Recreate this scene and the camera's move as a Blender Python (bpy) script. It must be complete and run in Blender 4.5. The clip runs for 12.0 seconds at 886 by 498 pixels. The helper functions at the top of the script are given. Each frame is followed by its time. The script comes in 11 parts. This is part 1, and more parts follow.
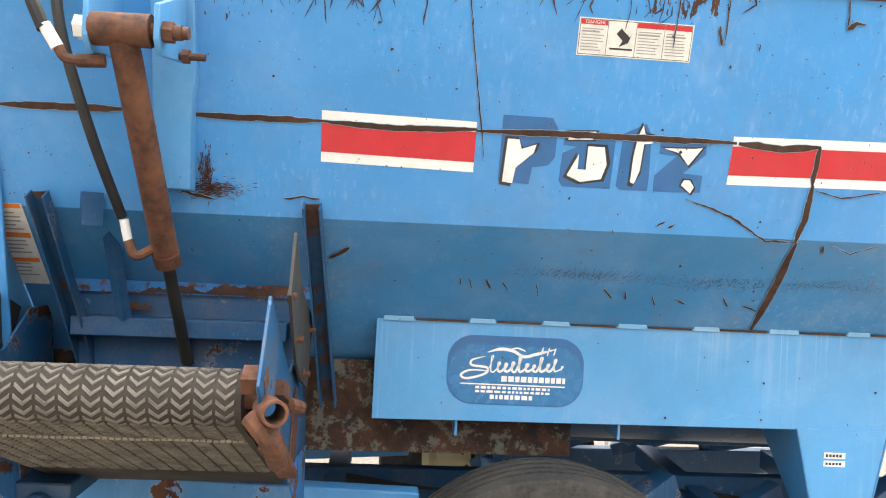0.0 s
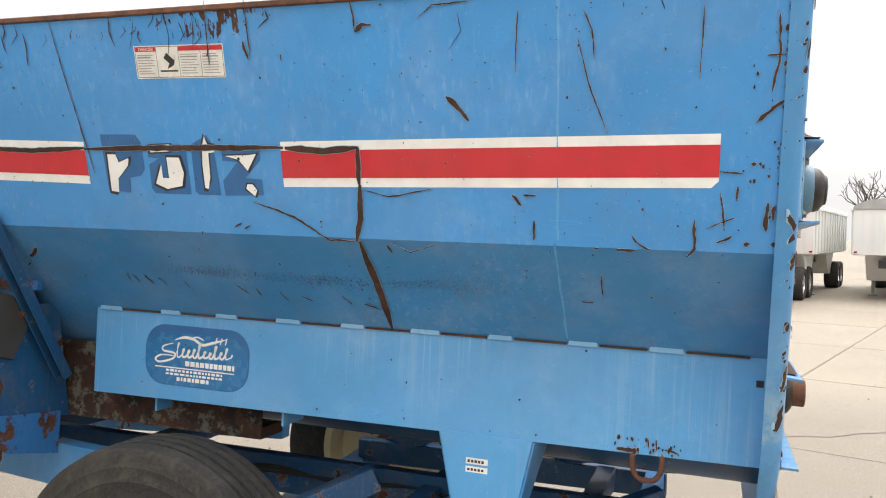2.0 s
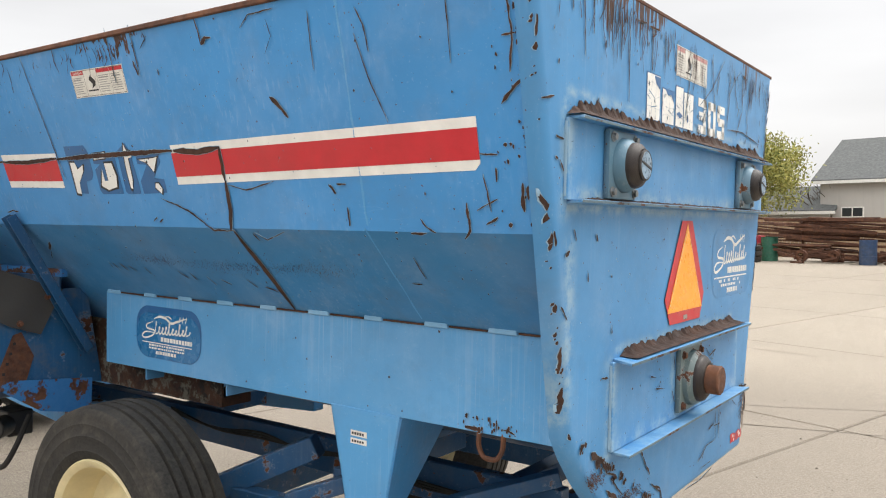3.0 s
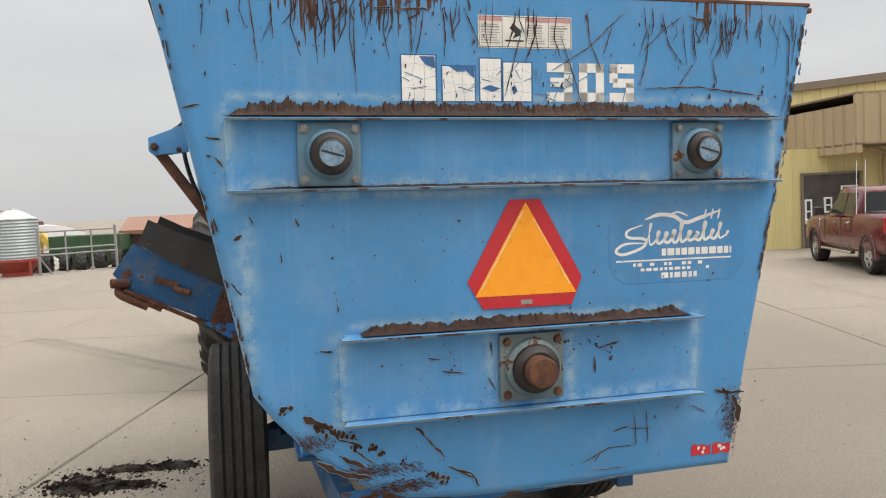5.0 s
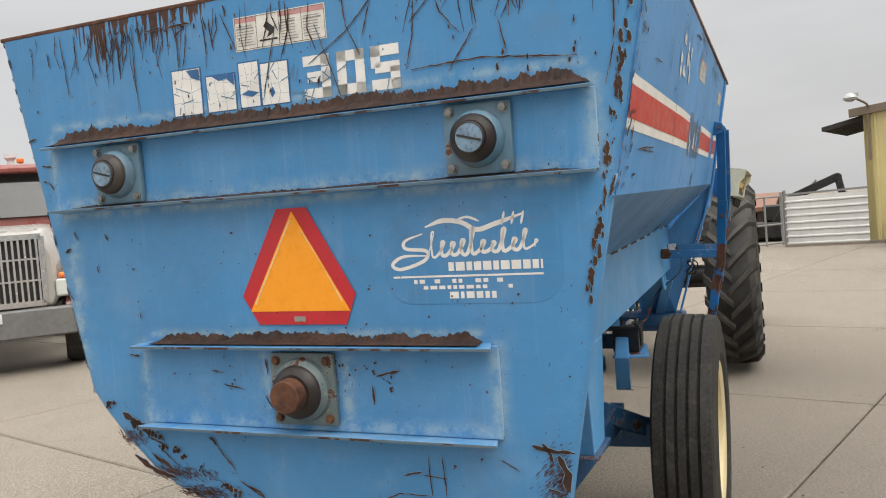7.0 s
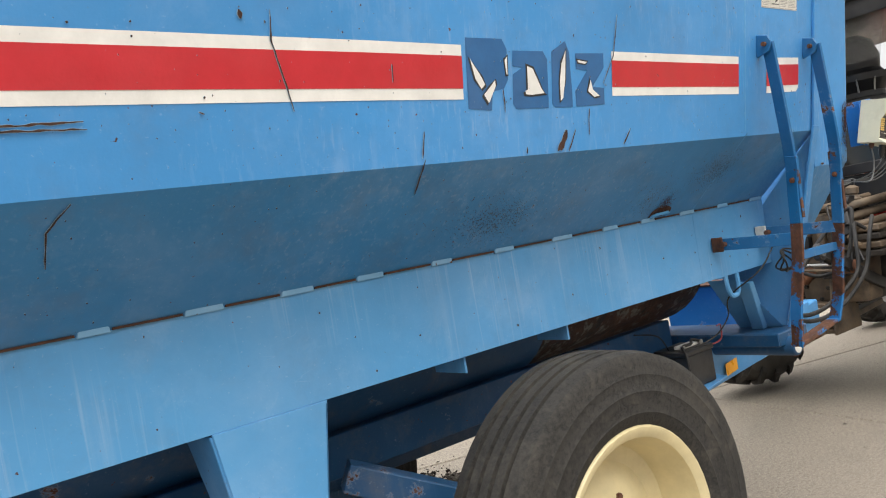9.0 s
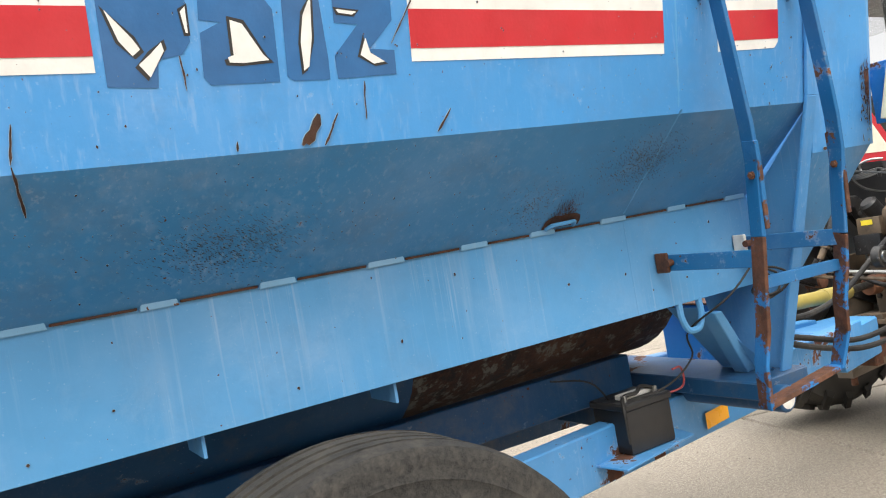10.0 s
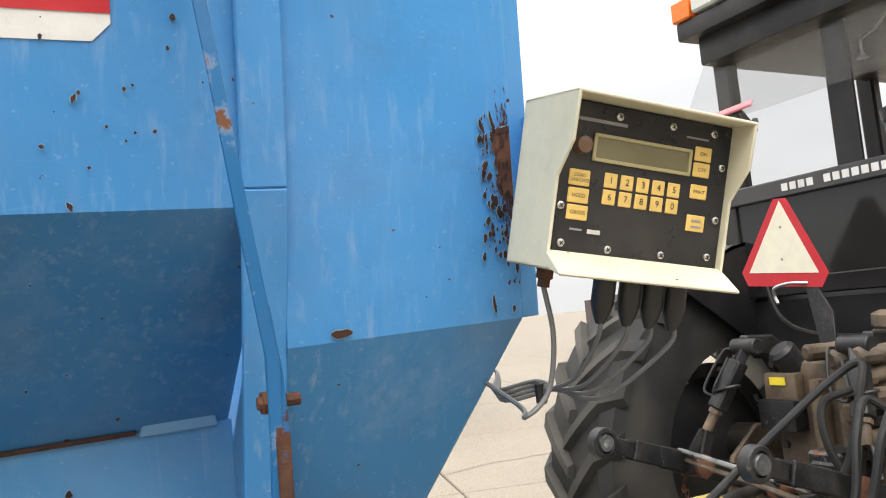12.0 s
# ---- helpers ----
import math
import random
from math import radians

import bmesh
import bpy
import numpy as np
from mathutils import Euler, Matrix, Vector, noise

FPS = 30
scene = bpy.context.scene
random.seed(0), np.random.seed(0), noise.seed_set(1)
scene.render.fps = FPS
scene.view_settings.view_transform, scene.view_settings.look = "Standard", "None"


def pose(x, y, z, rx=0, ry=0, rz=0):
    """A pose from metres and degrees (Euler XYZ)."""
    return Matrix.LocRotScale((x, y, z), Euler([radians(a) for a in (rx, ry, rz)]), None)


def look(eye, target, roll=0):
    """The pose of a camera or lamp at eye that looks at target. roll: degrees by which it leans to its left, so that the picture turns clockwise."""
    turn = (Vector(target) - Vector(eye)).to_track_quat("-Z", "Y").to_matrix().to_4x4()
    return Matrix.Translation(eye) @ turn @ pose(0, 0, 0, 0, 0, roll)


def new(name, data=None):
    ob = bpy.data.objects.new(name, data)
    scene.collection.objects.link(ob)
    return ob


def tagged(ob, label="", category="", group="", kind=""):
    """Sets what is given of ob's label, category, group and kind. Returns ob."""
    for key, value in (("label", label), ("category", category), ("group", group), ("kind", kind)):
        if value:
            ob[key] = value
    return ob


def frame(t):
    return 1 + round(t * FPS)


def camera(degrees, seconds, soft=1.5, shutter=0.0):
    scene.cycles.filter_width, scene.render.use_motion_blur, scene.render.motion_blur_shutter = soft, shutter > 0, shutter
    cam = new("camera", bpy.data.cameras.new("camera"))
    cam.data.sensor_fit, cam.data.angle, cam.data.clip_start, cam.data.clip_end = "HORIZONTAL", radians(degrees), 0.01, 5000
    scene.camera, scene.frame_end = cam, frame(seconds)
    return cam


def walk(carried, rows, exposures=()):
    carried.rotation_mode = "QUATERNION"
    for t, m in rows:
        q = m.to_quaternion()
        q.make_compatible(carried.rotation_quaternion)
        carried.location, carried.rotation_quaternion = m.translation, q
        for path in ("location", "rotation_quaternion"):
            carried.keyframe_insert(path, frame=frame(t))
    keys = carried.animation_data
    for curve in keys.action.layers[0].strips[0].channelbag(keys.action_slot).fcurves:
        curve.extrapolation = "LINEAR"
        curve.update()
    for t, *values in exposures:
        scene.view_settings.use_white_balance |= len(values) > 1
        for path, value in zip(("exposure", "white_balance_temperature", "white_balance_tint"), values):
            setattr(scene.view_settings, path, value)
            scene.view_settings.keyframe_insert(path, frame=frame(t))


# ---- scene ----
cam = camera(57.76, 12.0, soft=1.1)
# the wagon stands a little out of level: TILT carries its own coordinates into the yard's
UP = Vector((-0.0236, -0.0209, 1.0)).normalized()
TILT = UP.rotation_difference(Vector((0, 0, 1))).to_matrix().to_4x4() @ Matrix.Translation((0, 0, -0.025))
PATH = [
    (0, (-2.438, -3.281, 1.673), (-2.307, -1.285, 1.667), 2.99),
    (0.5, (-1.862, -3.314, 1.711), (-1.880, -1.314, 1.713), 3.34),
    (1, (-1.317, -3.321, 1.735), (-1.503, -1.330, 1.732), 3.42),
    (1.5, (-0.757, -3.309, 1.761), (-1.156, -1.350, 1.759), 3.31),
    (2, (-0.187, -3.193, 1.753), (-0.831, -1.300, 1.733), 2.74),
    (2.5, (0.420, -3.033, 1.787), (-0.483, -1.249, 1.741), 1.88),
    (3, (0.963, -2.756, 1.797), (-0.204, -1.133, 1.720), 1.10),
    (3.2, (1.161, -2.632, 1.815), (-0.105, -1.086, 1.727), 0.79),
    (4.8, (2.409, -1.144, 1.848), (0.524, -0.495, 1.693), -1.10),
    (5, (2.482, -0.897, 1.852), (0.554, -0.389, 1.696), -1.19),
    (5.5, (2.554, -0.294, 1.839), (0.567, -0.121, 1.686), -1.95),
    (6, (2.521, 0.293, 1.856), (0.533, 0.142, 1.696), -2.67),
    (6.5, (2.329, 0.868, 1.813), (0.395, 0.374, 1.687), -3.44),
    (7, (2.086, 1.378, 1.811), (0.242, 0.616, 1.677), -4.11),
    (7.5, (1.668, 1.851, 1.778), (-0.050, 0.834, 1.652), -4.78),
    (7.7, (1.467, 2.002, 1.778), (-0.198, 0.901, 1.653), -5.04),
    (9.3, (-0.407, 2.653, 1.561), (-1.592, 1.042, 1.539), -10.36),
    (9.5, (-0.655, 2.654, 1.581), (-1.782, 1.001, 1.557), -10.35),
    (9.8, (-1.037, 2.588, 1.564), (-2.095, 0.892, 1.517), -9.98),
    (10, (-1.255, 2.542, 1.546), (-2.275, 0.822, 1.511), -9.93),
    (10.5, (-1.821, 2.414, 1.513), (-2.795, 0.668, 1.474), -8.83),
    (11, (-2.359, 2.241, 1.537), (-3.337, 0.496, 1.520), -7.67),
    (11.5, (-2.875, 2.052, 1.595), (-3.865, 0.314, 1.645), -7.06),
    (12, (-3.305, 1.866, 1.638), (-4.256, 0.110, 1.756), -5.97),
]
walk(cam, [(t, TILT @ look(e, g, r)) for t, e, g, r in PATH], [(0.0, 1.25), (1.0, 0.92), (2.0, 0.68), (3.2, 0.45), (5.0, 0.08), (6.0, 0.0), (6.8, 0.0), (7.6, 0.06), (9.3, 0.55), (10.4, 0.88), (11.0, 0.96), (11.5, 0.80), (12.0, 0.58)])

# ---- light ----
world = bpy.data.worlds.new("sky")
scene.world = world
world.use_nodes = True
wn = world.node_tree
wn.nodes.clear()
w_out = wn.nodes.new("ShaderNodeOutputWorld")
w_bg = wn.nodes.new("ShaderNodeBackground")
w_sky = wn.nodes.new("ShaderNodeTexSky")
w_sky.sky_type, w_sky.sun_disc = "NISHITA", False
w_sky.sun_elevation, w_sky.sun_rotation = radians(55), radians(27)
w_sky.air_density, w_sky.dust_density = 1.0, 4.0
w_co = wn.nodes.new("ShaderNodeTexCoord")
w_sep = wn.nodes.new("ShaderNodeSeparateXYZ")
wn.links.new(w_co.outputs["Generated"], w_sep.inputs[0])
# overcast cloud deck: brighter towards the zenith, with soft banks of cloud
w_el = wn.nodes.new("ShaderNodeValToRGB")
w_el.color_ramp.elements[0].position, w_el.color_ramp.elements[0].color = 0.0, (6.5, 6.45, 6.45, 1)
w_el.color_ramp.elements[1].position, w_el.color_ramp.elements[1].color = 1.0, (30.0, 29.5, 29.0, 1)
w_low = w_el.color_ramp.elements.new(0.24)
w_low.color = (7.3, 7.25, 7.25, 1)
w_mid = w_el.color_ramp.elements.new(0.46)
w_mid.color = (12.0, 11.9, 11.8, 1)
wn.links.new(w_sep.outputs[2], w_el.inputs[0])
w_map = wn.nodes.new("ShaderNodeMapping")
w_map.inputs["Scale"].default_value = (1.2, 1.2, 5.0)
wn.links.new(w_co.outputs["Generated"], w_map.inputs[0])
w_noise = wn.nodes.new("ShaderNodeTexNoise")
w_noise.inputs["Scale"].default_value, w_noise.inputs["Detail"].default_value = 1.6, 5.0
wn.links.new(w_map.outputs[0], w_noise.inputs["Vector"])
w_cl = wn.nodes.new("ShaderNodeMapRange")
w_cl.inputs[1].default_value, w_cl.inputs[2].default_value = 0.3, 0.75
w_cl.inputs[3].default_value, w_cl.inputs[4].default_value = 0.88, 1.08
wn.links.new(w_noise.outputs[0], w_cl.inputs[0])
w_mul = wn.nodes.new("ShaderNodeMix")
w_mul.data_type, w_mul.blend_type = "RGBA", "MULTIPLY"
w_mul.inputs[0].default_value = 1.0
wn.links.new(w_el.outputs[0], w_mul.inputs[6])
wn.links.new(w_cl.outputs[0], w_mul.inputs[7])
w_mix = wn.nodes.new("ShaderNodeMix")
w_mix.data_type = "RGBA"
w_mix.inputs[0].default_value = 0.9
wn.links.new(w_sky.outputs[0], w_mix.inputs[6])
wn.links.new(w_mul.outputs[2], w_mix.inputs[7])
wn.links.new(w_mix.outputs[2], w_bg.inputs[0])
w_bg.inputs[1].default_value = 0.1
wn.links.new(w_bg.outputs[0], w_out.inputs[0])

sun_data = bpy.data.lights.new("sun", "SUN")
sun_data.energy, sun_data.angle, sun_data.color = 1.5, radians(35), (1.0, 0.96, 0.9)
sun = new("sun", sun_data)
sun.matrix_world = look((5, 10, 16), (0, 0, 0))


# ---- mesh helpers ----
def vec(*a):
    return Vector(a[0] if len(a) == 1 else a)


def solid(bm, pts, d):
    """A flat outline pushed along d to a closed solid."""
    d = vec(d)
    a = [bm.verts.new(vec(p)) for p in pts]
    b = [bm.verts.new(vec(p) + d) for p in pts]
    n = len(pts)
    bm.faces.new(a[::-1])
    bm.faces.new(b)
    for i in range(n):
        bm.faces.new((a[i], a[(i + 1) % n], b[(i + 1) % n], b[i]))


def box(bm, c, s, m=None):
    m = m or Matrix()
    x, y, z = (v / 2 for v in s)
    o = vec(c)
    base = [m @ Vector((i * x, j * y, -z)) + o for i, j in ((-1, -1), (1, -1), (1, 1), (-1, 1))]
    solid(bm, base, m.to_3x3() @ Vector((0, 0, 2 * z)))


def span(bm, x0, x1, y0, y1, z0, z1):
    box(bm, ((x0 + x1) / 2, (y0 + y1) / 2, (z0 + z1) / 2), (abs(x1 - x0), abs(y1 - y0), abs(z1 - z0)))


def axes(p, q, up=(0, 0, 1)):
    d = (vec(q) - vec(p)).normalized()
    u = vec(up)
    if abs(d.dot(u)) > 0.98 * u.length:
        u = Vector((1, 0, 0))
    side = d.cross(u).normalized()
    return d, side, side.cross(d).normalized()


def bar(bm, p, q, w, h, up=(0, 0, 1)):
    """A rectangular bar from p to q, w across and h along up."""
    d, s, u = axes(p, q, up)
    p = vec(p)
    solid(bm, [p + s * a * w / 2 + u * b * h / 2 for a, b in ((-1, -1), (1, -1), (1, 1), (-1, 1))], vec(q) - p)


def rod(bm, p, q, r, n=14, r2=None):
    d, s, u = axes(p, q)
    r2 = r if r2 is None else r2
    p, q = vec(p), vec(q)
    a = [bm.verts.new(p + (s * math.cos(t) + u * math.sin(t)) * r) for t in (2 * math.pi * i / n for i in range(n))]
    b = [bm.verts.new(q + (s * math.cos(t) + u * math.sin(t)) * r2) for t in (2 * math.pi * i / n for i in range(n))]
    bm.faces.new(a[::-1])
    bm.faces.new(b)
    for i in range(n):
        bm.faces.new((a[i], a[(i + 1) % n], b[(i + 1) % n], b[i]))


def lathe(bm, o, ax, profile, n=32, closed=True):
    """Turn (radius, height) pairs about the axis ax through o."""
    o = vec(o)
    d, s, u = axes(o, o + vec(ax))
    rings = []
    for r, h in profile:
        rings.append([bm.verts.new(o + d * h + (s * math.cos(t) + u * math.sin(t)) * r)
                      for t in (2 * math.pi * i / n for i in range(n))])
    pairs = list(zip(rings, rings[1:]))
    if closed:
        pairs.append((rings[-1], rings[0]))
    else:
        bm.faces.new(rings[0][::-1])
        bm.faces.new(rings[-1])
    for a, b in pairs:
        for i in range(n):
            bm.faces.new((a[i], a[(i + 1) % n], b[(i + 1) % n], b[i]))


def smooth_path(pts, steps=6):
    """Points of a soft curve through pts."""
    pts = [vec(p) for p in pts]
    ext = [pts[0] * 2 - pts[1]] + pts + [pts[-1] * 2 - pts[-2]]
    out = []
    for i in range(1, len(ext) - 2):
        a, b, c, e = ext[i - 1:i + 3]
        for k in range(steps):
            t = k / steps
            out.append(0.5 * (2 * b + (c - a) * t + (2 * a - 5 * b + 4 * c - e) * t * t + (3 * b - a - 3 * c + e) * t ** 3))
    return out + [pts[-1]]


def hose(bm, pts, r, n=8, steps=6):
    path = smooth_path(pts, steps) if len(pts) > 2 else [vec(p) for p in pts]
    rings, s = [], None
    for i, p in enumerate(path):
        d = (path[min(i + 1, len(path) - 1)] - path[max(i - 1, 0)]).normalized()
        if s is None:
            s = d.orthogonal().normalized()
        s = (s - d * s.dot(d)).normalized()
        u = d.cross(s)
        rings.append([bm.verts.new(p + (s * math.cos(t) + u * math.sin(t)) * r) for t in (2 * math.pi * k / n for k in range(n))])
    bm.faces.new(rings[0][::-1])
    bm.faces.new(rings[-1])
    for a, b in zip(rings, rings[1:]):
        for i in range(n):
            bm.faces.new((a[i], a[(i + 1) % n], b[(i + 1) % n], b[i]))


def quad(bm, pts):
    return bm.faces.new([bm.verts.new(vec(p)) for p in pts])


# the gear on the conveyor side is drawn in its own frame, which FRAME carries into the wagon's
NEAR = Matrix(((1.0369, -0.0025, -0.0093, -0.011), (0.0026, 1.0369, 0.0079, 0.0863), (0.0092, -0.0079, 1.0369, -0.0771), (0, 0, 0, 1)))
FRAME = [None]


def build(name, bm, material, bev=0.0, seg=1, flat=False):
    if FRAME[0] is not None:
        bm.transform(FRAME[0])
    bmesh.ops.recalc_face_normals(bm, faces=bm.faces[:])
    if bev:
        hard = [e for e in bm.edges if len(e.link_faces) == 2 and e.calc_face_angle(0) > 0.5]
        bmesh.ops.bevel(bm, geom=hard, offset=bev, segments=seg, profile=0.6, affect="EDGES", clamp_overlap=True)
    me = bpy.data.meshes.new(name)
    bm.to_mesh(me)
    bm.free()
    for m in material if isinstance(material, (list, tuple)) else (material,):
        me.materials.append(m)
    if not flat:
        me.polygons.foreach_set("use_smooth", [True] * len(me.polygons))
        me.set_sharp_from_angle(angle=radians(32))
    return me


def part(name, bm, material, parent, label="", bev=0.0, seg=1, flat=False):
    ob = new(name, build(name, bm, material, bev, seg, flat))
    ob.parent = parent
    if label:
        ob["label"] = label
    return ob


def thing(name, bm, material, label, category, group="", kind="", bev=0.0, seg=1, flat=False, m=None):
    ob = new(name, build(name, bm, material, bev, seg, flat))
    if m is not None:
        ob.matrix_world = m
    return tagged(ob, label, category, group, kind)


def empty(name, label, category, group="", m=None, kind=""):
    ob = new(name)
    if m is not None:
        ob.matrix_basis = m
    return tagged(ob, label, category, group, kind)


def sub(name, parent, label=""):
    """A part that is only made of its own pieces."""
    ob = new(name)
    ob.parent = parent
    if label:
        ob["label"] = label
    return ob


def B():
    return bmesh.new()


# ---- materials ----
class Nodes:
    """Short way to write a node material."""

    def __init__(self, name, old=None):
        self.m = old or bpy.data.materials.new(name)
        self.m.use_nodes = True
        self.t = self.m.node_tree
        self.p = self.t.nodes["Principled BSDF"]
        self.co = self.t.nodes.new("ShaderNodeTexCoord")

    def n(self, kind, **sockets):
        node = self.t.nodes.new("ShaderNode" + kind)
        for key, v in sockets.items():
            self.put(node.inputs[int(key[1:]) if key[0] == "_" else key.replace("__", " ")], v)
        return node

    def put(self, socket, v):
        if isinstance(v, bpy.types.NodeSocket):
            self.t.links.new(v, socket)
        else:
            socket.default_value = v

    def at(self, scale=(1, 1, 1), turn=(0, 0, 0), space="Object"):
        return self.n("Mapping", Vector=self.co.outputs[space], Scale=scale, Rotation=turn).outputs[0]

    def noise(self, scale, detail=4.0, rough=0.55, where=None, distort=0.0):
        return self.n("TexNoise", Vector=where or self.co.outputs["Object"], Scale=scale, Detail=detail, Roughness=rough, Distortion=distort).outputs[0]

    def ramp(self, v, lo, hi, a=0.0, b=1.0):
        return self.n("MapRange", _0=v, _1=lo, _2=hi, _3=a, _4=b).outputs[0]

    def mix(self, f, a, b, mode="MIX"):
        node = self.t.nodes.new("ShaderNodeMix")
        node.data_type, node.blend_type = "RGBA", mode
        self.put(node.inputs[0], f)
        self.put(node.inputs[6], a)
        self.put(node.inputs[7], b)
        return node.outputs[2]

    def math(self, op, a, b=0.0):
        node = self.t.nodes.new("ShaderNodeMath")
        node.operation, node.use_clamp = op, op in ("ADD", "MULTIPLY")
        self.put(node.inputs[0], a)
        self.put(node.inputs[1], b)
        return node.outputs[0]

    def xyz(self):
        return self.n("SeparateXYZ", Vector=self.co.outputs["Object"]).outputs

    def bump(self, h, strength=0.2, dist=0.01):
        self.put(self.p.inputs["Normal"], self.n("Bump", Height=h, Strength=strength, Distance=dist).outputs[0])

    def set(self, **kw):
        for key, v in kw.items():
            self.put(self.p.inputs[key.replace("__", " ")], v)
        return self.m


def rgb(r, g, b):
    return (r, g, b, 1.0)


RUST_DARK, RUST_MID, RUST_LIGHT = rgb(0.055, 0.024, 0.014), rgb(0.13, 0.05, 0.024), rgb(0.185, 0.078, 0.037)


def rust_colour(k, scale=22.0):
    a = k.noise(scale, 6.0, 0.65)
    b = k.noise(scale * 0.22, 3.0)
    c = k.mix(k.ramp(a, 0.35, 0.65), RUST_DARK, RUST_MID)
    return k.mix(k.ramp(b, 0.5, 0.72), c, RUST_LIGHT)


def painted(name, colour, rust=0.30, scale=9.0, rough=0.42, fade=0.35, streaks=0.35, dirt=0.15, spec=0.4, chips=60.0):
    """Weathered paint over steel: chalky fading, rain streaks, dirt film, rust where it has flaked. rust 0 to 1."""
    k = Nodes(name)
    pale = rgb(*(0.62 * c + 0.38 * 0.62 for c in colour[:3]))
    deep = rgb(*(c * 0.8 for c in colour[:3]))
    base = k.mix(k.ramp(k.noise(1.6, 4.0), 0.3, 0.75), deep, colour)
    base = k.mix(k.math("MULTIPLY", k.ramp(k.noise(2.7, 5.0, 0.6), 0.45, 0.85), fade), base, pale)
    cloud = k.noise(5.5, 10.0, 0.76, distort=0.4)
    base = k.mix(k.ramp(cloud, 0.54, 0.74, 0.0, 0.10 + 0.5 * fade), base, pale)
    base = k.mix(k.ramp(k.noise(13.0, 9.0, 0.74), 0.50, 0.70, 0.0, 0.42), base, deep)
    # rain runs come in loose groups, thick and thin
    group = k.ramp(k.noise(1.7, 3.0), 0.42, 0.66)
    run = k.noise(1.0, 4.0, 0.6, k.at((17, 17, 1.0)))
    base = k.mix(k.math("MULTIPLY", k.math("MULTIPLY", k.ramp(run, 0.54, 0.80), group), streaks), base, pale)
    thin = k.noise(1.0, 3.0, 0.6, k.at((74, 74, 1.7)))
    base = k.mix(k.math("MULTIPLY", k.math("MULTIPLY", k.ramp(thin, 0.56, 0.72), group), streaks * 1.1), base, pale)
    # hairline scuffs
    hair = k.math("ABSOLUTE", k.math("SUBTRACT", k.noise(1.0, 2.5, 0.5, k.at((2.2, 1.6, 14.0), (0.9, 0.5, 0.3))), 0.5))
    hair = k.math("MULTIPLY", k.ramp(hair, 0.003, 0.0008), k.ramp(k.noise(4.0, 4.0), 0.60, 0.68))
    base = k.mix(k.math("MULTIPLY", hair, 0.22), base, pale)
    dots = k.ramp(k.noise(120.0, 2.0, 0.5), 0.69, 0.72)
    base = k.mix(k.math("MULTIPLY", dots, 0.30), base, pale)
    film = k.noise(6.0, 8.0, 0.7)
    base = k.mix(k.math("MULTIPLY", k.ramp(film, 0.5, 0.8), dirt), base, rgb(0.16, 0.14, 0.115))
    specks = k.ramp(k.noise(chips, 3.0, 0.5), 0.735 - 0.05 * rust, 0.755 - 0.05 * rust)
    big = k.math("ADD", k.math("MULTIPLY", k.noise(scale, 9.0, 0.68), 0.7), k.math("MULTIPLY", k.noise(scale * 0.17, 2.0), 0.3))
    edge = 0.70 - 0.25 * rust
    flake = k.math("ADD", k.ramp(big, edge, edge + 0.012), specks)
    base = k.mix(k.math("MULTIPLY", k.ramp(big, edge - 0.02, edge), 0.5), base, pale)
    k.set(Base__Color=k.mix(flake, base, rust_colour(k)),
          Roughness=k.math("ADD", k.math("MULTIPLY", flake, 0.4), k.ramp(film, 0.2, 0.8, rough - 0.06, rough + 0.14)))
    k.p.inputs["Specular IOR Level"].default_value = spec
    h = k.math("ADD", k.math("MULTIPLY", k.noise(140.0, 2.0), 0.16), k.math("MULTIPLY", flake, -0.5))
    k.bump(k.math("ADD", h, k.math("MULTIPLY", k.noise(2.2, 2.0), 0.9)), 0.25, 0.006)
    return k.m


def rusted(name, tone=1.0, paint=None, amount=0.5):
    k = Nodes(name)
    c = rust_colour(k, 30.0)
    if paint:
        f = k.ramp(k.noise(7.0, 8.0, 0.7), 0.62 - 0.2 * amount, 0.65 - 0.2 * amount)
        c = k.mix(f, paint, c)
    if tone != 1.0:
        c = k.mix(1.0, c, rgb(tone, tone, tone), "MULTIPLY")
    k.set(Base__Color=c, Roughness=k.ramp(k.noise(40.0, 5.0), 0.3, 0.7, 0.65, 0.95))
    k.bump(k.noise(90.0, 6.0, 0.7), 0.5, 0.004)
    return k.m


def plain(name, colour, rough=0.5, metal=0.0, vary=0.15, scale=14.0, relief=0.15, spec=0.5):
    k = Nodes(name)
    dark = rgb(*(c * (1 - vary) for c in colour[:3]))
    light = rgb(*(min(1, c * (1 + vary * 0.7)) for c in colour[:3]))
    c = k.mix(k.ramp(k.noise(scale, 6.0, 0.65), 0.32, 0.7), dark, light)
    c = k.mix(k.math("MULTIPLY", k.ramp(k.noise(scale * 0.2, 3.0), 0.45, 0.8), vary), c, rgb(0.2, 0.18, 0.15))
    k.set(Base__Color=c, Metallic=metal, Roughness=k.ramp(k.noise(scale * 2.0, 4.0), 0.3, 0.7, max(0.03, rough - 0.08), min(1, rough + 0.1)))
    k.p.inputs["Specular IOR Level"].default_value = spec
    k.bump(k.noise(scale * 9.0, 3.0), relief, 0.003)
    return k.m


def glass(name, tint=(0.02, 0.02, 0.018), alpha=0.10):
    """A thin pane: mostly clear, with its own gloss."""
    k = Nodes(name)
    return k.set(Base__Color=rgb(*tint), Alpha=alpha, Roughness=0.03)


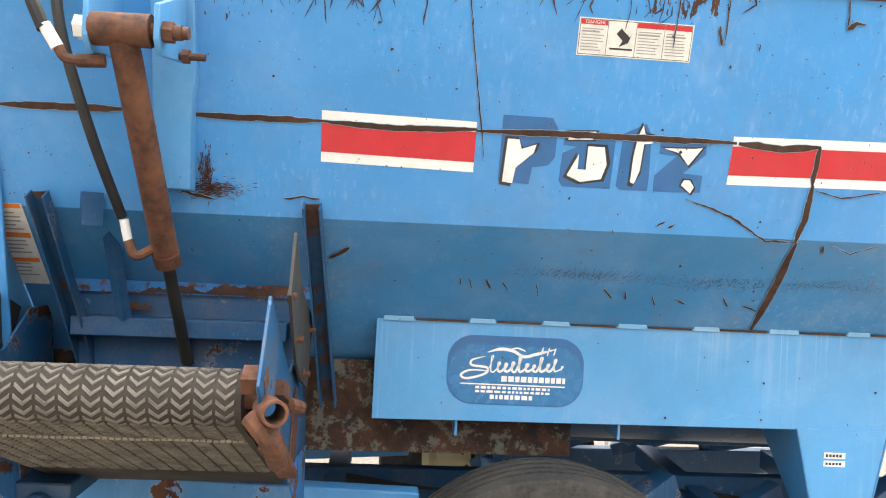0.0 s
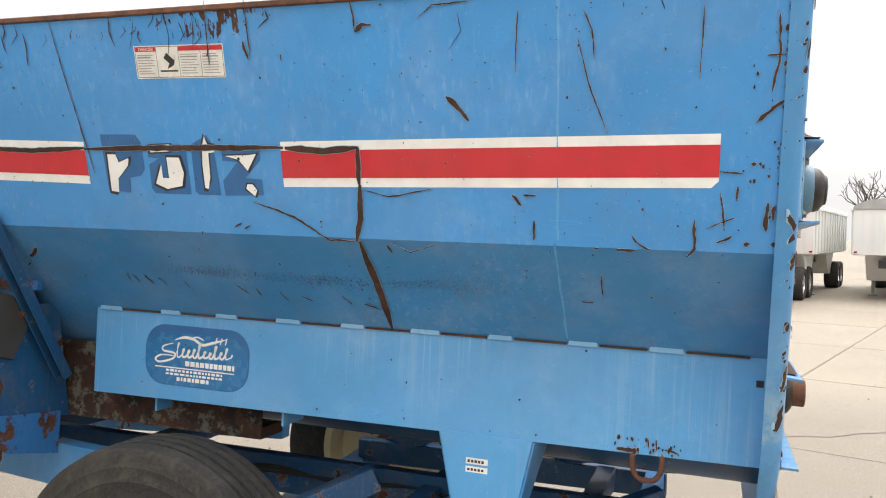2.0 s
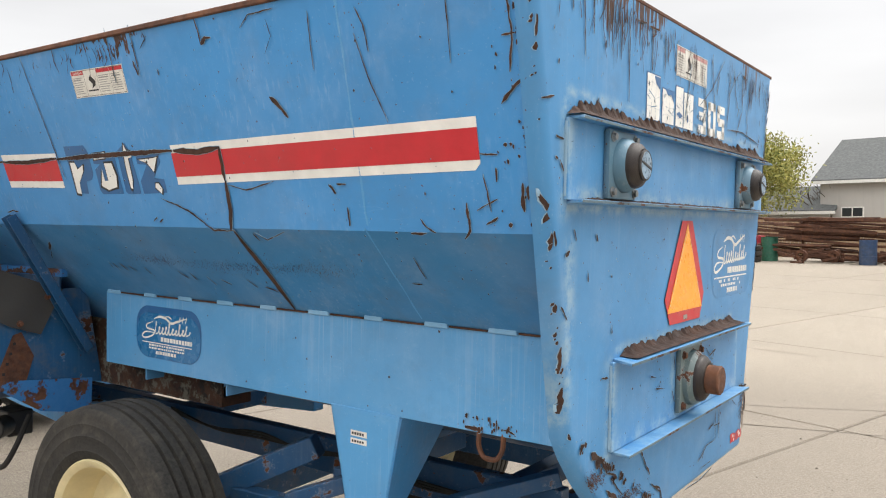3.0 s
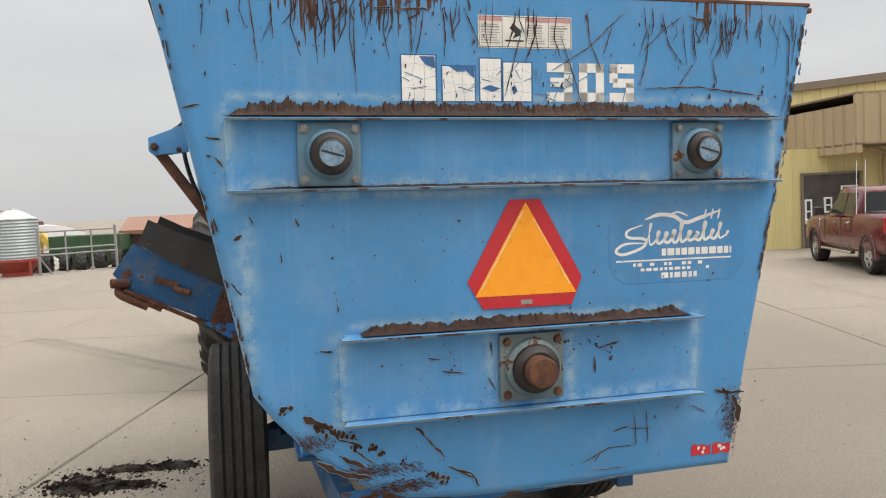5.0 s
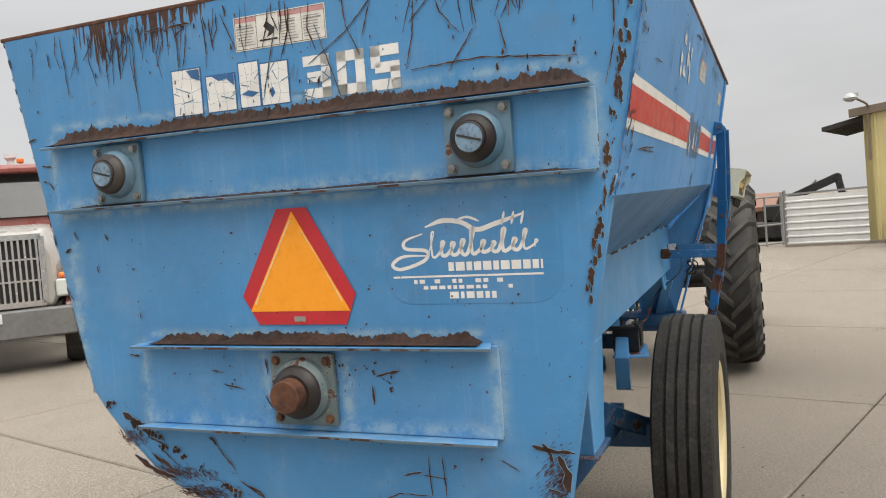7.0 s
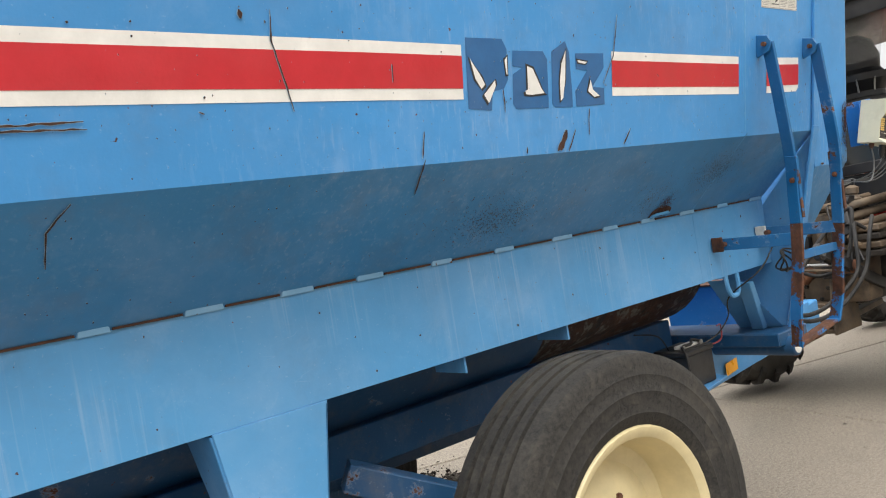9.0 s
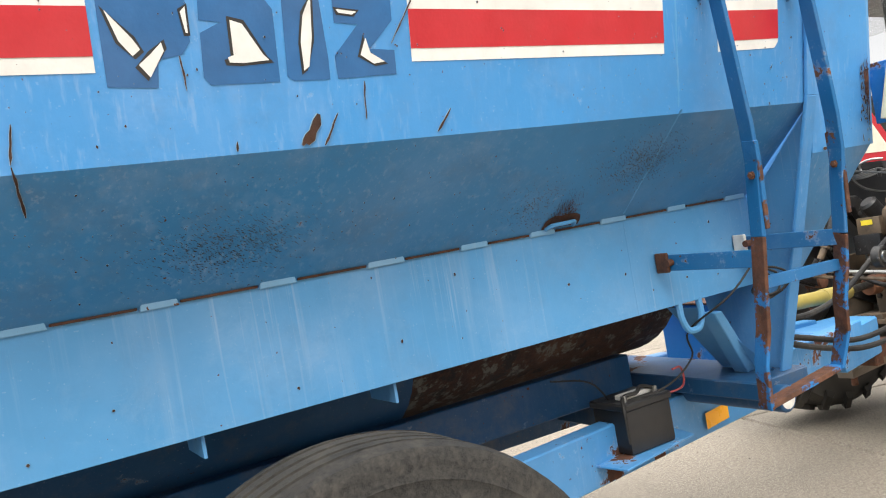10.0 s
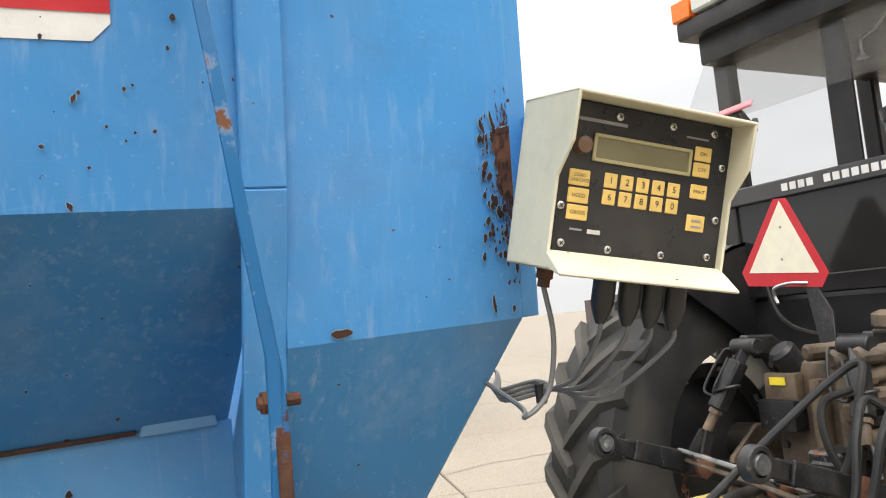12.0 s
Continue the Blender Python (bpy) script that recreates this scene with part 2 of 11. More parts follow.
BLUE = rgb(0.095, 0.325, 0.62)
M_BLUE = painted("wagon_blue_paint", BLUE, rust=0.12)
# rusty frame blue, set near navy so its colour holds the underbody shade
M_FRAME_SHADED = painted("frame_blue_paint_shaded", rgb(0.012, 0.075, 0.18), rust=0.42, dirt=0.6, fade=0.08, streaks=0.1)
M_LADDER = painted("ladder_blue_paint", rgb(0.010, 0.135, 0.34), rust=0.46, scale=5.0, fade=0.15, streaks=0.1)
M_RUST = rusted("rusted_steel")
M_RUST_DARK = rusted("dark_rusted_steel", 0.55)
M_RUST_PAINT = rusted("rust_through_paint", 1.0, rgb(0.03, 0.17, 0.42), 0.5)
M_STEEL = plain("bare_worn_steel", rgb(0.42, 0.42, 0.41), 0.35, 0.9)
M_BOLT = plain("zinc_bolt", rgb(0.5, 0.5, 0.48), 0.4, 0.85)
M_GREASE = plain("greasy_black_iron", rgb(0.02, 0.019, 0.018), 0.45)
M_RED = plain("red_vinyl", rgb(0.52, 0.02, 0.03), 0.38, vary=0.1)
M_WHITE = plain("white_vinyl", rgb(0.78, 0.77, 0.73), 0.42, vary=0.1)
M_ORANGE = plain("fluorescent_orange_film", rgb(0.98, 0.36, 0.015), 0.3, vary=0.05)
def dusty_rubber(name):
    k = Nodes(name)
    fine, mid, wide = k.noise(70.0, 6.0, 0.75), k.noise(11.0, 7.0, 0.7, distort=0.5), k.noise(3.0, 4.0, 0.6)
    c = k.mix(k.ramp(fine, 0.35, 0.65), rgb(0.016, 0.0155, 0.015), rgb(0.050, 0.047, 0.042))
    c = k.mix(k.ramp(mid, 0.52, 0.70, 0.0, 0.45), c, rgb(0.10, 0.088, 0.072))
    c = k.mix(k.ramp(wide, 0.48, 0.7, 0.0, 0.35), c, rgb(0.085, 0.076, 0.062))
    k.set(Base__Color=c, Roughness=k.ramp(fine, 0.3, 0.7, 0.7, 0.95))
    k.p.inputs["Specular IOR Level"].default_value = 0.25
    k.bump(k.math("ADD", fine, mid), 0.9, 0.004)
    return k.m


M_TYRE = dusty_rubber("worn_tyre_rubber")
M_CREAM = plain("cream_wheel_paint", rgb(0.66, 0.56, 0.32), 0.42, vary=0.15, scale=7.0)
M_BLACK = plain("black_plastic", rgb(0.014, 0.014, 0.015), 0.45)
M_RUBBER = plain("black_rubber_hose", rgb(0.013, 0.013, 0.0135), 0.62, vary=0.25, spec=0.3)
M_GREY_PAINT = painted("grey_green_bearing_paint", rgb(0.12, 0.17, 0.17), rust=0.5, scale=16.0)
M_DARK = plain("dark_interior", rgb(0.012, 0.012, 0.013), 0.7)


# ---- wagon materials in the wagon's own coordinates ----
def top_scratched(name, colour, axis, top, reach=0.16, groups=(), **kw):
    """Weathered paint whose upper edge is scraped to rust by the loader bucket."""
    m = painted(name, colour, **kw)
    k = Nodes(name, m)
    z = k.xyz()[2]
    up = k.ramp(z, top - reach, top)
    sc = (62, 62, 3.0)
    lines = k.noise(1.0, 3.0, 0.6, k.at(sc, (0.06, 0.1, 0)))
    area = k.noise(2.6, 3.0)
    v = k.math("ADD", k.math("MULTIPLY", lines, 0.56), k.math("MULTIPLY", area, 0.44))
    # most of the scraping lies where the bucket tips: groups of (middle, half width) along the rim
    mask = 0.15
    for mid, wide in groups:
        d = k.math("ABSOLUTE", k.math("SUBTRACT", k.xyz()[axis], mid))
        mask = k.math("MAXIMUM", mask, k.ramp(d, wide * 1.3, wide * 0.5))
    v = k.math("ADD", v, k.math("MULTIPLY", k.math("MULTIPLY", up, mask), 0.175))
    f = k.ramp(v, 0.662, 0.674)
    f = k.math("MULTIPLY", f, k.ramp(z, top - reach * 1.7, top - reach * 1.3))
    old_c = k.p.inputs["Base Color"].links[0].from_socket
    k.set(Base__Color=k.mix(f, old_c, k.mix(1.0, rust_colour(k, 40.0), rgb(0.6, 0.6, 0.6), "MULTIPLY")))
    return m


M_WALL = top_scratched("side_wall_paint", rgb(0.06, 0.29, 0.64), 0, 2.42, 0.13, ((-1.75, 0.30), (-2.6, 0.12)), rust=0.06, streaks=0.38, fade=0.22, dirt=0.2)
M_REAR = top_scratched("rear_plate_paint", rgb(0.075, 0.285, 0.57), 1, 2.45, 0.22, ((-0.52, 0.30), (0.78, 0.22)), rust=0.14, streaks=0.26, fade=0.25, dirt=0.22)
# chalky wagon blue, darkened to carry the shade on down-facing sheets
M_LOWER_SHADED = painted("lower_wall_paint_shaded", rgb(0.05, 0.24, 0.51), rust=0.09, streaks=0.42, fade=0.36, dirt=0.32)
M_SKIRT = painted("skirt_paint", rgb(0.10, 0.35, 0.66), rust=0.06, streaks=0.7, fade=0.42)
M_BEAD = painted("chalky_weld_paint", rgb(0.20, 0.44, 0.68), rust=0.2, scale=20.0, fade=0.5)
def flaked(name):
    """Dark rust with grey remnants of paint and feed dust."""
    k = Nodes(name)
    c = k.mix(1.0, rust_colour(k, 26.0), rgb(0.45, 0.45, 0.45), "MULTIPLY")
    c = k.mix(k.ramp(k.noise(16.0, 9.0, 0.75), 0.53, 0.58, 0.0, 0.9), c, rgb(0.13, 0.125, 0.10))
    c = k.mix(k.ramp(k.noise(9.0, 8.0, 0.7), 0.55, 0.60), c, rgb(0.016, 0.012, 0.010))
    k.set(Base__Color=c, Roughness=0.85)
    k.bump(k.noise(40.0, 8.0, 0.75), 0.7, 0.006)
    return k.m


M_TROUGH = flaked("flaked_trough_steel")
M_CRUST = rusted("rust_and_feed_crust", 0.32)
M_BEARING_BOLT = plain("dull_zinc_bolt", rgb(0.24, 0.25, 0.25), 0.45, 0.6, vary=0.4, scale=60.0)
M_EDGE = rusted("worn_edge_rust", 0.5, rgb(0.20, 0.30, 0.36), 0.35)
M_SHAFT = plain("pale_blue_shaft_paint", rgb(0.20, 0.31, 0.42), 0.3, 0.2, vary=0.4, scale=40.0)
M_COLLAR = plain("greasy_brown_collar", rgb(0.016, 0.010, 0.008), 0.5, vary=0.5, scale=30.0, relief=0.4)
M_CHALKY = painted("chalky_blue_paint", rgb(0.34, 0.50, 0.62), rust=0.35, scale=20.0)
M_GREY_BLUE = painted("blue_bearing_paint", rgb(0.10, 0.21, 0.29), rust=0.36, scale=16.0, dirt=0.6)
M_DRAW = painted("drawbar_paint", rgb(0.07, 0.29, 0.60), rust=0.48, scale=5.0)
M_BLUE_BRIGHT = painted("guard_blue_paint", rgb(0.01, 0.16, 0.50), rust=0.5, scale=3.5, fade=0.05, streaks=0.05)
M_AMBER = plain("amber_film", rgb(0.95, 0.42, 0.02), 0.3, vary=0.08)
M_YELLOW = plain("yellow_plastic", rgb(0.33, 0.26, 0.06), 0.55, vary=0.2)
M_CABLE = plain("grey_cable", rgb(0.15, 0.15, 0.145), 0.55)
M_WIRE_RED = plain("red_wire", rgb(0.35, 0.05, 0.05), 0.5)


def chalk_bands(m, lines, seed=0.0):
    """Oxidised pale bands in the paint along old welds: axis, place, from, to, reach."""
    k = Nodes(m.name, m)
    co = k.xyz()
    total = None
    for ax, at_, lo, hi, reach in lines:
        d = k.math("ABSOLUTE", k.math("SUBTRACT", co[ax], at_))
        f = k.ramp(d, reach, reach * 0.15)
        other = co[3 - ax] if ax in (1, 2) else co[2]
        f = k.math("MULTIPLY", f, k.math("MULTIPLY", k.ramp(other, lo - 0.03, lo + 0.01), k.ramp(other, hi + 0.03, hi - 0.01)))
        total = f if total is None else k.math("MAXIMUM", total, f)
    brk = k.ramp(k.noise(14.0, 9.0, 0.75), 0.40, 0.58)
    total = k.math("MULTIPLY", k.math("MULTIPLY", k.math("MULTIPLY", total, total), brk), 0.48)
    old = k.p.inputs["Base Color"].links[0].from_socket
    k.set(Base__Color=k.mix(total, old, rgb(0.42, 0.53, 0.54)))


chalk_bands(M_REAR, [(1, -0.90, 1.80, 2.12, 0.06), (1, 0.965, 1.84, 2.10, 0.06), (2, 1.865, -0.88, 0.95, 0.05), (2, 2.13, -0.9, 0.95, 0.03), (2, 1.83, -0.9, 0.9, 0.03),
                     (1, -0.585, 1.10, 1.40, 0.06), (1, 0.66, 1.12, 1.40, 0.05), (2, 1.14, -0.56, 0.64, 0.05), (2, 1.42, -0.55, 0.62, 0.03), (1, -0.86, 1.25, 1.75, 0.07), (1, -0.10, 1.15, 1.36, 0.05), (1, 0.185, 1.15, 1.36, 0.05)])

# ---- the feed mixer wagon: x to the rear, y across, in its own level ----
wagon = empty("feed_mixer_wagon", "weathered blue steel feed mixer wagon with rust scratches and red stripes", "feed wagon", m=TILT)

LEN = 3.56          # rear plate to front gusset
Z_TUCK = {-1: 1.453, 1: 1.500}
W_PANEL = {-1: 0.648, 1: 0.715}
X_FRONT = -3.895
X_REAR = -0.034     # where the side sheets start to bend into the rear plate


def z_crease(s, x):
    return 1.760 + 0.0095 * x if s < 0 else 1.778 + 0.006 * x


def z_top(s, x):
    return 2.442 + 0.0165 * x if s < 0 else 2.448 + 0.005 * x


def half(s, x, z):
    """Half width of the upper side sheet, which is a little twisted and bulged."""
    if s < 0:
        return 0.95 + (z - 1.761) * (0.219 - 0.04 * x)
    k = min(1.0, max(0.0, -x / 1.2))
    return 0.650 + 0.0615 * k + (0.197 - 0.0225 * k) * z + 0.0054 * min(0.0, x + 1.2)


def wall_pt(s, x, z, off=0.0):
    """A point on the leaning upper side wall, off metres proud of it."""
    return Vector((x, s * (half(s, x, z) + off * 0.979), z - off * 0.203))


def skirt_top(s, x):
    return 1.453 + 0.0095 * x if s < 0 else Z_TUCK[s]


def skirt_low(s, x):
    return 1.128 + 0.0113 * x if s < 0 else 1.198


def low_pt(s, x, z, off=0.0):
    """A point on the tucked-in lower side wall."""
    zc, zt = z_crease(s, x), skirt_top(s, x)
    wc = half(s, x, zc)
    return Vector((x, s * (wc - (zc - z) * (wc - W_PANEL[s]) / (zc - zt) + off * 0.71), z - off * 0.70))


def ruled(bm, rows, n, t):
    """A sheet through pairs of points, t thick, away from n."""
    d = vec(n).normalized() * -t
    ends = [[bm.verts.new(vec(p)) for p in r] + [bm.verts.new(vec(p) + d) for p in r[::-1]] for r in rows]
    bm.faces.new(ends[0][::-1])
    bm.faces.new(ends[-1])
    for a, b in zip(ends, ends[1:]):
        for i in range(4):
            bm.faces.new((a[i], a[(i + 1) % 4], b[(i + 1) % 4], b[i]))


def slab(bm, pts, n, t):
    solid(bm, pts, vec(n).normalized() * -t)


for s in (-1, 1):
    n_up = Vector((0, s * 0.979, -0.203))
    xs = [X_REAR - 0.06 * i for i in range(59)] + [-3.575]
    bm = B()
    ruled(bm, [(wall_pt(s, x, z_crease(s, x)), wall_pt(s, x, z_top(s, x))) for x in xs], n_up, 0.006)
    part("side_wall", bm, M_WALL, wagon, "faded blue upper side sheet with scratches")
    bm = B()
    ruled(bm, [(wall_pt(s, -3.575, 1.598), wall_pt(s, -3.575, z_top(s, -3.575))), (wall_pt(s, X_FRONT, 1.600), wall_pt(s, X_FRONT + 0.06, z_top(s, -3.75)))], n_up, 0.006)
    part("front_side_sheet", bm, M_WALL, wagon, "faded blue front corner sheet")
    bm = B()
    lip_a, lip_b = wall_pt(s, X_FRONT - 0.001, 1.600), wall_pt(s, X_FRONT + 0.059, z_top(s, -3.75))
    ruled(bm, [(lip_a, lip_b), (lip_a + Vector((-0.034, -s * 0.012, 0)), lip_b + Vector((-0.034, -s * 0.012, 0)))], (-0.2, s, 0), 0.006)
    part("front_lip", bm, M_WALL, wagon, "folded lip at the front corner", bev=0.001)
    bm = B()
    rim_a, rim_b = wall_pt(s, -0.01, z_top(s, 0)), wall_pt(s, X_FRONT + 0.06, z_top(s, -3.75))
    bar(bm, rim_a - Vector((0, s * 0.009, -0.004)), rim_b - Vector((0, s * 0.009, -0.004)), 0.042, 0.018)
    part("top_rim", bm, M_RUST, wagon, "rusted steel top rim", bev=0.003)
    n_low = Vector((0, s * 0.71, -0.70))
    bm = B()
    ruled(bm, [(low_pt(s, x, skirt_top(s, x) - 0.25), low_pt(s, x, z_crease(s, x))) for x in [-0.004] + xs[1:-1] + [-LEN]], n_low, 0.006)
    part("lower_wall", bm, M_LOWER_SHADED, wagon, "blue lower side sheet with scuffs, shade put into its colour")
    x0 = -LEN - 0.005 if s > 0 else -2.470
    w_p = W_PANEL[s]
    bm = B()
    solid(bm, [(x0, s * w_p, skirt_low(s, x0)), (-0.004, s * w_p, skirt_low(s, 0)), (-0.004, s * w_p, skirt_top(s, 0)), (x0, s * w_p, skirt_top(s, x0))], (0, -s * 0.006, 0))
    solid(bm, [(x0, s * (w_p - 0.001), skirt_low(s, x0)), (x0, s * (w_p - 0.05), skirt_low(s, x0)), (-0.004, s * (w_p - 0.05), skirt_low(s, 0)), (-0.004, s * (w_p - 0.001), skirt_low(s, 0))], (0, 0, 0.006))
    part("skirt_panel", bm, M_SKIRT, wagon, "light blue welded skirt panel", bev=0.0015)
    # stitch welds and bent tabs along the skirt's top edge
    x = x0 + 0.02
    while x < -0.12:
        wl = random.uniform(0.075, 0.11)
        zt = skirt_top(s, x) - 0.006
        bm = B()
        solid(bm, [(x, s * (w_p + 0.009), zt), (x + wl, s * (w_p + 0.009), zt), (x + wl - 0.004, s * (w_p + 0.011), zt + 0.017), (x + 0.004, s * (w_p + 0.011), zt + 0.017)], (0, -s * 0.018, 0))
        part("weld_bead", bm, M_BEAD, wagon, "chalky pale stitch weld", bev=0.002)
        gap = random.uniform(0.14, 0.19)
        bm = B()
        bar(bm, (x + wl + 0.004, s * (w_p + 0.005), zt + 0.0075), (x + wl + gap - 0.004, s * (w_p + 0.005), zt + 0.0075), 0.009, 0.006)
        part("seam_rust", bm, M_RUST_DARK, wagon)
        x += wl + gap
    # tabs under the skirt
    for x in ((-2.19, -1.64) if s < 0 else (-1.65, -2.14)):
        bm = B()
        span(bm, x - 0.004, x + 0.004, s * (w_p - 0.02), s * (w_p - 0.17), skirt_low(s, x) - 0.054, skirt_low(s, x))
        part("skirt_tab", bm, M_BLUE, wagon)

# auger trough under the floor
bm = B()
ring = []
for i in range(19):
    a = math.pi * (1.0 + i / 18)
    ring.append((0.40 * math.cos(a), 1.25 + 0.305 * math.sin(a)))
inner = [(y * 0.97, 1.25 + (z - 1.25) * 0.97) for y, z in ring]
solid(bm, [(-3.5, y, z) for y, z in ring + inner[::-1]], (1.14, 0, 0))
part("auger_trough", bm, M_TROUGH, wagon, "rusted rounded auger trough")
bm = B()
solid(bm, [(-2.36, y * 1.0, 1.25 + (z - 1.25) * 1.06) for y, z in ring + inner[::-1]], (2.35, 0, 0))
part("auger_trough", bm, M_FRAME_SHADED, wagon, "blue rounded auger trough, colour darkened for shade")

# rear plate: a pan whose sides and foot are rolled forward into a lip
LIP = 0.036
outline = [(-1.108, 2.455), (1.130, 2.462), (0.883, 1.20), (0.815, 0.826), (0.379, 0.822), (0.0, 0.818), (-0.20, 0.822), (-0.37, 0.840), (-0.50, 0.885), (-0.61, 0.955), (-0.72, 1.055), (-0.80, 1.145), (-0.85, 1.215)]


def inset(pts, d):
    """The outline drawn in by d, but for its straight top."""
    out, n = [], len(pts)
    for i, p in enumerate(pts):
        a, b, c = Vector(pts[i - 1]), Vector(p), Vector(pts[(i + 1) % n])
        e, f = (b - a).normalized(), (c - b).normalized()
        ne, nf = Vector((e.y, -e.x)), Vector((f.y, -f.x))
        m = (ne + nf).normalized()
        q = b + m * d / max(0.4, m.dot(ne))
        if i < 2:
            q = b + (Vector(pts[-1]) - b if i == 0 else c - b).normalized() * 0 + Vector((d if i == 0 else -d, 0))
        out.append((q.x, q.y))
    return out


bm = B()
rings = []
for k in range(6):
    a = radians(18 * k)
    rings.append([bm.verts.new((0.008 - LIP * (1 - math.cos(a)), y, z)) for y, z in inset(outline, LIP * (1 - math.sin(a)))])
rings.append([bm.verts.new((-0.046, y, z)) for y, z in outline])
rings.append([bm.verts.new((-0.046, y, z)) for y, z in inset(outline, 0.008)])
rings.append([bm.verts.new((0.0, y, z)) for y, z in inset(outline, LIP)])
bm.faces.new(rings[0])
bm.faces.new(rings[-1][::-1])
for ra, rb in zip(rings, rings[1:]):
    for i in range(len(outline)):
        j = (i + 1) % len(outline)
        bm.faces.new((ra[i], rb[i], rb[j], ra[j]))
part("rear_plate", bm, M_REAR, wagon, "blue rear end plate with rolled edges and rust scratches")
bm = B()
bar(bm, (-0.002, -1.10, 2.458), (-0.002, 1.12, 2.465), 0.024, 0.014)
part("top_rim", bm, M_RUST, wagon, "rusted steel top rim", bev=0.003)
bm = B()
front_ = [wall_pt(s_, X_FRONT + 0.06 - 0.006, z_top(s_, -3.75)) for s_ in (-1, 1)] + [wall_pt(1, X_FRONT, 1.600), Vector((-3.85, 0.45, 1.1)), Vector((-3.85, -0.45, 1.1)), wall_pt(-1, X_FRONT, 1.600)]
solid(bm, front_, (0.008, 0, 0))
part("front_plate", bm, M_BLUE, wagon)
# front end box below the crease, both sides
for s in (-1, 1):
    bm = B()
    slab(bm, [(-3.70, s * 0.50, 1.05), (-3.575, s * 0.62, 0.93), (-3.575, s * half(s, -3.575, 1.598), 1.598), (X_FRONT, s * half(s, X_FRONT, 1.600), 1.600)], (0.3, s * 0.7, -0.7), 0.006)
    part("front_box", bm, M_LOWER_SHADED, wagon)
    # gusset blade that stiffens the front corner
    bm = B()
    solid(bm, [(-3.575, s * 0.50, 0.90), (-3.575, s * 0.735, 0.895), (-3.575, s * (half(s, -3.575, 1.8) + 0.01), 1.8), (-3.575, s * (half(s, -3.575, 2.2) + 0.012), 2.2), (-3.575, s * (half(s, -3.575, 2.2) - 0.02), 2.2), (-3.575, s * (half(s, -3.575, 1.74) - 0.02), 1.74), (-3.575, s * 0.45, 1.2)], (0.012, 0, 0))
    part("front_gusset", bm, M_BLUE, wagon, bev=0.002)
    bm = B()
    knee = (-3.553, s * (half(s, -3.55, 1.76) + 0.012), 1.775)
    bar(bm, (-3.545, s * 0.765, 0.885), knee, 0.05, 0.012, (0, 1, 0))
    bar(bm, knee, (-3.553, s * (half(s, -3.55, 2.4) + 0.008), 2.42), 0.05, 0.012, (0, 1, 0))
    part("corner_flange", bm, M_WALL, wagon, bev=0.002)


# ---- rear channels and bearings ----
def channel(y0, y1, z0, z1, depth):
    bm = B()
    span(bm, 0.008, 0.02, y0, y1, z0 + 0.005, z1 - 0.005)
    web = part("rear_channel", bm, M_REAR, wagon, "blue steel channel bearing support", bev=0.002)
    for z, d in ((z0, 0.004), (z1, -0.004)):
        bm = B()
        solid(bm, [(0.008, y0 + 0.02, z - 0.005), (depth, y0, z - 0.005 + d), (depth, y1, z - 0.005 + d), (0.008, y1 - 0.02, z - 0.005)], (0, 0, 0.008))
        flange = part("flange", bm, M_REAR, web, bev=0.001)
        bm = B()
        solid(bm, [(depth - 0.001, y0 + 0.002, z - 0.0055 + d), (depth + 0.001, y0 + 0.002, z - 0.0055 + d), (depth + 0.001, y1 - 0.002, z - 0.0055 + d), (depth - 0.001, y1 - 0.002, z - 0.0055 + d)], (0, 0, 0.007))
        part("flange_edge", bm, M_EDGE, flange, "worn flange edge, bare and rusty")
    for y in (y0 + 0.006, y1 - 0.006):
        bm = B()
        bar(bm, (0.012, y, z0 + 0.012), (0.012, y, z1 - 0.012), 0.014, 0.012, (1, 0, 0))
        part("end_weld", bm, M_CHALKY, web, "chalky pale end weld", bev=0.003)
    return web


ch_up = channel(-0.905, 0.972, 1.845, 2.065, 0.062)
ch_lo = channel(-0.586, 0.664, 1.118, 1.392, 0.075)


def crust(y0, y1, z, depth, parent, h):
    """A ragged bank of rusty feed dust lying on a flange."""
    n, rows = int((y1 - y0) / 0.004), []
    bm = B()
    for i in range(n + 1):
        y = y0 + (y1 - y0) * i / n
        e = min(1, 25 * min(i, n - i) / n)
        high = h * e * max(0.10, 0.72 + 0.40 * noise.noise((y * 5, z, 0)) + 0.32 * noise.noise((y * 30, z, 3)) + 0.30 * noise.noise((y * 110, z, 7)))
        row = []
        for j in range(6):
            t = j / 5
            lump = 1 + (0.35 * noise.noise((y * 90, j * 0.9, z)) + 0.25 * noise.noise((y * 210, j * 1.7, z + 4)) if j else 0)
            fall = (1.0, 0.82, 0.42, 0.30, 0.20, 0.0)[j]
            row.append(bm.verts.new((0.0095 + (depth - 0.006 - 0.0095) * t ** 1.3 + 0.0015 * noise.noise((y * 140, j, 9)) * (0 < j < 5), y + 0.0018 * noise.noise((y * 170, j, 2)), z + high * fall * lump)))
        rows.append(row)
    for ra, rb in zip(rows, rows[1:]):
        for j in range(5):
            bm.faces.new((ra[j], rb[j], rb[j + 1], ra[j + 1]))
    part("rust_crust", bm, M_CRUST, parent, "dark brown crust of rust and old feed")


crust(-0.90, 0.965, 2.070, 0.062, ch_up, 0.055)
crust(-0.84, 0.93, 1.853, 0.060, ch_up, 0.016)
crust(-0.52, 0.62, 1.397, 0.072, ch_lo, 0.030)


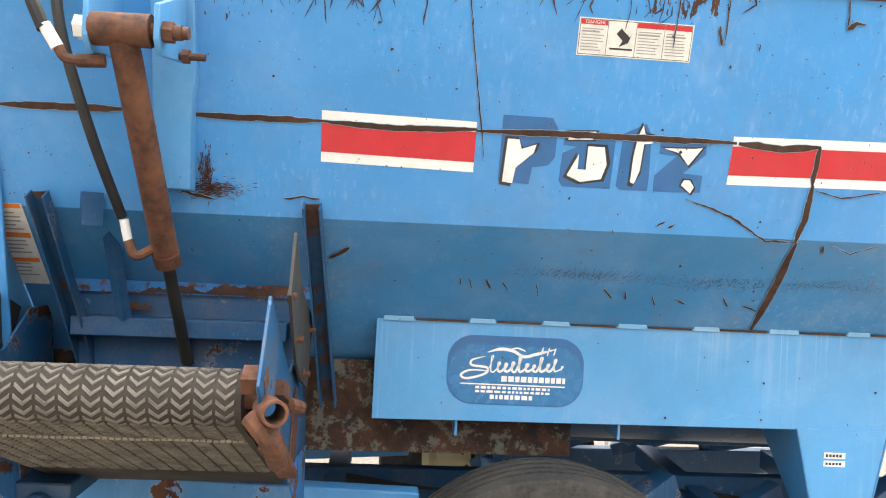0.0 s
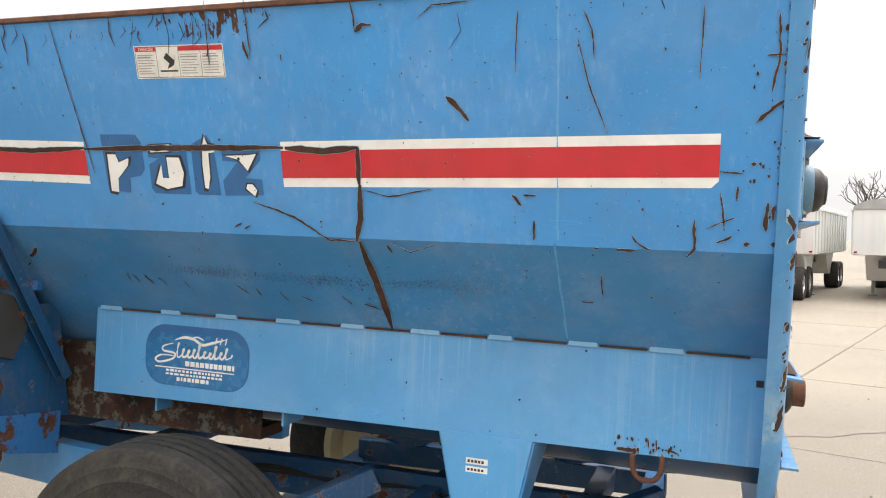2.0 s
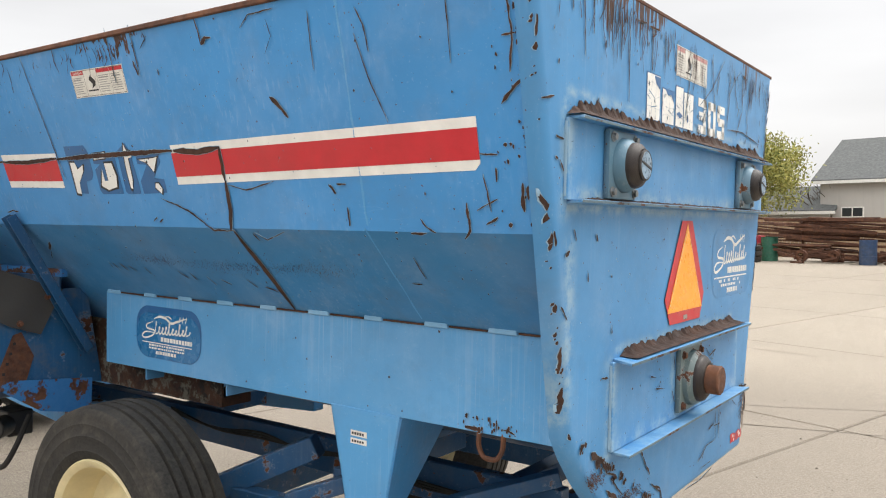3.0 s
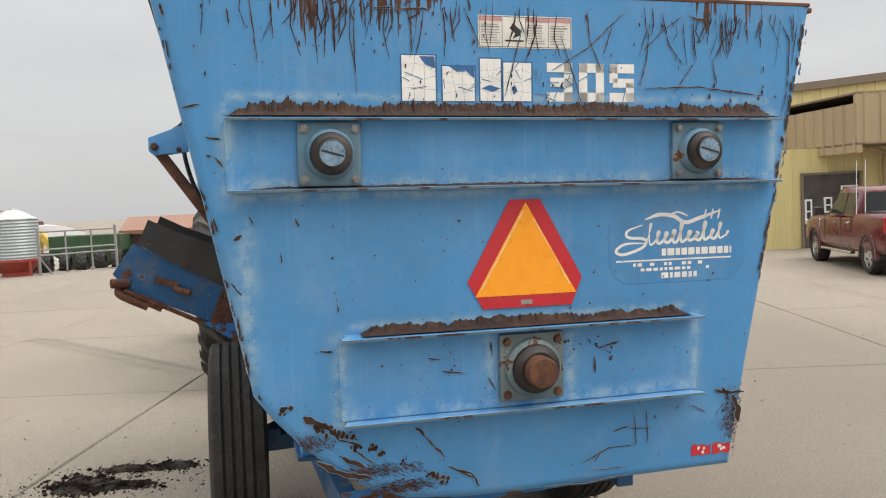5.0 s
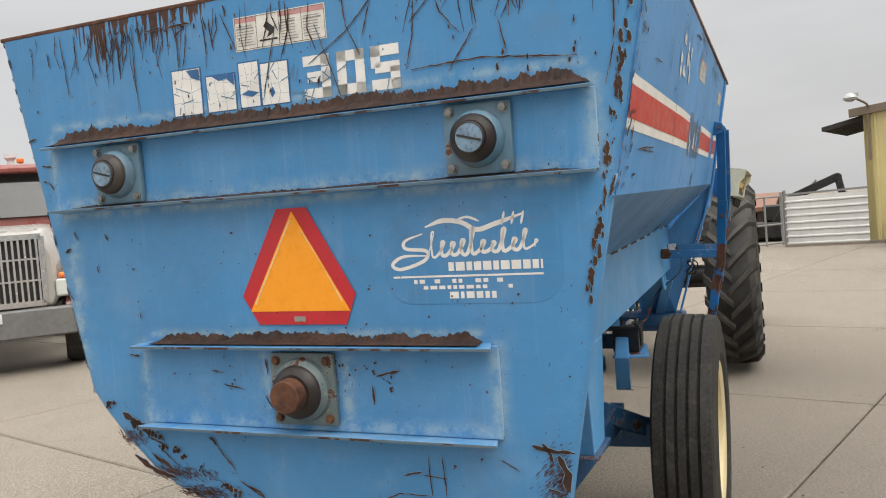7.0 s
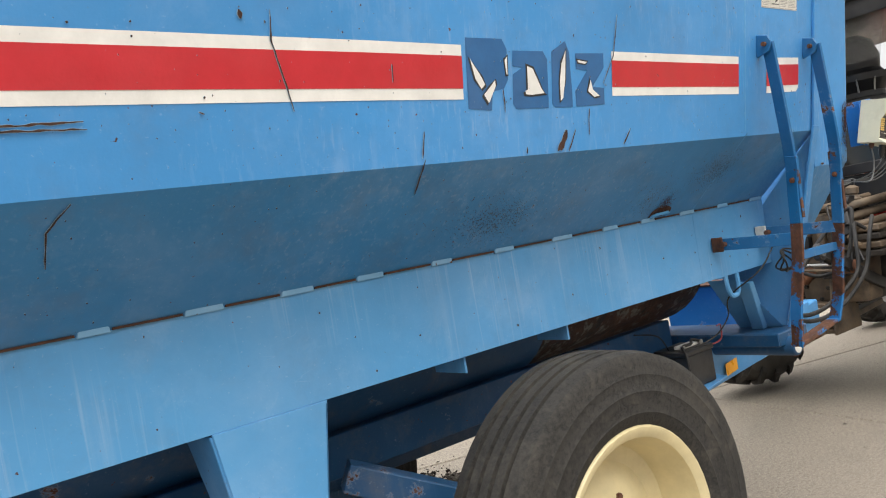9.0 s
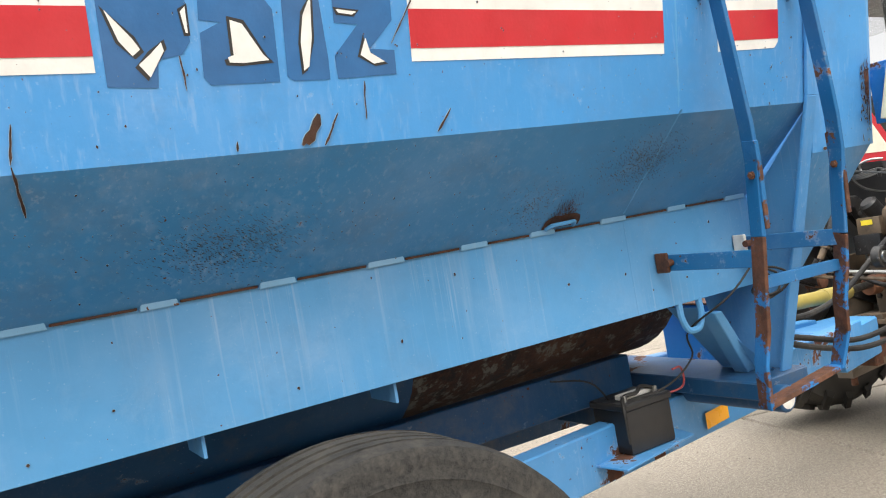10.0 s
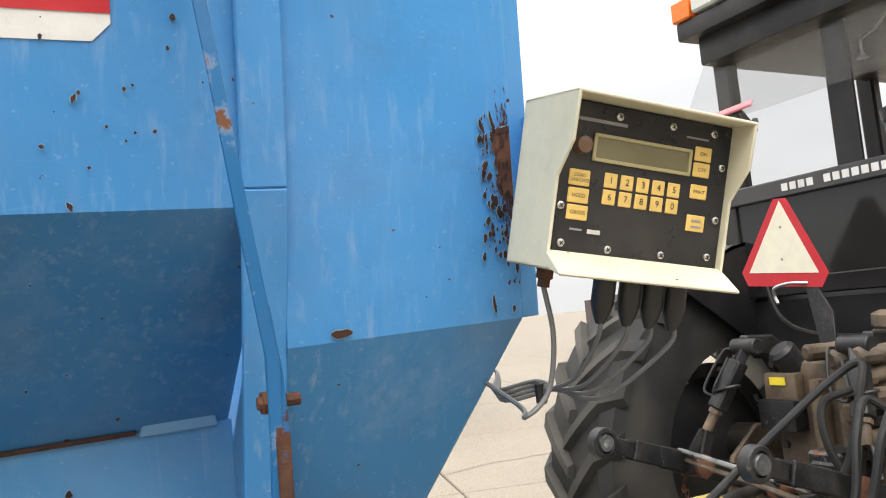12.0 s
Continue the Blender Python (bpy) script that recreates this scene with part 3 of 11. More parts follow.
def bearing_parts(y, z, size, r, shaft_r, shaft_len, shaft_mat, house_mat):
    x0 = 0.02
    bm = B()
    box(bm, (x0 + 0.01, y, z), (0.02, size, size))
    house = part("flange_bearing", bm, house_mat, wagon, "greasy four-bolt flange bearing", bev=0.012, seg=2)
    bm = B()
    lathe(bm, (x0 + 0.018, y, z), (1, 0, 0), [(r, 0), (r * 0.97, 0.018), (r * 0.82, 0.034), (r * 0.62, 0.036), (r * 0.6, 0.0)], 28)
    part("bearing_hub", bm, house_mat, house)
    bm = B()
    lathe(bm, (x0 + 0.018, y, z), (1, 0, 0), [(r * 0.83, 0.0), (r * 0.83, 0.040), (r * 0.78, 0.050), (r * 0.60, 0.062), (r * 0.5, 0.062), (r * 0.5, 0.0)], 28)
    part("bearing_seal", bm, M_COLLAR, house, "dark greasy rusted collar")
    bm = B()
    lathe(bm, (x0, y, z), (1, 0, 0), [(shaft_r, 0), (shaft_r, shaft_len - 0.004), (shaft_r * 0.92, shaft_len)], 24, closed=False)
    sh = part("shaft_end", bm, shaft_mat, house, "worn shaft end")
    if size < 0.2:
        bm = B()
        bar(bm, (x0 + shaft_len, y - shaft_r * 0.8, z + 0.009), (x0 + shaft_len, y + shaft_r * 0.8, z - 0.009), 0.004, 0.006, (0, 0, 1))
        part("slot", bm, M_GREASE, sh)
        bm = B()
        lathe(bm, (x0, y, z), (1, 0, 0), [(shaft_r * 1.06, shaft_len - 0.012), (shaft_r * 1.06, shaft_len - 0.002), (shaft_r * 0.96, shaft_len + 0.0006), (shaft_r * 0.9, shaft_len - 0.012)], 24)
        part("shaft_rim", bm, M_COLLAR, sh)
    for dy in (-1, 1):
        for dz in (-1, 1):
            bm = B()
            p = (x0 + 0.02, y + dy * size * 0.39, z + dz * size * 0.39)
            lathe(bm, p, (1, 0, 0), [(0.011, 0), (0.011, 0.011), (0.005, 0.012)], 6, closed=False)
            lathe(bm, p, (1, 0, 0), [(0.0145, -0.001), (0.0145, 0.003)], 14, closed=False)
            part("bolt", bm, M_BEARING_BOLT if size < 0.2 else M_RUST, house)
    return house


bearing_parts(-0.60, 1.955, 0.195, 0.078, 0.041, 0.088, M_SHAFT, M_GREY_BLUE)
bearing_parts(0.655, 1.955, 0.195, 0.078, 0.041, 0.088, M_SHAFT, M_GREY_BLUE)
bearing_parts(0.042, 1.255, 0.225, 0.098, 0.05, 0.125, M_RUST, M_GREY_PAINT)


# ---- running gear ----
def truck_wheel(x, y, s, z, r=0.55):
    w_ob = sub("wheel", wagon, "truck wheel with cream steel rim")
    w = 0.26
    bm = B()
    tread = [(-0.5, 0.955), (-0.46, 0.985), (-0.32, 0.997)]
    for g in (-0.27, -0.09, 0.09, 0.27):
        tread += [(g - 0.030, 1.0), (g - 0.022, 0.966), (g + 0.022, 0.966), (g + 0.030, 1.0)]
    tread += [(0.32, 0.997), (0.46, 0.985), (0.5, 0.955)]
    side = [(0.507, 0.93), (0.512, 0.90), (0.530, 0.875), (0.524, 0.865), (0.535, 0.80), (0.545, 0.79), (0.535, 0.775), (0.533, 0.73), (0.518, 0.69), (0.526, 0.68), (0.508, 0.665), (0.49, 0.635), (0.45, 0.61), (0.36, 0.60)]
    full = [(-a, b) for a, b in side[::-1]] + tread + side
    lathe(bm, (x, y, z), (0, 1, 0), [(b * r, a * w) for a, b in full], 72)
    part("tyre", bm, M_TYRE, w_ob, "worn black truck tyre with straight grooves")
    bm = B()
    prof = [(0.338, 0.45), (0.332, 0.485), (0.322, 0.48), (0.302, 0.43), (0.285, 0.20), (0.27, -0.05), (0.22, -0.10), (0.15, 0.02), (0.10, 0.06), (0.0001, 0.06), (0.0001, 0.0), (0.14, -0.05), (0.26, -0.15), (0.30, -0.42), (0.338, -0.45)]
    lathe(bm, (x, y, z), (0, s, 0), [(a * r / 0.55, b * w) for a, b in prof], 40)
    part("rim", bm, M_CREAM, w_ob, "cream painted steel rim")
    bm = B()
    lathe(bm, (x, y - s * 0.03, z), (0, s, 0), [(0.085, 0), (0.08, 0.06), (0.05, 0.075)], 20, closed=False)
    for i in range(10):
        a = math.pi * i / 5
        rod(bm, (x + 0.125 * math.cos(a), y - s * 0.02, z + 0.125 * math.sin(a)), (x + 0.125 * math.cos(a), y + s * 0.02, z + 0.125 * math.sin(a)), 0.012, 6)
    part("hub", bm, M_RUST, w_ob, "rusty hub and wheel nuts")


truck_wheel(-1.925, -0.903, -1, 0.500, 0.535)
truck_wheel(-1.872, 0.985, 1, 0.583, 0.57)
bm = B()
bar(bm, (-1.92, -0.85, 0.50), (-1.875, 0.93, 0.58), 0.12, 0.12)
part("axle", bm, M_FRAME_SHADED, wagon, bev=0.006)
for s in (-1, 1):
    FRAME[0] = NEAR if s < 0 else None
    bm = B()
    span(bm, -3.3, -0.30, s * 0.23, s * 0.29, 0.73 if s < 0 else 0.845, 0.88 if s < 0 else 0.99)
    part("frame_rail", bm, M_FRAME_SHADED, wagon, "blue chassis rail, colour darkened for shade", bev=0.004)
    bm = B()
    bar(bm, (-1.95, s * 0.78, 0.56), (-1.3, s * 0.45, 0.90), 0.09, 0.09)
    part("axle_strut", bm, M_FRAME_SHADED, wagon, bev=0.004)
    # tapered weigh leg hanging from the skirt
    FRAME[0] = None
    y = s * (W_PANEL[s] + 0.004)
    x_0, x_1, x_2, x_3, zt, zb = (-1.036, -0.716, -0.785, -0.955, 1.122, 0.76) if s < 0 else (-1.13, -0.80, -0.86, -1.06, 1.198, 0.79)
    leg = sub("support_leg", wagon, "tapered blue support leg")
    bm = B()
    solid(bm, [(x_0, y, zt), (x_1, y, zt), (x_2, y, zb), (x_3, y, zb)], (0, -s * 0.008, 0))
    part("leg_face", bm, M_SKIRT, leg, bev=0.002)
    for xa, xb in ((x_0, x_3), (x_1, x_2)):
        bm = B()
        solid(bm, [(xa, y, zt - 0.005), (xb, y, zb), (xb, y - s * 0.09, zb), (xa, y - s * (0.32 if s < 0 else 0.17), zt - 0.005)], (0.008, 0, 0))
        # leg sides take the same blue with shade in its colour
        part("leg_side", bm, M_LOWER_SHADED, leg, bev=0.002)
    bm = B()
    span(bm, x_3 - 0.03, x_2 + 0.03, y + s * 0.02, y - s * 0.16, zb - 0.014, zb)
    part("leg_foot", bm, M_FRAME_SHADED, leg, bev=0.003)
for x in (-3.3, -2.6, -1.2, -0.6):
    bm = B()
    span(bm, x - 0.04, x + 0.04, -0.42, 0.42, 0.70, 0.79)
    part("cross_member", bm, M_FRAME_SHADED, wagon, bev=0.004)

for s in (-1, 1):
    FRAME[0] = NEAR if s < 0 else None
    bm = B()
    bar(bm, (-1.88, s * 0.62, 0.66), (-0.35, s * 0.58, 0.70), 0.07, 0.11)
    part("low_beam", bm, M_FRAME_SHADED, wagon, "blue lower frame beam, colour darkened for shade", bev=0.004)
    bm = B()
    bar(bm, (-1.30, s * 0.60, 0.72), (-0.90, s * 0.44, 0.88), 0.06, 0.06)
    part("frame_brace", bm, M_FRAME_SHADED, wagon, bev=0.003)
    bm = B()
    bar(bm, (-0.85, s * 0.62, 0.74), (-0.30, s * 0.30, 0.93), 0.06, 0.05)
    part("tail_strut", bm, M_FRAME_SHADED, wagon, "blue tail strut, colour darkened for shade", bev=0.003)
FRAME[0] = None
bm = B()
bar(bm, (-0.40, -0.54, 0.68), (-0.40, 0.60, 0.72), 0.08, 0.08)
part("tail_cross_tube", bm, M_RUST_PAINT, wagon, bev=0.004)
FRAME[0] = NEAR
for k in range(3):
    bm = B()
    hose(bm, [(-2.45, -0.305, 0.84 + 0.01 * k), (-2.1, -0.308 - 0.006 * k, 0.815), (-1.8, -0.305, 0.84 - 0.012 * k), (-1.5, -0.31, 0.805 + 0.008 * k), (-1.2, -0.305, 0.83), (-0.9, -0.31, 0.78 + 0.01 * k), (-0.6, -0.304, 0.79)], 0.006, 6)
    part("wiring_loom", bm, M_RUBBER, wagon, "dark wiring tied along the rail")


FRAME[0] = None


# ---- stripes, decals and wear on the wagon's sheets ----
def sheet(kind, s=0, own=True):
    """A map from two coordinates on a sheet, and a lift off it, to a point. On the conveyor side they are in NEAR's scale unless own is off."""
    def at(a, b):
        return (1.0348 * a - 0.030, 1.0379 * b + 0.0119 * a - 0.0685) if s < 0 and own else (a, b)
    if kind == "wall" and s > 0:
        return lambda a, b, off: wall_pt(s, max(a, X_FRONT + 0.003 + 0.0706 * (b - 1.6)), b, off)
    if kind == "wall":
        return lambda a, b, off: wall_pt(s, *at(a, b), off)
    if kind == "low":
        return lambda a, b, off: low_pt(s, *at(a, b), off)
    if kind == "skirt":
        return lambda a, b, off: Vector((at(a, b)[0], s * (W_PANEL[s] + off), at(a, b)[1]))

    def rear(a, b, off):
        x = 0.008 + off
        if (-0.57 < a < 0.65 and 1.13 < b < 1.385) or (-0.89 < a < 0.955 and 1.86 < b < 2.05):
            return Vector((x + 0.0125, a, b))
        d = min(a + 1.108 - 0.208 * (2.455 - b), 1.130 - 0.1957 * (2.462 - b) - a) / LIP if b > 1.2 else 1.0
        if d < 1:
            x -= LIP * (1 - math.sqrt(max(0.0, 1 - (1 - d) ** 2)))
        return Vector((x, a, b))
    return rear


SIDE_A, SIDE_B, LOW_A, LOW_B = sheet("wall", -1), sheet("wall", 1), sheet("low", -1), sheet("low", 1)
SIDE_N, SKIRT_N = sheet("wall", -1, False), sheet("skirt", -1, False)
SKIRT_A, SKIRT_B, REAR = sheet("skirt", -1), sheet("skirt", 1), sheet("rear")
WEAR = {f: (B(), B()) for f in (SIDE_A, SIDE_B, LOW_A, LOW_B, SKIRT_A, SKIRT_B, REAR)}
M_CHALK = plain("chalky_paint_edge", rgb(0.27, 0.43, 0.56), 0.6, vary=0.3, scale=50.0)
M_SCRATCH = rusted("scratch_rust", 0.42)
seed_at = [0.0]


def ribbon(bm, f, path, widths, off):
    rows = []
    for i, p in enumerate(path):
        d = path[min(i + 1, len(path) - 1)] - path[max(i - 1, 0)]
        n = Vector((-d.y, d.x)).normalized()
        a, b = widths[i]
        rows.append((bm.verts.new(f(*(p + n * a), off)), bm.verts.new(f(*(p - n * b), off))))
    for (a, b), (c, d) in zip(rows, rows[1:]):
        bm.faces.new((a, b, d, c))


def scratch(f, pts, w, halo=True, ragged=1.0):
    """A ragged scratch with a chalky rim, w wide at most, along pts."""
    seed_at[0] += 7.31
    k = seed_at[0]
    path = []
    pts = [Vector(p) if f is REAR else Vector((min(p[0], -0.006 if f is not SIDE_B else -0.034), p[1])) for p in pts]
    for a, b in zip(pts, pts[1:]):
        n = max(2, int((b - a).length / max(0.006, w * 0.5)))
        path += [a.lerp(b, i / n) for i in range(n)]
    path.append(pts[-1])
    n = len(path) - 1
    wide, rim = [], []
    for i, p in enumerate(path):
        t = i / n
        taper = min(1.0, 0.35 + 3.2 * min(t, 1 - t))
        a, b = (taper * w * 0.37 * max(0.12, 0.75 + 0.2 * (1 - ragged) + 0.85 * ragged * noise.noise((p.x * 60, p.y * 60, k + j * 9))) for j in (0, 1))
        wob = 0.25 * ragged * w * noise.noise((p.x * 35, p.y * 35, k + 4))
        wide.append((a + wob, b - wob))
        e = 0.0007 + 0.028 * w
        rim.append((a + wob + e, b - wob + e))
    ribbon(WEAR[f][1], f, path, wide, 0.0042)
    if halo:
        ribbon(WEAR[f][0], f, path, rim, 0.0030)


def within(f, pts):
    """Whether points lie on the rear plate, or short of the front edge on a side."""
    if f is not REAR:
        return all(-3.896 < p[0] < -0.001 for p in pts)
    n = len(outline)
    for a, b in pts:
        hit = False
        for i in range(n):
            (y0, z0), (y1, z1) = outline[i], outline[(i + 1) % n]
            if (z0 > b) != (z1 > b) and a < (y1 - y0) * (b - z0) / (z1 - z0) + y0:
                hit = not hit
        if not hit:
            return False
    return True


def patch(bm, f, pts, off):
    """A flat polygon laid on a sheet."""
    return bm.faces.new([bm.verts.new(f(a, b, off)) for a, b in pts])


def decal(name, f, polys, mat, off, parent=None, label=""):
    bm = B()
    for p in polys:
        bm.faces.new([bm.verts.new((a, b, 0)) for a, b in p])
    lo, hi = (pick(v.co.x for v in bm.verts) for pick in (min, max))
    if f is not REAR:
        # cut across every 6 cm, so that the film follows the twist of the sheet
        for i in range(math.ceil(lo / 0.06), math.ceil(hi / 0.06)):
            bmesh.ops.bisect_plane(bm, geom=bm.verts[:] + bm.edges[:] + bm.faces[:], plane_co=(i * 0.06, 0, 0), plane_no=(1, 0, 0))
    for v in bm.verts:
        v.co = f(v.co.x, v.co.y, off)
    return part(name, bm, mat, parent or wagon, label, flat=True)


def boxes(*r):
    return [[(a0, b0), (a1, b0), (a1, b1), (a0, b1)] for a0, a1, b0, b1 in r]


def words(text, f, a, b, size, mat, parent, off, flip=1, width=None, align="CENTER"):
    """Lettering in the built-in font on a sheet; flip -1 runs it the other way along the sheet."""
    cu = bpy.data.curves.new("lettering", "FONT")
    cu.body, cu.size, cu.align_x, cu.align_y = text, size, align, "CENTER"
    tmp = bpy.data.objects.new("lettering", cu)
    scene.collection.objects.link(tmp)
    me = bpy.data.meshes.new_from_object(tmp.evaluated_get(bpy.context.evaluated_depsgraph_get()))
    bpy.data.objects.remove(tmp)
    xs = [v.co.x for v in me.vertices]
    k = width / (max(xs) - min(xs)) if width else 1.0
    for v in me.vertices:
        v.co = f(a + flip * v.co.x * k, b + v.co.y, off)
    me.materials.clear()
    me.materials.append(mat)
    me.name = "lettering"
    ob = new("lettering", me)
    ob.parent = parent
    return ob


M_LOGO = plain("dark_blue_vinyl", rgb(0.02, 0.12, 0.31), 0.4, vary=0.15)
M_INK = plain("black_ink", rgb(0.02, 0.02, 0.02), 0.5)
M_PAPER = plain("aged_white_film", rgb(0.72, 0.70, 0.64), 0.45, vary=0.15, scale=30.0)
M_PRINT = plain("grey_print", rgb(0.30, 0.29, 0.28), 0.6)


def stripe(f, a0, a1, lo, hi, clip=0.0):
    """A red band between white ones; lo and hi give the heights at both ends, clip a cut corner."""
    def line(v):
        return [(a, lo[i] + (hi[i] - lo[i]) * v) for i, a in enumerate((a0, a1))]
    low, top = line(0.0), line(1.0)
    end = [low[1]] if not clip else [(a1 - clip, lo[1]), (a1, lo[1] + abs(clip))]
    st = decal("stripe_band", f, [[low[0]] + end + [top[1], top[0]]], M_WHITE, 0.0012, label="white vinyl stripe")
    a, b = line(0.2), line(0.8)
    decal("stripe_core", f, [[a[0], a[1], b[1], b[0]]], M_RED, 0.0022, st, "red vinyl stripe")


stripe(SIDE_N, -2.646, -2.213, (1.895, 1.890), (2.033, 2.028))
stripe(SIDE_N, -1.468, -0.190, (1.897, 1.924), (2.033, 2.062), 0.018)
stripe(SIDE_B, -0.036, -1.506, (1.950, 1.930), (2.090, 2.070))
stripe(SIDE_B, -2.148, -2.926, (1.927, 1.919), (2.063, 2.056))
stripe(SIDE_B, -3.140, -3.408, (1.918, 1.922), (2.055, 2.058), -0.018)


def block_logo(f, a0, b0, w, h, flip, frags, name="logo"):
    """Four dark blue blocks with peeling white pieces: shapes only."""
    def at(u, v):
        return (a0 + flip * u * w, b0 + v * h)
    blocks = [[(0.0, 0.03), (0.15, 0.0), (0.16, 0.26), (0.235, 0.30), (0.265, 0.42), (0.265, 0.86), (0.235, 1.0), (0.0, 1.0)],
              [(0.315, 0.0), (0.55, 0.0), (0.55, 0.72), (0.52, 0.84), (0.305, 0.84), (0.30, 0.62), (0.37, 0.60), (0.30, 0.5), (0.295, 0.08)],
              [(0.60, 0.0), (0.735, 0.0), (0.735, 0.22), (0.72, 0.84), (0.69, 1.0), (0.585, 0.84), (0.578, 0.05)],
              [(0.765, 0.0), (1.0, 0.02), (1.0, 0.28), (0.90, 0.30), (1.0, 0.6), (1.0, 0.83), (0.77, 0.82), (0.77, 0.58), (0.86, 0.56), (0.76, 0.24)]]
    top = None
    for bl in blocks:
        ob = decal("logo_block", f, [[at(u, v) for u, v in bl]], M_LOGO, 0.0013, top or wagon, "dark blue vinyl block")
    for fr in frags:
        cu, cv = sum(u for u, v in fr) / len(fr), sum(v for u, v in fr) / len(fr)
        big = [(cu + (u - cu) * 1.12 + 0.006 * (1 if u > cu else -1), cv + (v - cv) * 1.07 + 0.018 * (1 if v > cv else -1)) for u, v in fr]
        rimob = decal("logo_outline", f, [[at(u, v) for u, v in big]], M_INK, 0.0021, wagon)
        decal("logo_chip", f, [[at(u, v) for u, v in fr]], M_WHITE, 0.0029, rimob, "peeling white vinyl")


block_logo(SIDE_N, -2.140, 1.866, 0.597, 0.186, 1, [
    [(0.02, 0.02), (0.07, 0.0), (0.08, 0.24), (0.16, 0.47), (0.17, 0.60), (0.10, 0.52), (0.085, 0.66), (0.03, 0.66)],
    [(0.32, 0.70), (0.44, 0.72), (0.45, 0.84), (0.32, 0.82)],
    [(0.33, 0.17), (0.40, 0.08), (0.50, 0.14), (0.52, 0.36), (0.50, 0.62), (0.42, 0.62), (0.42, 0.27), (0.38, 0.27), (0.38, 0.50)],
    [(0.645, 0.12), (0.665, 0.10), (0.685, 0.30), (0.69, 0.70), (0.73, 0.72), (0.725, 0.82), (0.69, 0.84), (0.675, 0.98), (0.655, 0.80), (0.645, 0.5)],
    [(0.79, 0.66), (0.94, 0.68), (0.98, 0.70), (0.92, 0.42), (0.87, 0.60)],
    [(0.90, 0.12), (0.95, 0.0), (0.965, 0.10), (0.94, 0.20), (0.91, 0.20)]])
block_logo(SIDE_B, -1.522, 1.899, 0.585, 0.190, -1, [
    [(0.02, 0.72), (0.09, 0.46), (0.11, 0.36), (0.085, 0.30), (0.05, 0.44)],
    [(0.10, 0.22), (0.13, 0.10), (0.18, 0.34), (0.175, 0.42), (0.14, 0.32)],
    [(0.255, 0.50), (0.262, 0.50), (0.262, 0.75), (0.245, 0.70)],
    [(0.38, 0.26), (0.40, 0.28), (0.40, 0.62), (0.44, 0.58), (0.50, 0.28), (0.52, 0.22), (0.43, 0.20), (0.385, 0.21)],
    [(0.64, 0.10), (0.66, 0.14), (0.68, 0.42), (0.69, 0.86), (0.655, 0.66), (0.638, 0.40)],
    [(0.78, 0.72), (0.86, 0.69), (0.84, 0.66), (0.79, 0.68)],
    [(0.86, 0.24), (0.91, 0.14), (0.955, 0.16), (0.90, 0.26), (0.885, 0.42)]])


def warning(f, a0, a1, b0, b1, flip, worn=0):
    """White safety decal: red headings, a black figure shape, lines of fine print."""
    w, h = a1 - a0, b1 - b0

    def at(u, v):
        u = u if flip > 0 else 1 - u
        return (a0 + u * w, b0 + v * h)

    def bx(u0, u1, v0, v1):
        return [at(u0, v0), at(u1, v0), at(u1, v1), at(u0, v1)]
    base = decal("safety_decal", f, [bx(0, 1, 0, 1)], M_PAPER, 0.0012, label="white safety decal with red headings")
    decal("decal_border", f, [bx(0.01, 0.99, 0.03, 0.045), bx(0.01, 0.99, 0.955, 0.97), bx(0.01, 0.014, 0.03, 0.97), bx(0.986, 0.99, 0.03, 0.97), bx(0.25, 0.254, 0.03, 0.97), bx(0.5, 0.504, 0.03, 0.97), bx(0.745, 0.749, 0.03, 0.97)], M_INK, 0.0018, base)
    red = M_RED if not worn else M_FADED_RED
    for u0, u1 in ((0.016, 0.248), (0.506, 0.743), (0.751, 0.984)):
        decal("decal_heading", f, [bx(u0, u1, 0.82, 0.95)], red, 0.0019, base, "red heading")
    if not worn:
        c = at(0.14, 0.885)
        words("DANGER", f, c[0], c[1], h * 0.13, M_PAPER, base, 0.0026, flip, width=w * 0.17)
    decal("decal_shape", f, [[at(0.33, 0.62), at(0.37, 0.78), at(0.40, 0.68), at(0.45, 0.55), at(0.47, 0.72), at(0.44, 0.40), at(0.36, 0.28), at(0.39, 0.45)], bx(0.28, 0.48, 0.20, 0.25)], M_INK, 0.0020, base, "black warning shape")
    fine = []
    for c0, c1 in ((0.03, 0.235), (0.52, 0.73), (0.765, 0.97)):
        for i in range(8):
            v = 0.70 - i * 0.08
            fine.append(bx(c0, c1 - 0.06 * random.random(), v, v + (0.045 if i == 1 else 0.025)))
    tagged(decal("fine_print", f, fine, M_PRINT, 0.0020, base), kind="stuff")


M_FADED_RED = plain("faded_red_print", rgb(0.55, 0.28, 0.27), 0.5)
warning(SIDE_N, -1.955, -1.632, 2.222, 2.319, 1)
warning(REAR, -0.116, 0.204, 2.289, 2.391, 1, worn=1)
warning(SIDE_B, -2.01, -1.68, 2.245, 2.335, -1, worn=1)
warning(SIDE_B, -3.39, -3.10, 2.243, 2.318, -1, worn=1)


def peeled(f, a0, a1, b0, b1, n=10):
    """Torn white scraps scattered over an area."""
    for _ in range(n):
        a, b = random.uniform(a0, a1), random.uniform(b0, b1)
        r = random.uniform(0.012, 0.03)
        decal("decal_scrap", f, [[(a + r * random.uniform(0.5, 1.3) * math.cos(t), b + r * random.uniform(0.5, 1.3) * math.sin(t)) for t in (i * math.pi / 4 for i in range(8))]], M_PAPER, 0.0016 + 0.0001 * _, label="torn scrap of a white decal")


peeled(SIDE_B, -1.24, -0.92, 2.19, 2.31, 16)

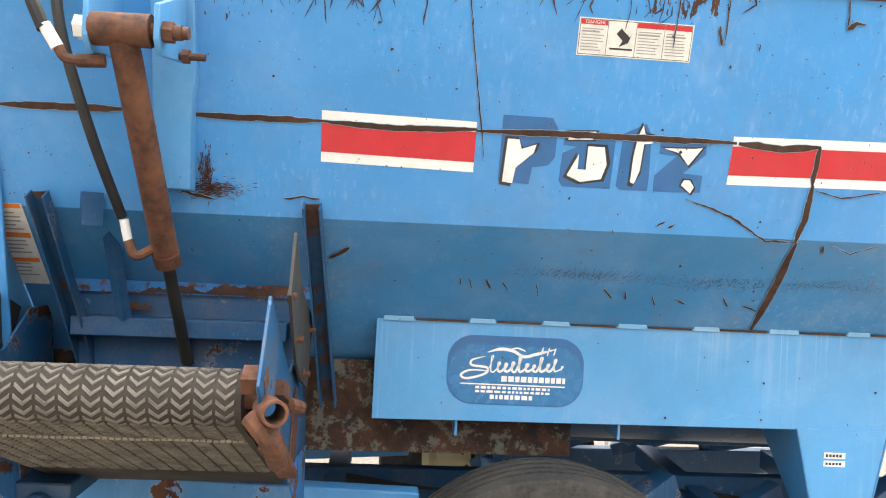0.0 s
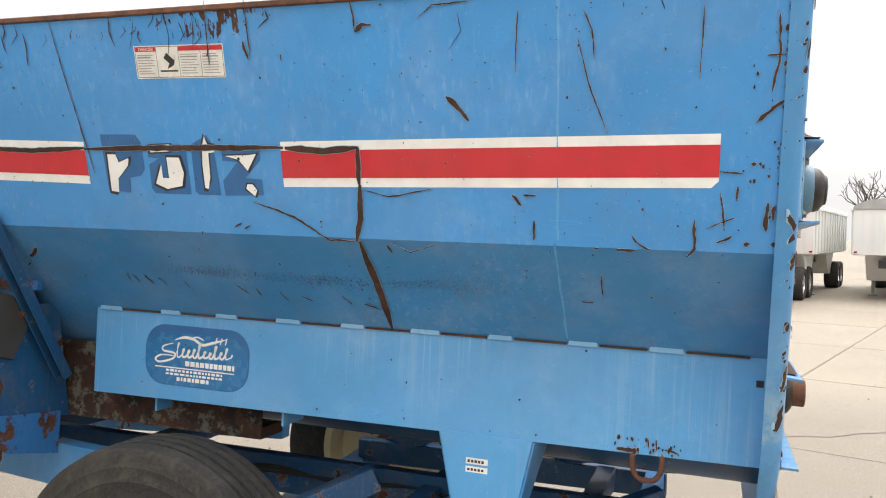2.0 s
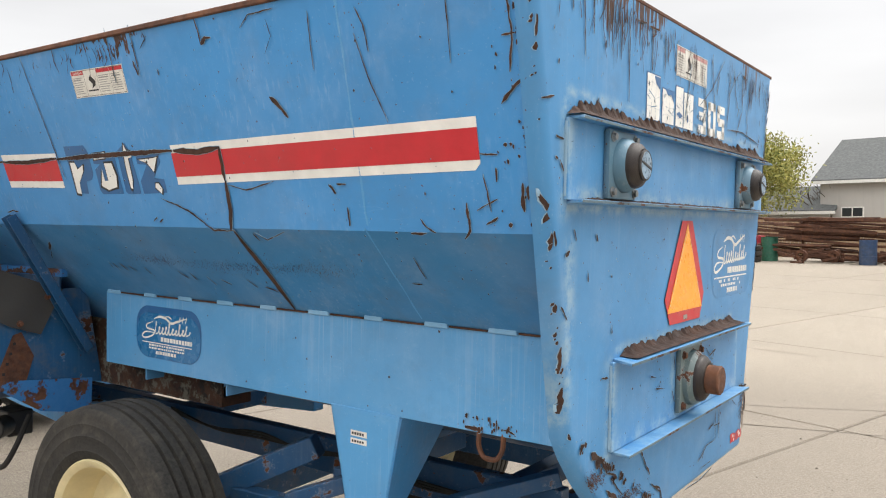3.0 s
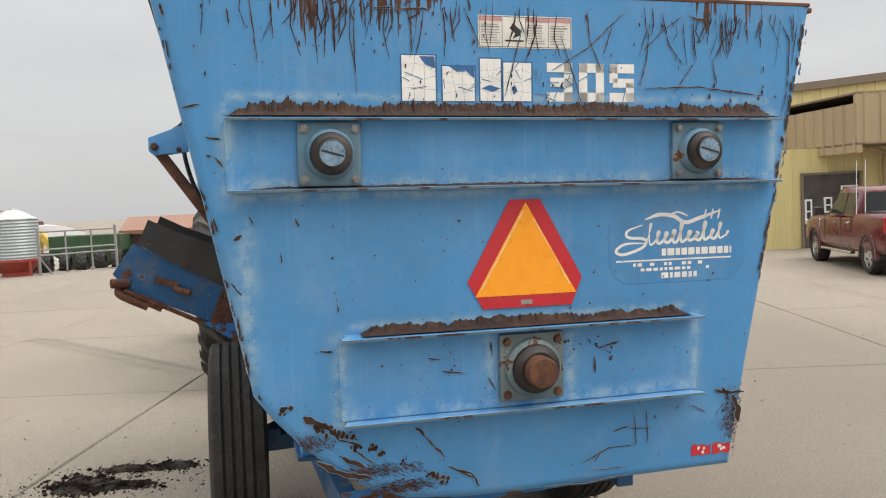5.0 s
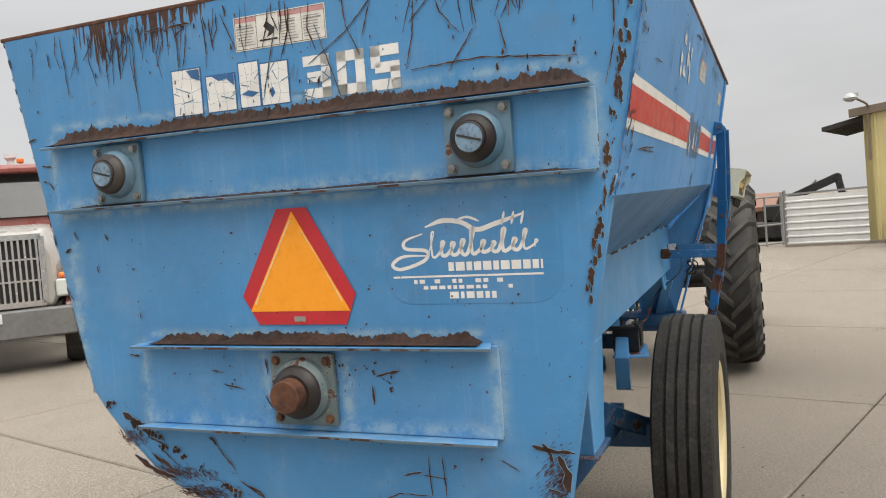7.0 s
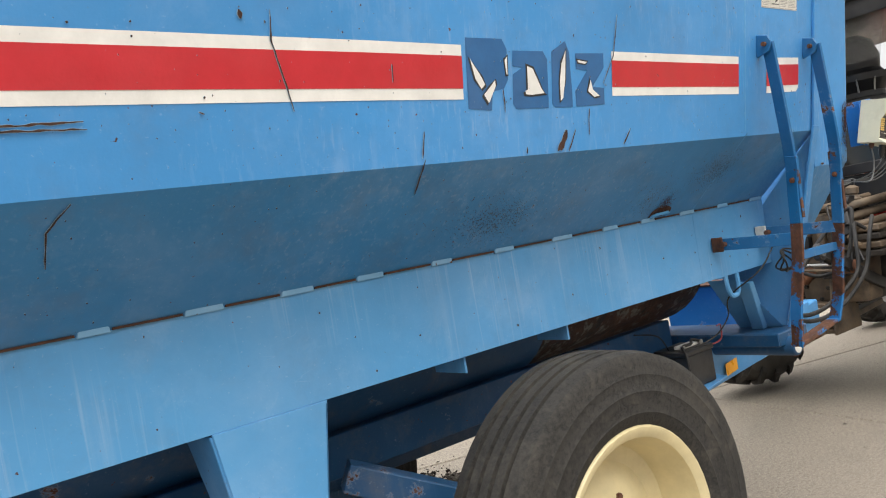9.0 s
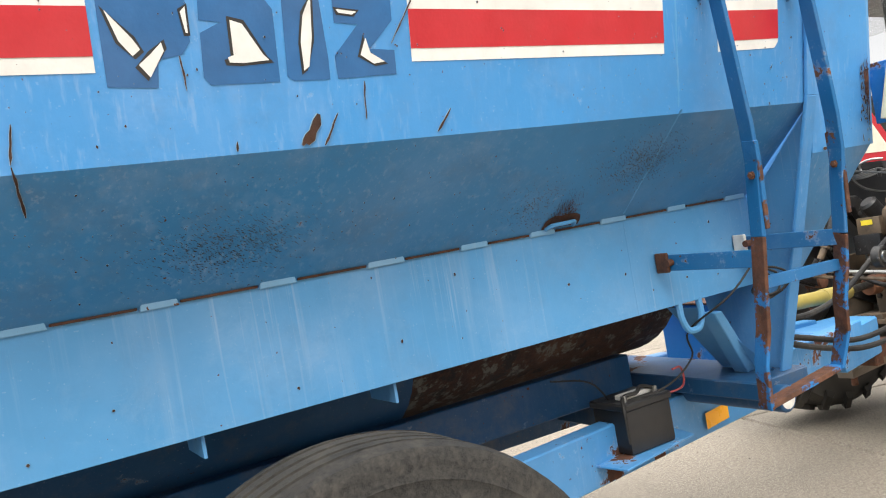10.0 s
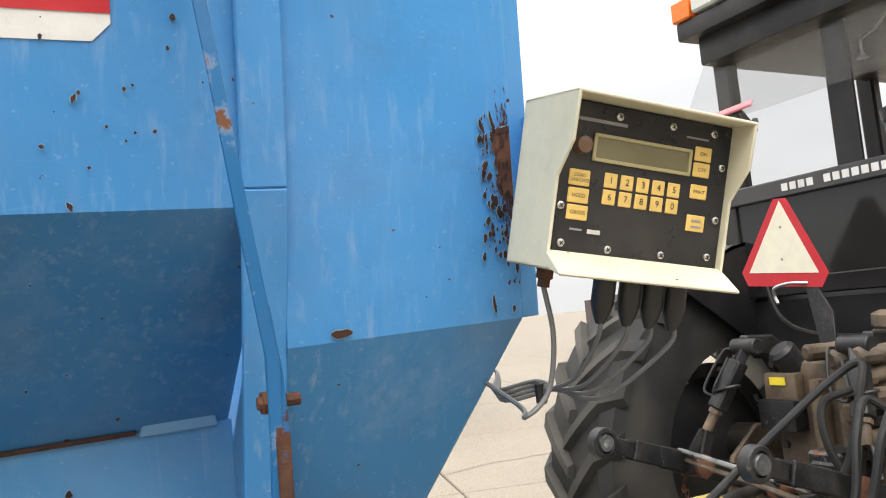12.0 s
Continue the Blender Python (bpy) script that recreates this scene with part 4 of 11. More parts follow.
# rear lettering: brand blocks, then the model number
for a0, a1, b0, b1, cut in ((-0.367, -0.258, 2.119, 2.260, ((0.52, 0.98), (0.70, 0.80), (0.99, 0.72), (0.98, 0.98))), (-0.236, -0.130, 2.119, 2.228, ((0.20, 1.0), (0.42, 0.86), (0.72, 0.88), (0.98, 0.66), (0.99, 1.0))),
                          (-0.112, -0.042, 2.120, 2.254, ((0.05, 0.30), (0.45, 0.38), (0.98, 0.30), (0.6, 0.22))), (-0.034, 0.062, 2.120, 2.243, ((0.28, 0.35), (0.42, 0.42), (0.50, 0.26), (0.36, 0.16)))):
    base_ = decal("logo_block", REAR, boxes((a0 - 0.004, a1 + 0.005, b0 - 0.003, b1 + 0.004)), M_LOGO, 0.0010, label="dark blue vinyl block")
    at_ = lambda u, v: (a0 + (a1 - a0) * u, b0 + (b1 - b0) * v)
    # cracked white film over the block, in rough shards, and a torn place that shows the blue
    us, vs = (0.0, 0.34, 0.63, 1.0), (0.0, 0.26, 0.52, 0.78, 1.0)
    node = {(i, j): (us[i] + (random.uniform(-0.07, 0.07) if 0 < i < 3 else 0), vs[j] + (random.uniform(-0.06, 0.06) if 0 < j < 4 else 0)) for i in range(4) for j in range(5)}
    for i in range(3):
        for j in range(4):
            q = [node[i, j], node[i + 1, j], node[i + 1, j + 1], node[i, j + 1]]
            cu, cv = sum(u for u, v in q) / 4, sum(v for u, v in q) / 4
            decal("logo_chip", REAR, [[at_(cu + (u - cu) * 0.975, cv + (v - cv) * 0.98) for u, v in q]], M_WHITE, 0.0019, base_)
    decal("logo_tear", REAR, [[at_(u, v) for u, v in cut]], M_LOGO, 0.0026, base_)
SEGS = {"3": "abgcd", "0": "abcdef", "5": "afgcd"}
for ch, a0 in (("3", 0.116), ("0", 0.229), ("5", 0.339)):
    a1, b0, b1, t = a0 + 0.09, 2.120, 2.245, 0.030
    m = (b0 + b1) / 2
    seg = {"a": (a0, a1, b1 - t, b1), "b": (a1 - t, a1, m, b1), "c": (a1 - t, a1, b0, m), "d": (a0, a1, b0, b0 + t),
           "e": (a0, a0 + t, b0, m), "f": (a0, a0 + t, m, b1), "g": (a0 + 0.012, a1, m - t / 2, m + t / 2)}
    decal("numeral", REAR, boxes(*((x0, x1, z0, z1) for x0, x1, z0, z1 in (seg[c] for c in SEGS[ch]))), M_WHITE, 0.0015, label="cracked white numeral")
M_CRACK = plain("crack_in_vinyl", rgb(0.12, 0.22, 0.33), 0.6)
bm = B()
for _ in range(34):
    a, b = random.uniform(-0.36, 0.43), random.uniform(2.125, 2.24)
    l, t = random.uniform(0.02, 0.06), random.uniform(0, math.pi)
    d, n = Vector((math.cos(t), math.sin(t))) * l / 2, Vector((-math.sin(t), math.cos(t))) * 0.0012
    patch(bm, REAR, [Vector((a, b)) - d - n, Vector((a, b)) + d - n, Vector((a, b)) + d + n * 2, Vector((a, b)) - d + n], 0.0026)
tagged(part("vinyl_crack", bm, M_CRACK, wagon, flat=True), kind="stuff")


def curve_band(f, pts, w, mat, off, parent, name="emblem_line"):
    path = [Vector((p.x, p.y)) for p in smooth_path([(a, b, 0) for a, b in pts], 8)]
    bm = B()
    n = len(path) - 1
    ribbon(bm, f, path, [(w * 0.5 * min(1, 0.3 + 4 * min(i, n - i) / n),) * 2 for i in range(n + 1)], off)
    return part(name, bm, mat, parent, flat=True)


def dealer_mark(f, a0, b0, w, h, mat, parent, off, rag=0.0):
    """A swoosh over a wavy word-shaped line, with bars for the smaller print."""
    def at(u, v):
        return (a0 + u * w, b0 + v * h)
    curve_band(f, [at(*p) for p in ((0.24, 0.86), (0.36, 0.93), (0.48, 0.90), (0.58, 0.80), (0.70, 0.86), (0.88, 0.97))], 0.030 * h * 2, mat, off, parent)
    curve_band(f, [at(*p) for p in ((0.44, 0.92), (0.52, 0.96), (0.60, 0.90))], 0.03 * h, mat, off, parent)
    for u in (0.74, 0.80, 0.86):
        curve_band(f, [at(u, 0.84), at(u + 0.02, 1.0)], 0.03 * h, mat, off, parent)
    curve_band(f, [at(*p) for p in ((0.22, 0.78), (0.10, 0.70), (0.10, 0.60), (0.24, 0.56), (0.22, 0.44), (0.06, 0.34), (0.0, 0.40), (0.08, 0.50), (0.26, 0.50))], 0.045 * h, mat, off, parent)
    # slanted loops of uneven height stand for the script
    tall = (0.24, 0.12, 0.10, 0.13, 0.26, 0.11, 0.09, 0.24, 0.12, 0.22, 0.10)
    loop_ = []
    for i, up in enumerate(tall):
        u = 0.25 + 0.066 * i
        loop_ += [(u, 0.50 + 0.006 * i), (u + 0.045, 0.53 + up), (u + 0.030, 0.55 + up * 0.9), (u + 0.028, 0.50 + 0.006 * i)]
    curve_band(f, [at(*p) for p in loop_], 0.046 * h, mat, off, parent)
    r = []
    u = 0.38
    while u < 0.97:
        l = random.uniform(0.035, 0.06)
        r.append((*(at(u, 0)[0], at(min(u + l, 0.98), 0)[0]), at(0, 0.30)[1], at(0, 0.41)[1]))
        u += l + 0.012
    for q in r:
        decal("emblem_bar", f, boxes(q), mat, off, parent)
    decal("emblem_rule", f, boxes((at(0.0, 0)[0], at(0.98, 0)[0], at(0, 0.225)[1], at(0, 0.25)[1])), mat, off, parent)
    r = []
    for v, u0, u1, hh in ((0.15, 0.14, 0.84, 0.05), (0.075, 0.14, 0.84, 0.045), (-0.045, 0.28, 0.68, 0.085)):
        u = u0
        while u < u1:
            l = random.uniform(0.02, 0.06)
            if random.random() > rag:
                r.append((at(u, 0)[0], at(min(u + l, u1), 0)[0], at(0, v)[1], at(0, v + hh)[1]))
            u += l + 0.014
    for q in r:
        decal("emblem_bar", f, boxes(q), mat, off, parent)


M_OVAL = plain("glossy_blue_sticker", rgb(0.025, 0.16, 0.36), 0.25, vary=0.1)


def rounded(a0, a1, b0, b1, r, n=6):
    out = []
    for ca, cb, t0 in ((a1 - r, b1 - r, 0), (a0 + r, b1 - r, 90), (a0 + r, b0 + r, 180), (a1 - r, b0 + r, 270)):
        out += [(ca + r * math.cos(radians(t0 + 90 * i / n)), cb + r * math.sin(radians(t0 + 90 * i / n))) for i in range(n + 1)]
    return out


oval_back = decal("dealer_sticker", SKIRT_N, [rounded(-2.232, -1.776, 1.160, 1.388, 0.085)], M_LOGO, 0.0010, label="blue dealer sticker with white script shape")
decal("sticker_face", SKIRT_N, [rounded(-2.226, -1.780, 1.163, 1.358, 0.083)], M_OVAL, 0.0018, oval_back, "glossy dark blue sticker face")
dealer_mark(SKIRT_N, -2.185, 1.187, 0.355, 0.170, M_WHITE, oval_back, 0.0026)
ghost = decal("sticker_ghost", REAR, [rounded(0.335, 0.86, 1.505, 1.775, 0.08)], painted("old_sticker_residue", rgb(0.066, 0.262, 0.53), rust=0.12, dirt=0.4), 0.0010, label="residue of a worn dealer sticker")
dealer_mark(REAR, 0.36, 1.53, 0.455, 0.225, M_WHITE, ghost, 0.0019, rag=0.45)

# slow-vehicle emblem: red rim, orange triangle
emb = decal("slow_vehicle_emblem", REAR, [[(-0.114, 1.449), (0.196, 1.449), (0.233, 1.541), (0.086, 1.804), (-0.019, 1.804), (-0.167, 1.539)]], M_RED, 0.004, label="red and orange slow-vehicle triangle")
decal("emblem_triangle", REAR, [[(-0.142, 1.490), (0.212, 1.490), (0.035, 1.795)]], M_ORANGE, 0.0052, emb, "fluorescent orange triangle")
M_CURL = plain("faded_orange_film", rgb(0.90, 0.62, 0.30), 0.5, vary=0.2, scale=40.0)
for q in ([(0.026, 1.770), (0.030, 1.768), (-0.118, 1.512), (-0.124, 1.512)], [(0.062, 1.735), (0.068, 1.733), (0.188, 1.522), (0.184, 1.518), (0.125, 1.630)]):
    decal("curled_edge", REAR, [q], M_CURL, 0.0062, emb, "curled pale edge of the film")
decal("emblem_plate", REAR, boxes((0.015, 0.055, 1.458, 1.474)), M_STEEL, 0.0055, emb)
for lo_, hi_ in ((0.650, 0.727), (0.735, 0.806)):
    n_ = 7
    edge_ = [(lo_ + (hi_ - lo_) * i / n_, 0.877 + random.uniform(-0.004, 0.006)) for i in range(n_ + 1)] + [(hi_ - (hi_ - lo_) * i / n_, 0.917 + random.uniform(-0.008, 0.004)) for i in range(n_ + 1)]
    rf = decal("red_reflector", REAR, [edge_], M_RED, 0.002, label="torn red reflector strip")
    for _ in range(3):
        a_, b_ = random.uniform(lo_ + 0.012, hi_ - 0.012), random.uniform(0.888, 0.908)
        decal("torn_backing", REAR, [[(a_ + random.uniform(0.004, 0.012) * math.cos(t), b_ + random.uniform(0.003, 0.009) * math.sin(t)) for t in (i * math.pi / 3 for i in range(6))]], M_PAPER, 0.0028, rf, "white torn backing")

# inventory stickers on the leg
for z0, z1, m in ((1.062, 1.082, M_PAPER), (1.036, 1.055, M_WHITE)):
    f = lambda a, b, off: Vector((1.0348 * a - 0.030, -(W_PANEL[-1] + 0.004 + off), 1.0379 * b - 0.079))
    st = decal("inventory_sticker", f, boxes((-0.876, -0.803, z0, z1)), m, 0.001, label="small white inventory sticker")
    decal("sticker_print", f, boxes(*((-0.870 + 0.0115 * i, -0.862 + 0.0115 * i, z0 + 0.005, z1 - 0.006) for i in range(5))), M_INK, 0.0016, st)

# welded vertical seams
def seam(f, a, b0, b1, w=0.012):
    bm = B()
    n = int(abs(b1 - b0) / 0.008)
    for i in range(n):
        b = b0 + (b1 - b0) * (i + 0.5) / n
        c = f(a + 0.0025 * noise.noise((b * 20, a, 0)), b, 0.0)
        r = w * 0.8 * (0.45 + 0.3 * noise.noise((b * 40, 3, a)))
        u, v = (f(a + 1, b, 0) - f(a, b, 0)).normalized(), (f(a, b + 1, 0) - f(a, b, 0)).normalized()
        nn = (f(a, b, 1) - f(a, b, 0)).normalized()
        ring = [bm.verts.new(c + u * r * math.cos(t) + v * 0.0085 * math.sin(t) + nn * 0.0006) for t in (k * math.pi / 3 for k in range(6))]
        top = bm.verts.new(c + nn * 0.0018)
        for k in range(6):
            bm.faces.new((ring[k], ring[(k + 1) % 6], top))
    part("weld_seam", bm, M_SKIRT, wagon, "pale blue weld seam")


seam(SIDE_A, -0.562, 2.40, 1.78)
seam(LOW_A, -0.569, 1.77, 1.485)
seam(SIDE_B, -2.975, 2.40, 1.78)
seam(LOW_B, -2.977, 1.77, 1.515)
seam(SKIRT_B, -2.985, 1.49, 1.20, 0.006)


def chips(f, a0, a1, b0, b1, n, r=0.006, grow=1.0):
    """Small rust chips strewn over part of a sheet."""
    for _ in range(n):
        a, b = random.uniform(a0, a1), random.uniform(b0, b1)
        s = r * random.uniform(0.25, 1.0) ** 1.5
        k = [(s * random.uniform(0.5, 1.4) * math.cos(t), s * random.uniform(0.6, 1.6) * grow * math.sin(t)) for t in (i * math.pi / 3.5 for i in range(7))]
        if not within(f, [(a + x * 1.3, b + y * 1.3) for x, y in k]):
            continue
        patch(WEAR[f][1], f, [(a + x, b + y) for x, y in k], 0.0042)
        patch(WEAR[f][0], f, [(a + x * 1.16, b + y * 1.16) for x, y in k], 0.0030)


chips(SIDE_A, -3.5, -0.03, 1.79, 2.4, 70, 0.004)
chips(SIDE_A, -0.10, -0.005, 1.80, 2.38, 26, 0.0042, 1.5)
chips(SIDE_A, -0.022, -0.003, 1.80, 2.40, 46, 0.0042, 2.0)
chips(SIDE_B, -3.5, -0.03, 1.79, 2.4, 80, 0.003)
chips(SIDE_B, -0.05, -0.004, 1.80, 2.38, 45, 0.005, 2.4)
for f_, n_ in ((SIDE_A, 420), (SIDE_B, 420), (REAR, 0)):
    chips(f_, -3.5, -0.02, 1.79, 2.41, n_, 0.0022)
chips(REAR, -0.95, 1.0, 1.15, 2.42, 420, 0.0022)
chips(LOW_B, -3.4, -0.1, 1.51, 1.76, 170, 0.0021)
chips(SIDE_B, -3.872, -3.835, 1.68, 1.84, 90, 0.0032, 1.8)
chips(SIDE_B, -3.872, -3.825, 1.78, 1.86, 36, 0.0026, 2.4)
for i in range(60):
    b = random.uniform(1.5, 2.42)
    e = 1.130 - 0.1957 * (2.462 - b)
    chips(REAR, e - 0.030, e - 0.012, b - 0.02, b + 0.02, 2, 0.006, 2.6)
chips(SIDE_B, -0.16, -0.036, 1.80, 2.40, 60, 0.005, 2.0)
chips(SIDE_B, -3.893, -3.87, 1.61, 1.70, 18, 0.003, 1.6)
chips(LOW_A, -2.3, -0.1, 1.50, 1.76, 50, 0.0035)
chips(SKIRT_B, -3.4, -0.1, 1.20, 1.49, 40, 0.0045)
chips(SKIRT_A, -2.3, -0.1, 1.17, 1.46, 22, 0.004)
chips(SKIRT_A, -0.42, -0.22, 1.158, 1.20, 30, 0.006, 1.5)
chips(REAR, -0.85, 0.9, 0.9, 1.8, 70, 0.0045)
chips(REAR, -1.0, 1.0, 2.1, 2.42, 80, 0.004, 2.5)
chips(REAR, 0.10, 0.35, 1.25, 1.34, 30, 0.005)
chips(REAR, -0.3, -0.1, 1.24, 1.30, 16, 0.004)
for i in range(70):
    t = random.random()
    side = -1 if i % 2 else 1
    b = 1.15 + 1.28 * t
    e = (0.835 + (1.105 - 0.835) * (b - 1.19) / 1.26) if side < 0 else (0.878 + (1.152 - 0.878) * (b - 1.1) / 1.35)
    chips(REAR, side * e - 0.012, side * e - 0.004 * side, b - 0.012, b + 0.012, 3, 0.0055, 2.2)
# scraped foot of the rear plate
for i in range(26):
    t = random.random()
    a, b = -0.80 + 0.55 * t, 1.16 - 0.30 * t + 0.025 * random.random()
    chips(REAR, a, a + 0.035, b, b + 0.02, 4, 0.009)
# brush of loader scratches along the top rims
for f, a0, a1, top, n in ((SIDE_A, -3.4, -0.05, 2.41, 70), (SIDE_B, -3.5, -0.05, 2.41, 70), (REAR, -1.05, 1.08, 2.44, 95)):
    for _ in range(n):
        c = random.choice([random.uniform(a0, a1), random.gauss(a0 + 0.25 * (a1 - a0), 0.14), random.gauss(a0 + 0.25 * (a1 - a0), 0.14), random.gauss(a0 + 0.5 * (a1 - a0), 0.13) if f is not REAR else random.gauss(0.78, 0.15)])
        c = min(max(c, a0), a1)
        l = random.uniform(0.02, 0.10 if f is not REAR else 0.19) ** 1.0
        z1 = top - random.uniform(0, 0.05)
        scratch(f, [(c, z1), (c + random.uniform(-0.012, 0.012), z1 - l * 0.5), (c + random.uniform(-0.03, 0.02), z1 - l)], random.uniform(0.003, 0.008), halo=False)


# scratches, chips and cracks: points along each, in metres on its own sheet
scratch(SIDE_A, [(-3.364, 2.028), (-3.192, 2.029), (-3.045, 2.03)], 0.027, True, 0.3)
scratch(SIDE_A, [(-2.894, 2.026), (-2.724, 2.025), (-2.526, 2.026)], 0.023, True, 0.3)
scratch(SIDE_A, [(-2.526, 2.026), (-2.331, 2.017), (-2.107, 2.025)], 0.022, True, 0.3)
scratch(SIDE_A, [(-2.11, 2.021), (-1.864, 2.024), (-1.38, 2.024)], 0.024, True, 0.3)
scratch(SIDE_A, [(-1.374, 2.023), (-1.247, 2.014), (-1.136, 2.023)], 0.027, True, 0.3)
scratch(SIDE_A, [(-1.138, 2.026), (-1.14, 1.966), (-1.141, 1.919)], 0.022, True, 0.3)
scratch(SIDE_A, [(-1.139, 1.919), (-1.144, 1.822), (-1.161, 1.756)], 0.027, True, 0.3)
scratch(LOW_A, [(-1.154, 1.757), (-1.145, 1.637), (-1.146, 1.475)], 0.035, True, 0.3)
scratch(SIDE_A, [(-1.142, 1.907), (-1.045, 1.886), (-0.915, 1.912)], 0.006)
scratch(SIDE_A, [(-1.5, 1.865), (-1.361, 1.821), (-1.251, 1.756), (-1.141, 1.755)], 0.009)
scratch(SIDE_A, [(-1.051, 1.752), (-0.99, 1.729), (-0.908, 1.756)], 0.005)
scratch(SIDE_A, [(-1.124, 2.331), (-1.101, 2.348), (-1.075, 2.35)], 0.02)
scratch(SIDE_A, [(-1.137, 2.417), (-1.128, 2.379), (-1.124, 2.331)], 0.008)
scratch(SIDE_A, [(-0.868, 2.155), (-0.831, 2.131), (-0.804, 2.093)], 0.024)
scratch(SIDE_A, [(-0.497, 2.356), (-0.474, 2.311), (-0.468, 2.241)], 0.007)
scratch(SIDE_A, [(-0.511, 2.292), (-0.482, 2.18), (-0.434, 2.058)], 0.006)
scratch(SIDE_A, [(-0.207, 2.356), (-0.208, 2.265), (-0.212, 2.186)], 0.005)
scratch(SIDE_A, [(-0.666, 2.368), (-0.672, 2.271), (-0.674, 2.214)], 0.005)
scratch(SIDE_A, [(-0.039, 2.334), (-0.03, 2.245), (-0.044, 2.149)], 0.01)
scratch(SIDE_A, [(-0.077, 2.079), (-0.04, 2.113), (0.027, 2.133)], 0.012)
scratch(SIDE_A, [(-0.059, 2.233), (-0.021, 2.234)], 0.012)
scratch(SIDE_A, [(-0.003, 2.237), (0.04, 2.229)], 0.012)
scratch(SIDE_A, [(-0.687, 1.896), (-0.66, 1.872)], 0.014)
scratch(SIDE_A, [(-0.655, 1.898), (-0.619, 1.896)], 0.01)
scratch(SIDE_A, [(-0.624, 1.831), (-0.628, 1.777)], 0.01)
scratch(SIDE_A, [(-0.036, 1.887), (-0.04, 1.817)], 0.016)
scratch(SIDE_A, [(-0.02, 1.88), (-0.023, 1.846)], 0.012)
scratch(SIDE_A, [(-0.109, 1.927), (-0.11, 1.892)], 0.008)
scratch(SIDE_A, [(-0.21, 1.841), (-0.205, 1.769), (-0.225, 1.747)], 0.012)
scratch(SIDE_A, [(-0.153, 1.785), (-0.137, 1.793), (-0.117, 1.804)], 0.012)
scratch(SIDE_A, [(-0.179, 1.82), (-0.146, 1.835), (-0.113, 1.85)], 0.006)
scratch(SIDE_A, [(-0.154, 1.962), (-0.101, 1.959)], 0.008)
scratch(SIDE_A, [(-0.149, 1.913), (-0.135, 1.817)], 0.006)
scratch(SIDE_A, [(-0.461, 1.76), (-0.449, 1.76)], 0.014)
scratch(SIDE_A, [(-0.404, 1.757), (-0.349, 1.76)], 0.014)
scratch(SIDE_A, [(-0.364, 1.799), (-0.349, 1.776), (-0.317, 1.762)], 0.01)
scratch(SIDE_A, [(-0.087, 1.785), (-0.075, 1.785)], 0.022)
scratch(SIDE_A, [(-0.024, 1.787), (-0.013, 1.787)], 0.02)
scratch(SIDE_A, [(-0.081, 1.982), (-0.07, 1.982)], 0.02)
scratch(SIDE_A, [(-0.02, 1.985), (-0.01, 1.982)], 0.018)
scratch(SIDE_A, [(0.032, 2.166), (0.03, 2.127)], 0.01)
scratch(SIDE_A, [(-2.161, 2.414), (-2.132, 2.226), (-2.082, 1.945)], 0.006)
scratch(SIDE_A, [(-1.48, 2.32), (-1.467, 2.272)], 0.012)
scratch(SIDE_A, [(-1.36, 2.283), (-1.36, 2.264)], 0.008)
scratch(SIDE_A, [(-1.595, 2.436), (-1.6, 2.26)], 0.006)
scratch(SIDE_A, [(-1.464, 2.431), (-1.459, 2.271)], 0.006)
scratch(SIDE_A, [(-1.577, 1.786), (-1.55, 1.801)], 0.008)
scratch(SIDE_A, [(-1.541, 1.782), (-1.52, 1.794)], 0.008)
scratch(SIDE_A, [(-1.697, 1.772), (-1.696, 1.758)], 0.01)
scratch(SIDE_A, [(-0.941, 2.358), (-0.899, 2.389), (-0.796, 2.393)], 0.006)
scratch(SIDE_A, [(0.012, 2.192), (0.011, 2.14)], 0.01)
scratch(SIDE_A, [(0.008, 2.095), (0.008, 2.055)], 0.012)
scratch(SIDE_A, [(0.01, 2.035), (0.009, 1.982)], 0.014)
scratch(SIDE_A, [(0.017, 1.955), (0.015, 1.908)], 0.012)
scratch(SIDE_A, [(0.014, 1.888), (0.013, 1.84)], 0.014)
scratch(SIDE_A, [(0.023, 2.33), (0.019, 2.281)], 0.01)
scratch(SIDE_A, [(-2.627, 1.816), (-2.572, 1.826), (-2.529, 1.821)], 0.01)
scratch(SIDE_A, [(-2.925, 1.836), (-2.879, 1.819), (-2.816, 1.807)], 0.014)
scratch(SIDE_A, [(-2.891, 1.899), (-2.891, 1.837)], 0.018)
scratch(LOW_A, [(-2.502, 1.657), (-2.476, 1.672), (-2.444, 1.694)], 0.02)
scratch(LOW_A, [(-2.548, 1.62), (-2.505, 1.65)], 0.008)
scratch(LOW_A, [(-2.111, 1.618), (-2.111, 1.591)], 0.007)
scratch(LOW_A, [(-2.088, 1.615), (-2.073, 1.584)], 0.009)
scratch(LOW_A, [(-2.036, 1.613), (-2.015, 1.583)], 0.01)
scratch(LOW_A, [(-1.984, 1.607), (-1.962, 1.581)], 0.007)
scratch(LOW_A, [(-1.88, 1.603), (-1.869, 1.573)], 0.007)
scratch(LOW_A, [(-1.671, 1.597), (-1.636, 1.567)], 0.01)
scratch(LOW_A, [(-1.601, 1.591), (-1.591, 1.564)], 0.008)
scratch(LOW_A, [(-1.514, 1.582), (-1.492, 1.549)], 0.008)
scratch(LOW_A, [(-1.444, 1.573), (-1.399, 1.555)], 0.008)
scratch(LOW_A, [(-1.289, 1.581), (-1.26, 1.551)], 0.007)
scratch(LOW_A, [(-1.217, 1.558), (-1.163, 1.542)], 0.008)
scratch(LOW_A, [(-0.449, 1.691), (-0.45, 1.626)], 0.006)
